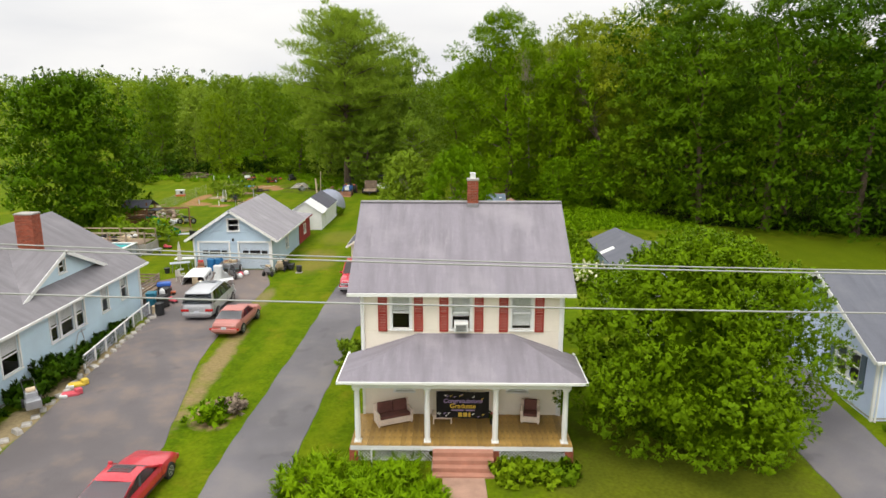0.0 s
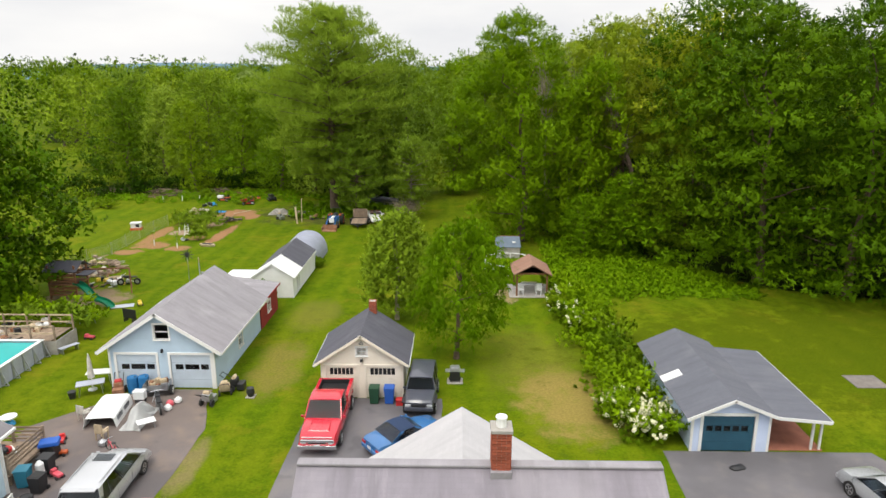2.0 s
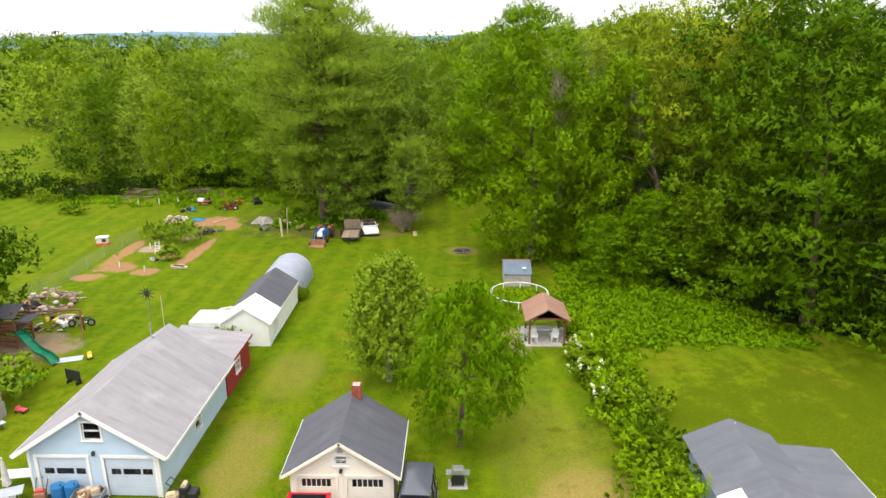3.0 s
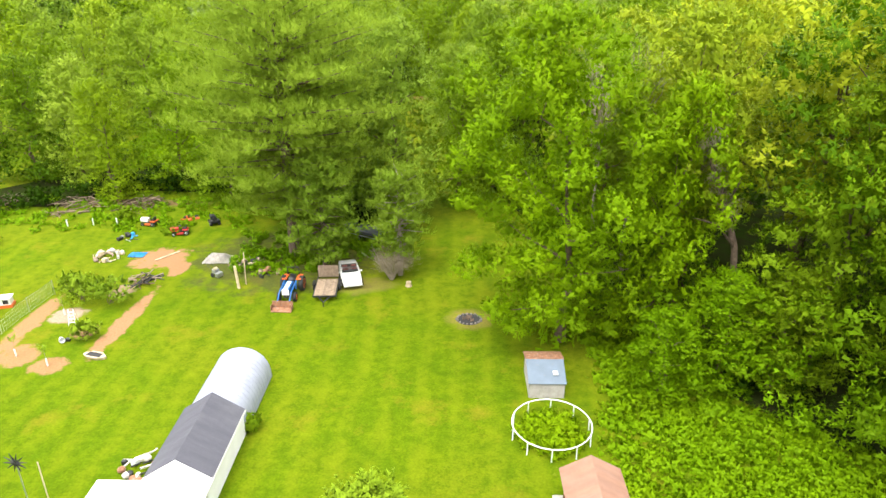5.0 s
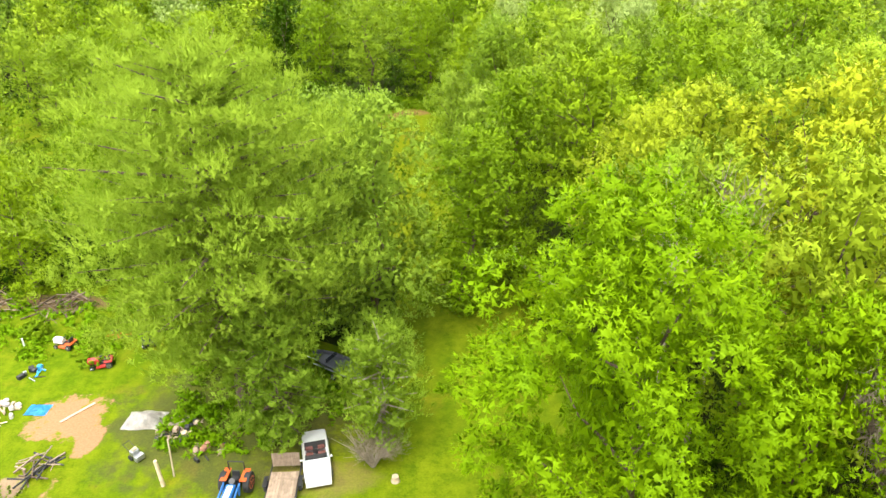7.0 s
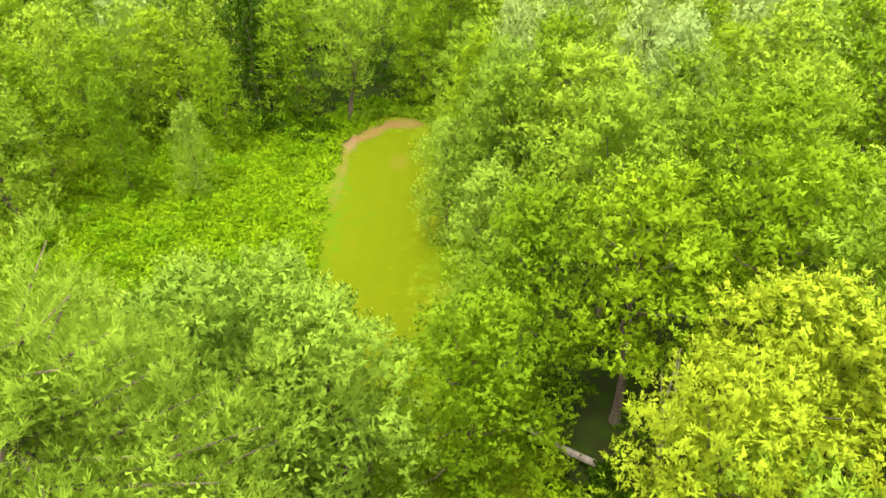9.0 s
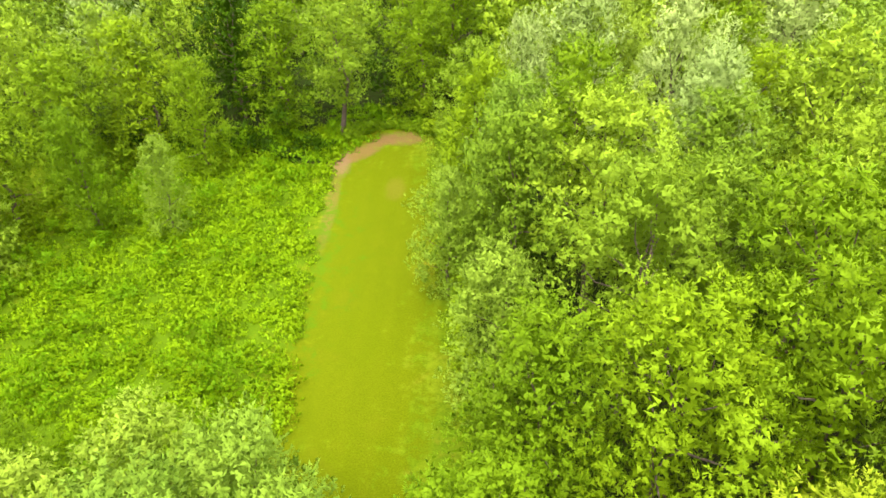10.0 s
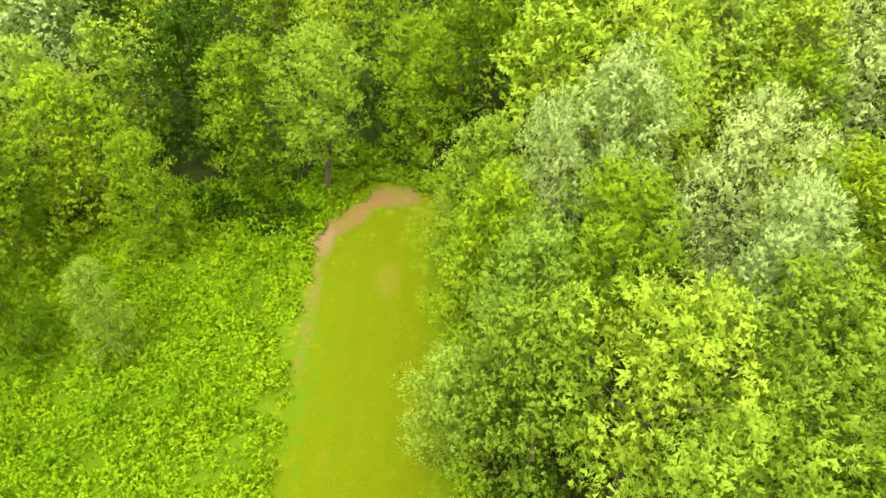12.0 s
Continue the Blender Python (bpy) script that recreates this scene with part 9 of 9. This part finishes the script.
for x, y, m, lab in ((-16.4, 23.9, M_PINK, "pink and white plastic toy beside a driveway"), (-16.65, 24.9, M_YELLOW, "yellow and white plastic bag beside a driveway")):
    o = thing("litter", lab, "toy", x, y, ground_z(y))
    part("piece", boxes((0, 0, 0, 0.75, 0.4, 0.16, 25), (0.3, 0.15, 0.02, 0.3, 0.3, 0.28, 50), bevel=0.05), m, o)
    part("piece", boxes((-0.2, -0.2, 0, 0.35, 0.3, 0.14, 10), bevel=0.04), M_WHITEPLASTIC, o)
rusty_machine(-17.1, 22.2, 40, M_METAL, "small grey machine in grass by a driveway", "pump")
for i in range(26):
    g = random.Random(300 + i)
    y = 18.5 + i * 0.66
    st = thing("edging_stone", "rough grey stone edging a driveway", "stone", -16.65 - 0.02 * i - 0.15 * g.random(), y, ground_z(y), g.uniform(0, 60), group="driveway edging")
    part("stone", boxes((0, 0, -0.05, g.uniform(0.25, 0.5), g.uniform(0.3, 0.6), g.uniform(0.12, 0.24), 0, 0.75), bevel=0.05), M_STONE, st)


# ---- play corner and pool side ----
def playset():
    p = thing("playset", "stained wooden play tower with a green slide", "playset", -31.2, 63.4, 0, 0)
    for x in (-1.1, 1.1):
        for y in (-0.9, 0.9):
            part("post", boxes((x, y, 0, 0.12, 0.12, 2.9)), M_WOODRED, p)
    part("platform", boxes((0, 0, 1.2, 2.4, 2.0, 0.1)), M_WOODRED, p)
    for z in (0.35, 0.6, 0.85, 1.45, 1.7, 1.95):
        part("board", boxes((0, -0.95, z, 2.3, 0.03, 0.16), (0, 0.95, z, 2.3, 0.03, 0.16), (-1.15, 0, z, 0.03, 1.9, 0.16)), M_WOODRED, p)
    for s in (-1, 1):
        roof_plane(p, "roof", ((-1.4, s * 1.25, 2.45), (1.4, s * 1.25, 2.45), (1.4, 0, 3.1), (-1.4, 0, 3.1)), M_ROOF_DARK, 0.06)
    part("lower_roof", boxes((1.75, -0.3, 2.1, 1.0, 1.4, 0.06)), M_ROOF_DARK, p)
    bm = B()
    n = 12
    rows = []
    for i in range(n + 1):
        f = i / n
        x, z = 1.2 + 4.0 * f, 1.25 * (1 - f) ** 1.0 + 0.16 * math.sin(f * 9) + 0.12
        y = -1.0 - 2.4 * f
        rows.append([bm.verts.new((x + dx * 0.45, y + dx * 0.9, z + dz)) for dx, dz in ((-0.32, 0.22), (-0.28, 0), (0.28, 0), (0.32, 0.22))])
    for a, b in zip(rows, rows[1:]):
        for i in range(3):
            bm.faces.new((a[i], a[i + 1], b[i + 1], b[i]))
    bmesh.ops.solidify(bm, geom=bm.faces[:], thickness=0.04)
    part("slide", bm, M_SLIDE, p, "green plastic wave slide")
    part("swing_beam", rods(((1.1, 0.8, 2.1), (4.4, 1.6, 2.0), 0.07), ((4.4, 1.6, 2.0), (4.0, 2.5, 0), 0.06), ((4.4, 1.6, 2.0), (4.8, 0.8, 0), 0.06)), M_WOODRED, p)
    for x in (2.2, 3.3):
        part("swing", rods(((x - 0.2, 1.1 + (x - 1.1) * 0.24 - 0.3, 2.05), (x - 0.2, 1.0, 0.5), 0.01), ((x + 0.2, 1.1, 2.05), (x + 0.2, 1.0, 0.5), 0.01), ((x - 0.2, 1.0, 0.5), (x + 0.2, 1.0, 0.5), 0.05)), M_BLACK, p)


playset()


def arbor():
    a = thing("pool_deck", "weathered raised deck with rails beside a pool", "deck", -28.6, 52.6, 0)
    for i in range(16):
        part("plank", boxes((-3.2 + i * 0.4, 0, 0.95, 0.37, 2.4, 0.04)), M_WOOD, a)
    for x in (-3.2, -1.6, 0, 1.6, 3.2):
        for y in (-1.1, 1.1):
            part("post", boxes((x, y, 0, 0.1, 0.1, 2.0)), M_WOOD, a)
    for y in (-1.1, 1.1):
        for z in (1.4, 1.9):
            part("rail", boxes((0, y, z, 6.5, 0.06, 0.09)), M_WOODPALE, a)
    part("skirt", boxes((3.3, 0, 0, 0.05, 2.4, 0.95), (0, -1.2, 0, 6.6, 0.05, 0.95)), M_CONCRETE, a)
    return a


arbor()
heap("clutter_heap", -29.5, 52.6, 2.4, 0.5, (M_BLACK, M_WOODPALE, M_TARP, M_RUST, M_GALV, M_DARK), 44, "crowded loose clutter on a pool deck", 31, 0.99)
thicket("vine", 33, [(-30.8 + i * 0.52, 54.7 + 0.3 * math.sin(i), 0.75, 2.4) for i in range(12)], L_BRIGHT, "leafy vines over a trellis", per=60, leaf=0.2, width=0.13, category="vine")
for x, y, rz in ((-24.8, 51.9, 60), (-19.2, 48.8, 10)):
    bn = thing("bench", "low green-grey garden bench on grass", "bench", x, y, 0, rz)
    part("seat", boxes((0, 0, 0.38, 1.3, 0.4, 0.05), bevel=0.01), M_GALV, bn)
    for lx in (-0.5, 0.5):
        part("leg", boxes((lx, 0, 0, 0.06, 0.36, 0.38)), M_METAL, bn)
plain_table(-26.4, 57.3, 1.3, 0.8, 0.5, M_SLIDE, "green plastic play table on grass", 15)
ride_toy(-24.3, 61.2, 30, M_YELLOW, "yellow and red ride-on toy on grass")
ride_toy(-24.6, 54.1, 80, M_PINK, "pink sled-like toy on grass")
sh = thing("sheet_metal", "pale blue flat sheet lying on grass", "sheet", -25.6, 60.9, 0, 20)
part("sheet", boxes((0, 0, 0.01, 1.7, 0.8, 0.03)), M_GALV, sh)

# scrap in the left yard
heap("scrap_heap", -32.8, 70.9, 2.3, 1.7, (M_JUNK, M_WOODPALE, M_WOOD, M_RUST, M_JUNK, M_WOOD, M_TARP), 85, "large heap of old boards, sheets and scrap", 41, 0, 1.5)
tarp(-33.4, 69.6, 1.8, 1.4, 0.8, M_BLACK, "black plastic sheet over scrap", 5)
heap("scrap_heap", -29.6, 66.6, 1.7, 0.35, (M_RUST, M_YELLOW, M_BLACK, M_WHITEPLASTIC, M_WOODPALE), 24, "low scatter of scrap and toys on grass", 42)
tyre = thing("tyre", "large tan tyre ring lying on grass", "tyre", -29.6, 67.6, 0)
pts = [(0.62 * math.cos(a), 0.62 * math.sin(a), 0.16) for a in [2 * math.pi * i / 20 for i in range(20)]]
tube("ring", pts, 0.15, M_WOODPALE, tyre, cyclic=True)


def star_pole(x, y):
    s = thing("wind_spinner", "tall pole with a dark star-shaped spinner", "spinner", x, y, 0)
    part("pole", rods(((0, 0, 0), (0, 0, 2.9), 0.03)), M_METAL, s)
    for i in range(10):
        a = 2 * math.pi * i / 10
        bm = B()
        rod(bm, (0, -0.05, 2.95), (0.62 * math.cos(a), -0.05, 2.95 + 0.62 * math.sin(a)), 0.07, 0.012, 5)
        part("blade", bm, M_BLACK, s)


star_pole(-22.1, 66.0)
pp = thing("pole", "slim wooden pole standing behind a garage", "pole", -21.3, 66.4, 0)
part("pole", rods(((0, 0, 0), (0, 0, 2.6), 0.035)), M_WOODPALE, pp)


def wire_fence():
    f = thing("fence", "thin wire garden fence on slim posts", "fence")
    pts = [(-35.8, 70.5), (-35.2, 73.5), (-34.3, 76.5), (-34.5, 80), (-34.6, 83.5), (-34.5, 87), (-34.2, 90.2)]
    for x, y in pts:
        part("post", rods(((x, y, 0), (x, y, 1.35), 0.03)), M_METAL, f)
    for (a, b), (c, d) in zip(pts, pts[1:]):
        bm = B()
        for z in (0.1, 0.4, 0.7, 1.0, 1.25):
            rod(bm, (a, b, z), (c, d, z), 0.008, n=3)
        for i in range(1, 12):
            k = i / 12
            rod(bm, (a + (c - a) * k, b + (d - b) * k, 0.05), (a + (c - a) * k, b + (d - b) * k, 1.25), 0.006, n=3)
        part("mesh", bm, M_GALV, f)


wire_fence()
ht = thing("hutch", "small white rabbit hutch on an orange base", "hutch", -37.1, 88.0, 0, 15)
part("base", boxes((0, 0, 0, 1.3, 0.9, 0.25)), M_ORANGE, ht)
part("box", boxes((0, 0, 0.25, 1.1, 0.75, 0.55), bevel=0.02), M_WHITEPLASTIC, ht)
part("roof", boxes((0, 0, 0.8, 1.25, 0.95, 0.08), bevel=0.02), M_WHITEPLASTIC, ht)
part("opening", boxes((0.2, -0.385, 0.35, 0.4, 0.02, 0.35)), M_DARK, ht)
lad = thing("ladder", "white step ladder standing in a garden plot", "ladder", -29.9, 85.2, 0, 10)
for s in (-1, 1):
    part("rail", rods(((s * 0.25, -0.35, 0), (s * 0.18, 0, 1.3), 0.025), ((s * 0.25, 0.35, 0), (s * 0.18, 0, 1.3), 0.02)), M_WHITE, lad)
for i in range(4):
    part("rung", boxes((0, -0.28 + 0.07 * i, 0.25 + 0.27 * i, 0.42, 0.08, 0.03)), M_WHITE, lad)
can = thing("bucket", "white bucket with a dark mouth lying in a plot", "bucket", -29.4, 82.5, 0)
bm = B()
lathe(bm, ((0.17, 0), (0.22, 0.42), (0.2, 0.42), (0.16, 0.05)), 14)
part("pail", bm, M_WHITEPLASTIC, can, m=pose(0, 0, 0.22, 80, 0, 40))
part("bag", boxes((0.45, 0.1, 0, 0.4, 0.3, 0.22), bevel=0.06), M_BLACK, can)


def planter(x, y):
    p = thing("planter", "flat boat-shaped wooden planter with soil", "planter", x, y, 0, -15)
    part("tray", hull(((-0.9, 0.12, 0, 0.2), (-0.4, 0.4, 0, 0.22), (0.4, 0.4, 0, 0.22), (0.9, 0.12, 0, 0.2)), ((-0.8, 0), (-1, 1), (1, 1), (0.8, 0))), M_WOODPALE, p, m=pose(0, 0, 0, 0, 0, 90))
    part("soil", boxes((0, 0, 0.2, 1.2, 0.5, 0.04)), M_DARK, p)


planter(-25.8, 80.4)
heap("log_pile", -27.6, 92.8, 1.2, 0.5, (M_BARK, M_WOOD, M_DARK), 22, "low pile of dark logs and branches", 51, 0, 2.0, True)
for i, (x, y) in enumerate(((-31.3, 86.5), (-31.6, 80.4), (-28.6, 79.2))):
    sap = thing("sapling", "young sapling with a white guard in a soil ring", "sapling", x, y, 0)
    part("stem", rods(((0, 0, 0), (0, 0, 1.7), 0.02, 0.008)), M_BARKPALE, sap)
    part("guard", rods(((0, 0, 0.02), (0, 0, 0.6), 0.06)), M_WHITEPLASTIC, sap)
    part("foliage", leaf_cloud("foliage", np.random.default_rng(60 + i), [(0, 0, 1.4, 0.3, 0.3, 0.4)], 60, 0.14, 0.07), L_BRIGHT, sap)
tarp(-30.7, 98.6, 1.6, 1.2, 0.15, M_BLUETARP, "bright blue tarpaulin flat on grass", 7)
tarp(-22.3, 97.6, 2.8, 1.9, 0.9, M_TARP, "pale grey tarpaulin over a pile", 8)
heap("scrap_heap", -33.4, 98.2, 1.5, 0.6, (M_TARP, M_WOODPALE, M_STONE, M_JUNK), 30, "heap of pale rubble and boards on grass", 52)
heap("scrap_heap", -33.5, 102.9, 0.9, 0.3, (M_BLACK, M_BLUETARP, M_METAL), 12, "small dark scrap heap in weeds", 53)
bd = thing("plank", "pale plank lying across bare earth", "plank", -27.6, 98.4, 0, 55)
part("board", boxes((0, 0, 0.02, 2.6, 0.2, 0.06)), M_WOODPALE, bd)
heap("wood_pile", -19.4, 96.6, 1.5, 0.6, (M_WOODPALE, M_WOOD, M_BARKPALE, M_BLACK), 34, "untidy pile of boards and branches under a pine", 54, 0, 1.8)
heap("scrap_heap", -16.8, 94.6, 1.1, 0.45, (M_RUST, M_WOOD, M_WOODPALE, M_BLACK), 18, "scrap boards beside a tractor", 55)
pst = thing("post", "weathered grey leaning wooden post", "post", -18.6, 91.6, 0)
part("shaft", rods(((0, 0, 0), (-0.15, 0.05, 2.1), 0.13, 0.12, 9)), M_WOODPALE, pst)
pst = thing("post", "slim pale pole standing beside a post", "post", -18.2, 92.4, 0)
part("shaft", rods(((0, 0, 0), (0.05, 0.2, 3.0), 0.06, 0.05)), M_WOODPALE, pst)
rusty_machine(-21.4, 94.0, 60, M_METAL, "small grey cultivator on grass", "cultivator")
heap("scrap_heap", -29.0, 108.8, 0.9, 0.4, (M_ORANGE, M_BLACK, M_BLUEPLASTIC, M_METAL), 12, "scrap parts in tall grass", 56)
for x, y in ((-41.6, 106.1), (-38.9, 106.4), (-36.4, 106.6)):
    s = thing("marker_stake", "short white marker stake in grass", "stake", x, y, 0, group="marker stakes")
    part("stake", boxes((0, 0, 0, 0.1, 0.1, 0.8)), M_WHITE, s)
heap("brush_pile", -44.0, 112.2, 3.2, 0.8, (M_BARK, M_BARK, M_WOOD), 60, "long grey pile of cut brush along trees", 57, 0, 2.4, True)
heap("brush_pile", -36.5, 113.0, 2.6, 0.8, (M_BARK, M_BARK, M_WOOD), 50, "grey-brown pile of cut branches", 58, 0, 2.4, True)
heap("brush_pile", -52.5, 113.5, 3.0, 0.7, (M_BARK, M_WOOD, M_BARK), 50, "grey pile of old cut branches", 59, 0, 2.2, True)
wheel_b = thing("garden_table", "round white and blue table on a driveway edge", "table", -22.6, 42.3, 0)
bm = B()
lathe(bm, ((0.4, 0.4), (0.42, 0.45), (0.42, 0.48), (0.1, 0.5)), 18)
part("tabletop", bm, M_WHITEPLASTIC, wheel_b)
part("base", rods(((0, 0, 0), (0, 0, 0.42), 0.3, 0.1, 12)), M_BLUETARP, wheel_b)


def fire_pit():
    f = thing("fire_pit", "round stone-ringed fire pit with dark ash on a lawn", "fire pit", 1.55, 86.4, 0)
    bm = B()
    lathe(bm, ((0.95, 0.0), (0.95, 0.03), (0.4, 0.035), (0.1, 0.05)), 24)
    part("ash", bm, M_DARK, f)
    g = random.Random(9)
    for i in range(18):
        a = 2 * math.pi * i / 18
        part("stone", boxes((0.98 * math.cos(a), 0.84 * math.sin(a), 0, g.uniform(0.2, 0.3), g.uniform(0.16, 0.24), g.uniform(0.07, 0.14), g.uniform(0, 90), 0.8), bevel=0.04), M_OLDSLAB, f)
    for i in range(7):
        part("log", rods(((g.uniform(-0.6, 0.6), g.uniform(-0.5, 0.5), 0.08), (g.uniform(-0.6, 0.6), g.uniform(-0.5, 0.5), 0.14), 0.06)), M_BARK, f)


fire_pit()
stp = thing("stump", "small pale stump by a dry bush", "stump", -3.7, 92.3, 0)
bm = B()
lathe(bm, ((0.3, 0), (0.24, 0.2), (0.22, 0.42), (0.05, 0.44)), 11)
part("wood", bm, M_WOODPALE, stp)
pz = thing("paving_slab", "flat grey concrete pad on a lawn", "slab", 26.0, 48.3, 0)
part("slab", boxes((0, 0, -0.02, 1.95, 1.7, 0.05)), M_OLDSLAB, pz)
dm = thing("crumpled_tarp", "small crumpled black tarp on an asphalt pad", "tarp", 14.5, 38.9, 0.03)
bm = B()
lathe(bm, ((0.42, 0), (0.38, 0.06), (0.22, 0.13), (0.03, 0.15)), 12)
bmesh.ops.scale(bm, vec=(1.0, 0.6, 1.0), verts=bm.verts[:])
for v in bm.verts:
    v.co += Vector((0.06 * math.sin(9 * v.co.y), 0.05 * math.sin(8 * v.co.x), 0.02 * math.sin(15 * v.co.x)))
part("cloth", bm, M_BLACK, dm)
stn = thing("bench", "low stone bench behind the hedge on a lawn", "bench", 12.6, 57.2, 0, 70)
part("slab", boxes((0, 0, 0.05, 1.8, 0.35, 0.05)), M_CONCRETE, stn)
heap("scrap_heap", -17.3, 69.0, 1.3, 0.7, (M_WHITEPLASTIC, M_BLACK, M_TARP, M_RUST), 26, "white and dark scrap beside a shed", 61)

# poles that carry the overhead lines
for x in (-32.0, 34.0):
    u = thing("utility_pole", "weathered wooden utility pole carrying overhead lines", "utility pole", x, 6.5, ground_z(6.5), group="overhead lines")
    part("pole", rods(((0, 0, 0), (0, 0, 13.2), 0.17, 0.12, 12)), M_WOOD, u)
    part("crossarm", boxes((0, 0, 12.35, 0.12, 2.8, 0.12), (0, 0, 10.5, 0.12, 2.8, 0.12)), M_WOOD, u)

thicket("vine", 75, [(-31.0 + 0.7 * i, 56.8 + 0.5 * math.sin(i * 2.1), 0.8, 2.2 + 0.4 * math.sin(i * 1.3)) for i in range(9)], L_BRUSH, "bright green vines climbing behind a pool deck", per=72, leaf=0.2, width=0.13, category="vine")
heap("clutter_heap", -27.2, 54.6, 1.3, 0.7, (M_BLACK, M_DARK, M_WOODPALE, M_TARP, M_WHITEPLASTIC), 26, "dark grill parts and chairs piled on a deck", 62, 0.99)
